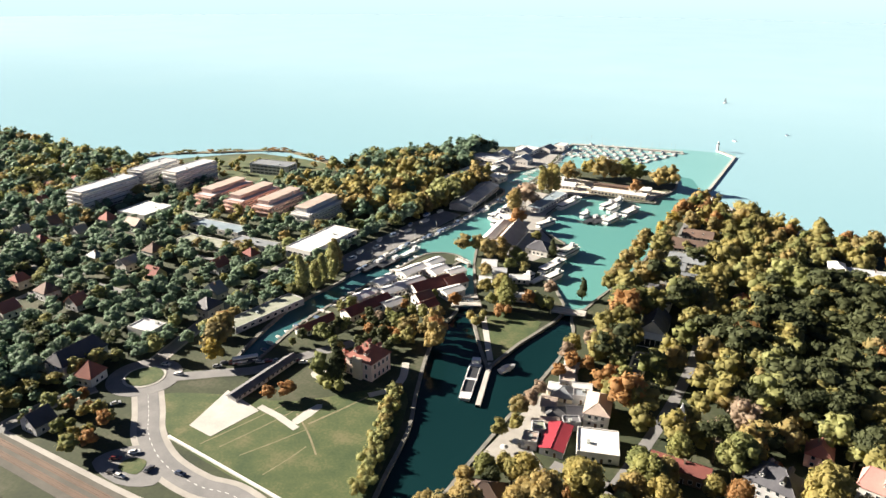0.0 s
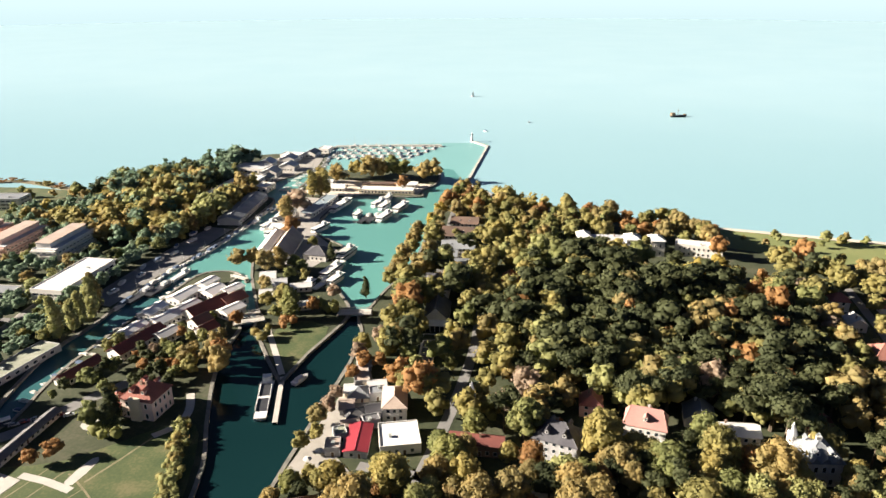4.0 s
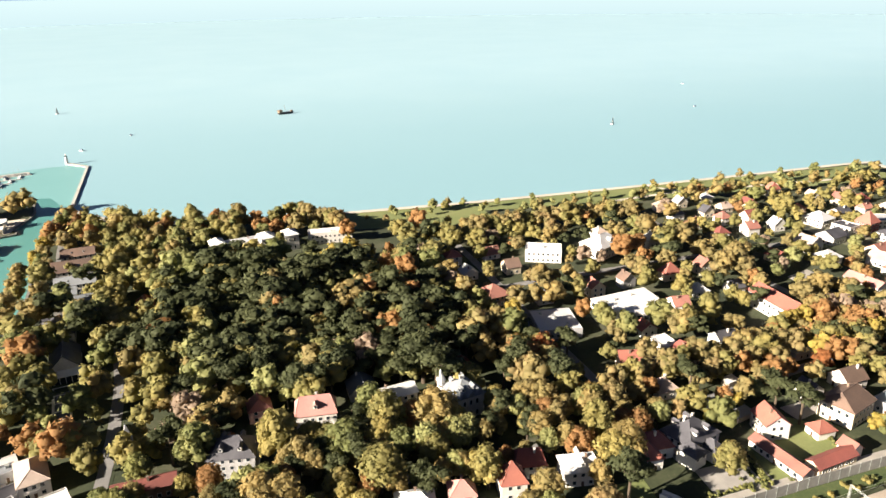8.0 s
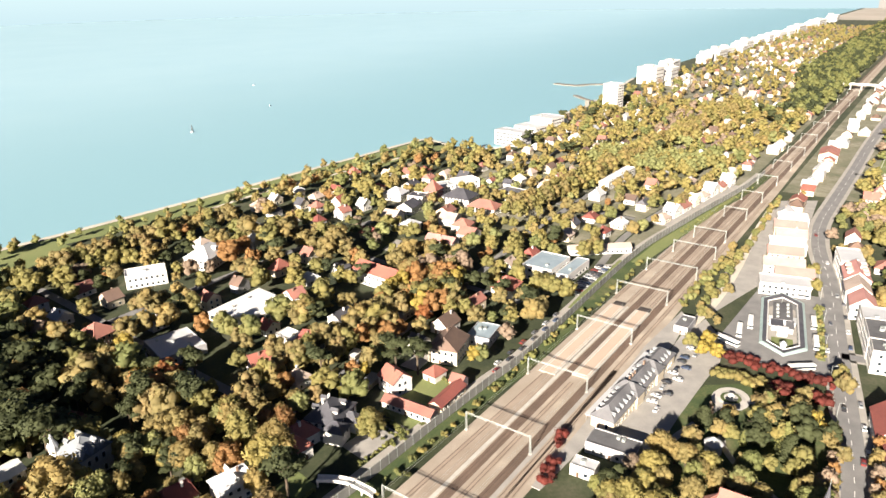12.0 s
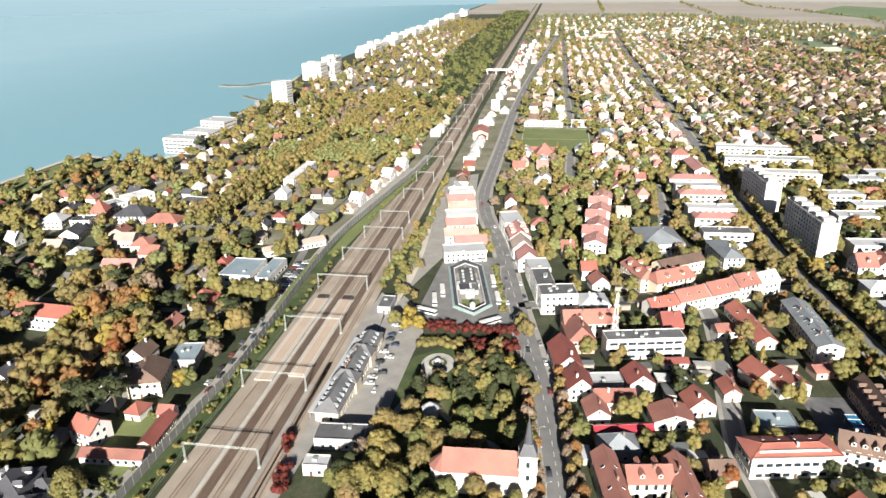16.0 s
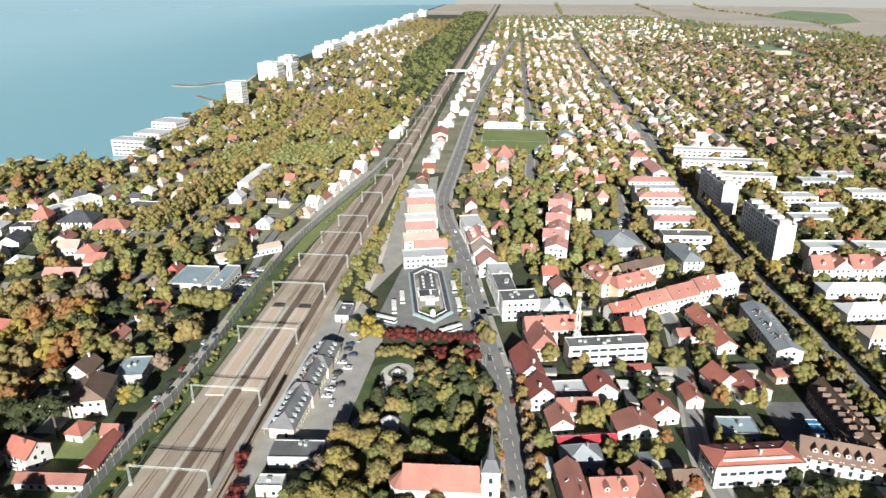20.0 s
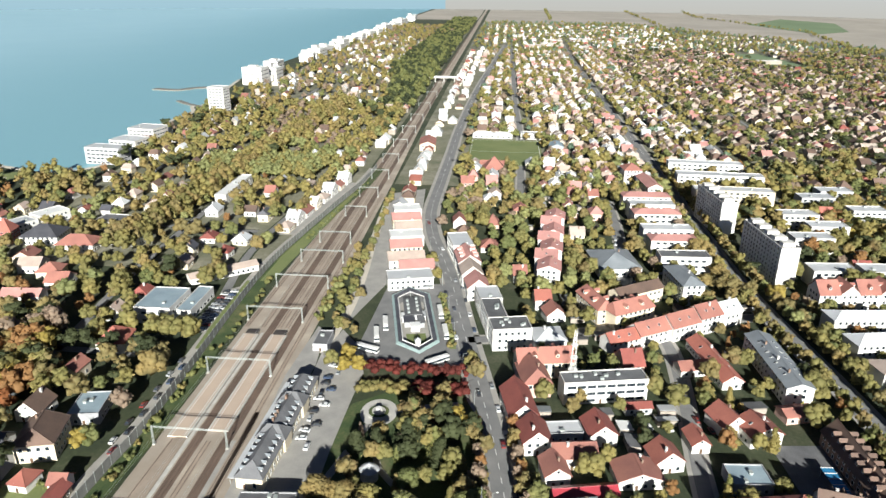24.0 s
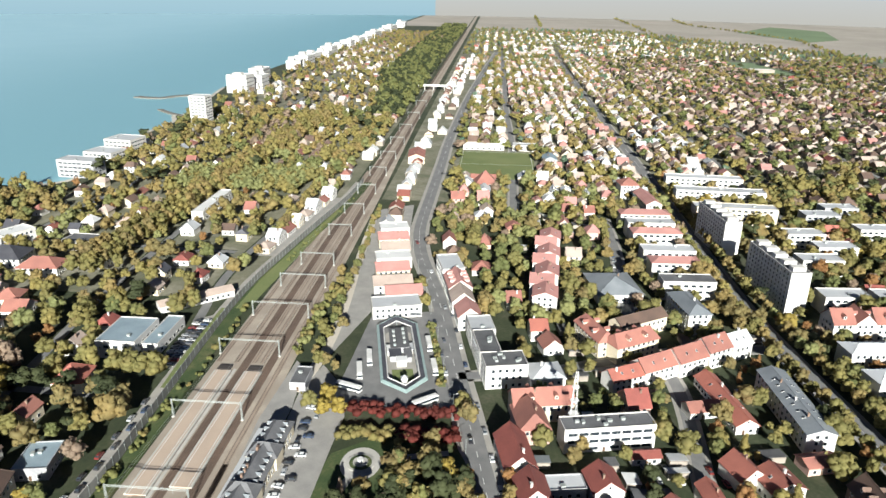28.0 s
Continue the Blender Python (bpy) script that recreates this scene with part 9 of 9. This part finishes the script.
scatter([(150, -960), (1560, -960), (1560, -330), (150, -330)], 13.4, dict(olive=5, green=3.5, gold=1.5, dark=2.5, bare=1.2), (8, 12), keep=0.93, clear=0, wide=(1.1, 1.5))
scatter([(1560, -1130), (1720, -1110), (2100, -890), (2700, -600), (2700, -20), (1560, -20)], 21, dict(olive=4, green=4, leafy=2, gold=1), (8, 13), keep=0.75, clear=0)
scatter([(-130, -118), (-130, -40), (-84, -40), (-84, -118)], 11, TOWN, (9, 13))
scatter([(-110, -112), (-8, -104), (-8, -48), (-110, -44)], 9.5, dict(olive=4, gold=4, green=1, dark=3), (9, 14), dict(broad=5, cone=1.2), keep=0.85, wide=(1.0, 1.3), clear=0)
scatter([(40, -20), (300, -13), (330, -40), (290, -44), (200, -26), (120, -34)], 11, LINE, (6, 10), keep=0.6)
for x in np.arange(-140, 120, 7.0):
    tree(x + rng.uniform(-2, 2), (31 if x < 40 else 29) - 5 + rng.uniform(-1, 1), rng.uniform(2.0, 4.2), "shrub", "green" if rng.random() < 0.6 else "olive", 1.0)
for x in np.arange(190, 330, 6.0):
    tree(x, 22 - (x - 190) * 0.11 + rng.uniform(-1, 1), rng.uniform(1.5, 2.6), "shrub", "green", 1.1)
# west bank gardens, in grey-green tones that paint in haze
scatter([(-600, 6), (-540, 6), (-536, 45), (-600, 45)], 8, WEST_HAZE, (7, 11), wide=(1.1, 1.5), clear=1)
scatter([(-548, 12), (-505, 12), (-515, 34), (-540, 42)], 7, dict(green=4, olive=3, rust=1), (6, 9), wide=(1.1, 1.4), clear=1)
scatter([(-760, 0), (-548, 0), (-548, 210), (-760, 210)], 8.6, WEST_HAZE, (7, 11), wide=(1.15, 1.55), clear=0.8, keep=0.93)
scatter([(-548, 76), (-530, 110), (-538, 330), (-590, 330), (-590, 210), (-560, 90)], 8.5, WEST_HAZE, (8, 12), keep=0.9, wide=(1.1, 1.5), clear=1)
scatter([(-505, 180), (-448, 140), (-440, 170), (-446, 200), (-470, 240), (-500, 180)], 8.5, dict(gold=3, rust=1.5, green=3, olive=2, bare=1), (6, 10), keep=0.9, wide=(1.0, 1.3), clear=0)
scatter([(-500, 118), (-450, 132), (-440, 150), (-500, 180)], 8, dict(green=4, rust=1.5, dark=2), (6, 10), dict(broad=1), wide=(1.0, 1.4), clear=0.5)
scatter([(-1160, -20), (-760, 0), (-760, 210), (-1160, 330)], 11.5, WEST_HAZE, (9, 14), wide=(1.1, 1.5), clear=1)
scatter([(-1160, 210), (-800, 200), (-830, 325), (-1160, 335)], 12, WEST_HAZE, (11, 16), wide=(1.1, 1.5), clear=1)
scatter([(-860, 300), (-820, 200), (-590, 190), (-590, 330), (-700, 330)], 9.5, dict(leafy=7, green=2, olive=1.5, gold=0.8), (7, 11), keep=0.75, wide=(1.1, 1.4), clear=1)
scatter([(-700, 316), (-590, 316), (-590, 400), (-690, 410)], 11, dict(leafy=4, olive=3, gold=1.5, green=1), (9, 13), keep=0.8, wide=(1.1, 1.5), clear=1)
scatter([(-640, 310), (-545, 300), (-540, 450), (-620, 470), (-660, 420)], 9.5, dict(leafy=2, olive=4, rust=0.5, fresh=2, gold=3), (13, 19), wide=(1.0, 1.4), clear=0)
scatter([(-690, 400), (-560, 430), (-560, 560), (-610, 565), (-650, 500)], 10, dict(dark=3, leafy=6, green=2), (13, 18), dict(broad=4, cone=1.5), wide=(1.1, 1.4), clear=1)
scatter([(-548, 310), (-540, 310), (-544, 430), (-552, 430)], 7, dict(gold=3, olive=4), (11, 15), dict(poplar=1), wide=(1.5, 2.0), clear=0)
scatter([(-840, 330), (-700, 330), (-700, 405), (-800, 405)], 16, dict(green=3, gold=2, olive=2), (7, 11), keep=0.6, clear=1)
scatter([(-620, 20), (-640, -60), (-560, -60), (-540, -14)], 9, dict(olive=3, fresh=2, green=3), (5, 9), keep=0.8)
scatter([(-540, -14), (-480, -12), (-440, -30), (-540, -80)], 9, dict(olive=3, fresh=2, green=3), (4, 7), keep=0.6)
# hedges and tree lines between the far fields
for x0, y0, x1, y1 in ((1600, -985, 2400, -1150), (1620, -660, 2500, -640), (2500, -640, 2560, -20), (2400, -1150, 3300, -1000), (2700, -700, 3900, -760), (2900, -300, 4100, -330), (1500, -1250, 2300, -1500), (3300, -1000, 4200, -1100)):
    n = int(math.dist((x0, y0), (x1, y1)) / 13)
    for k in range(n):
        if rng.random() < 0.75:
            tree(x0 + (x1 - x0) * k / n + rng.uniform(-6, 6), y0 + (y1 - y0) * k / n + rng.uniform(-8, 8), rng.uniform(6, 12), "broad", "olive" if rng.random() < 0.6 else "green", 1.3)
# clumps of taller reeds along the western shore
reed_line = smooth([(-690, 420), (-735, 438), (-795, 448), (-850, 405), (-880, 380), (-900, 352)], 8)
for k, (x, y) in enumerate(reed_line):
    if k % 7 < 5:
        for o in (-3, 2):
            tree(x + rng.uniform(-3, 3), y + o + rng.uniform(-2, 2), rng.uniform(1.6, 3.2), "shrub", "rust" if k % 9 > 5 else "olive", 2.0)
# rusty garden trees close round the houses by the store
scatter([(-30, 46), (125, 52), (125, 116), (-30, 118)], 10, WARM, (9, 15), keep=0.6, wide=(0.95, 1.25), clear=0)
# single trees and clumps on the lakeside lawn
for i in range(64):
    x = -150 + i * 7.6
    tree(x + rng.uniform(-4, 4), (400 if x < -60 else 390) - (x + 150) * 0.064 - rng.uniform(3, 34), rng.uniform(5, 12), "broad", ("olive", "gold", "green", "fresh")[i % 4], 1.1)
plant()
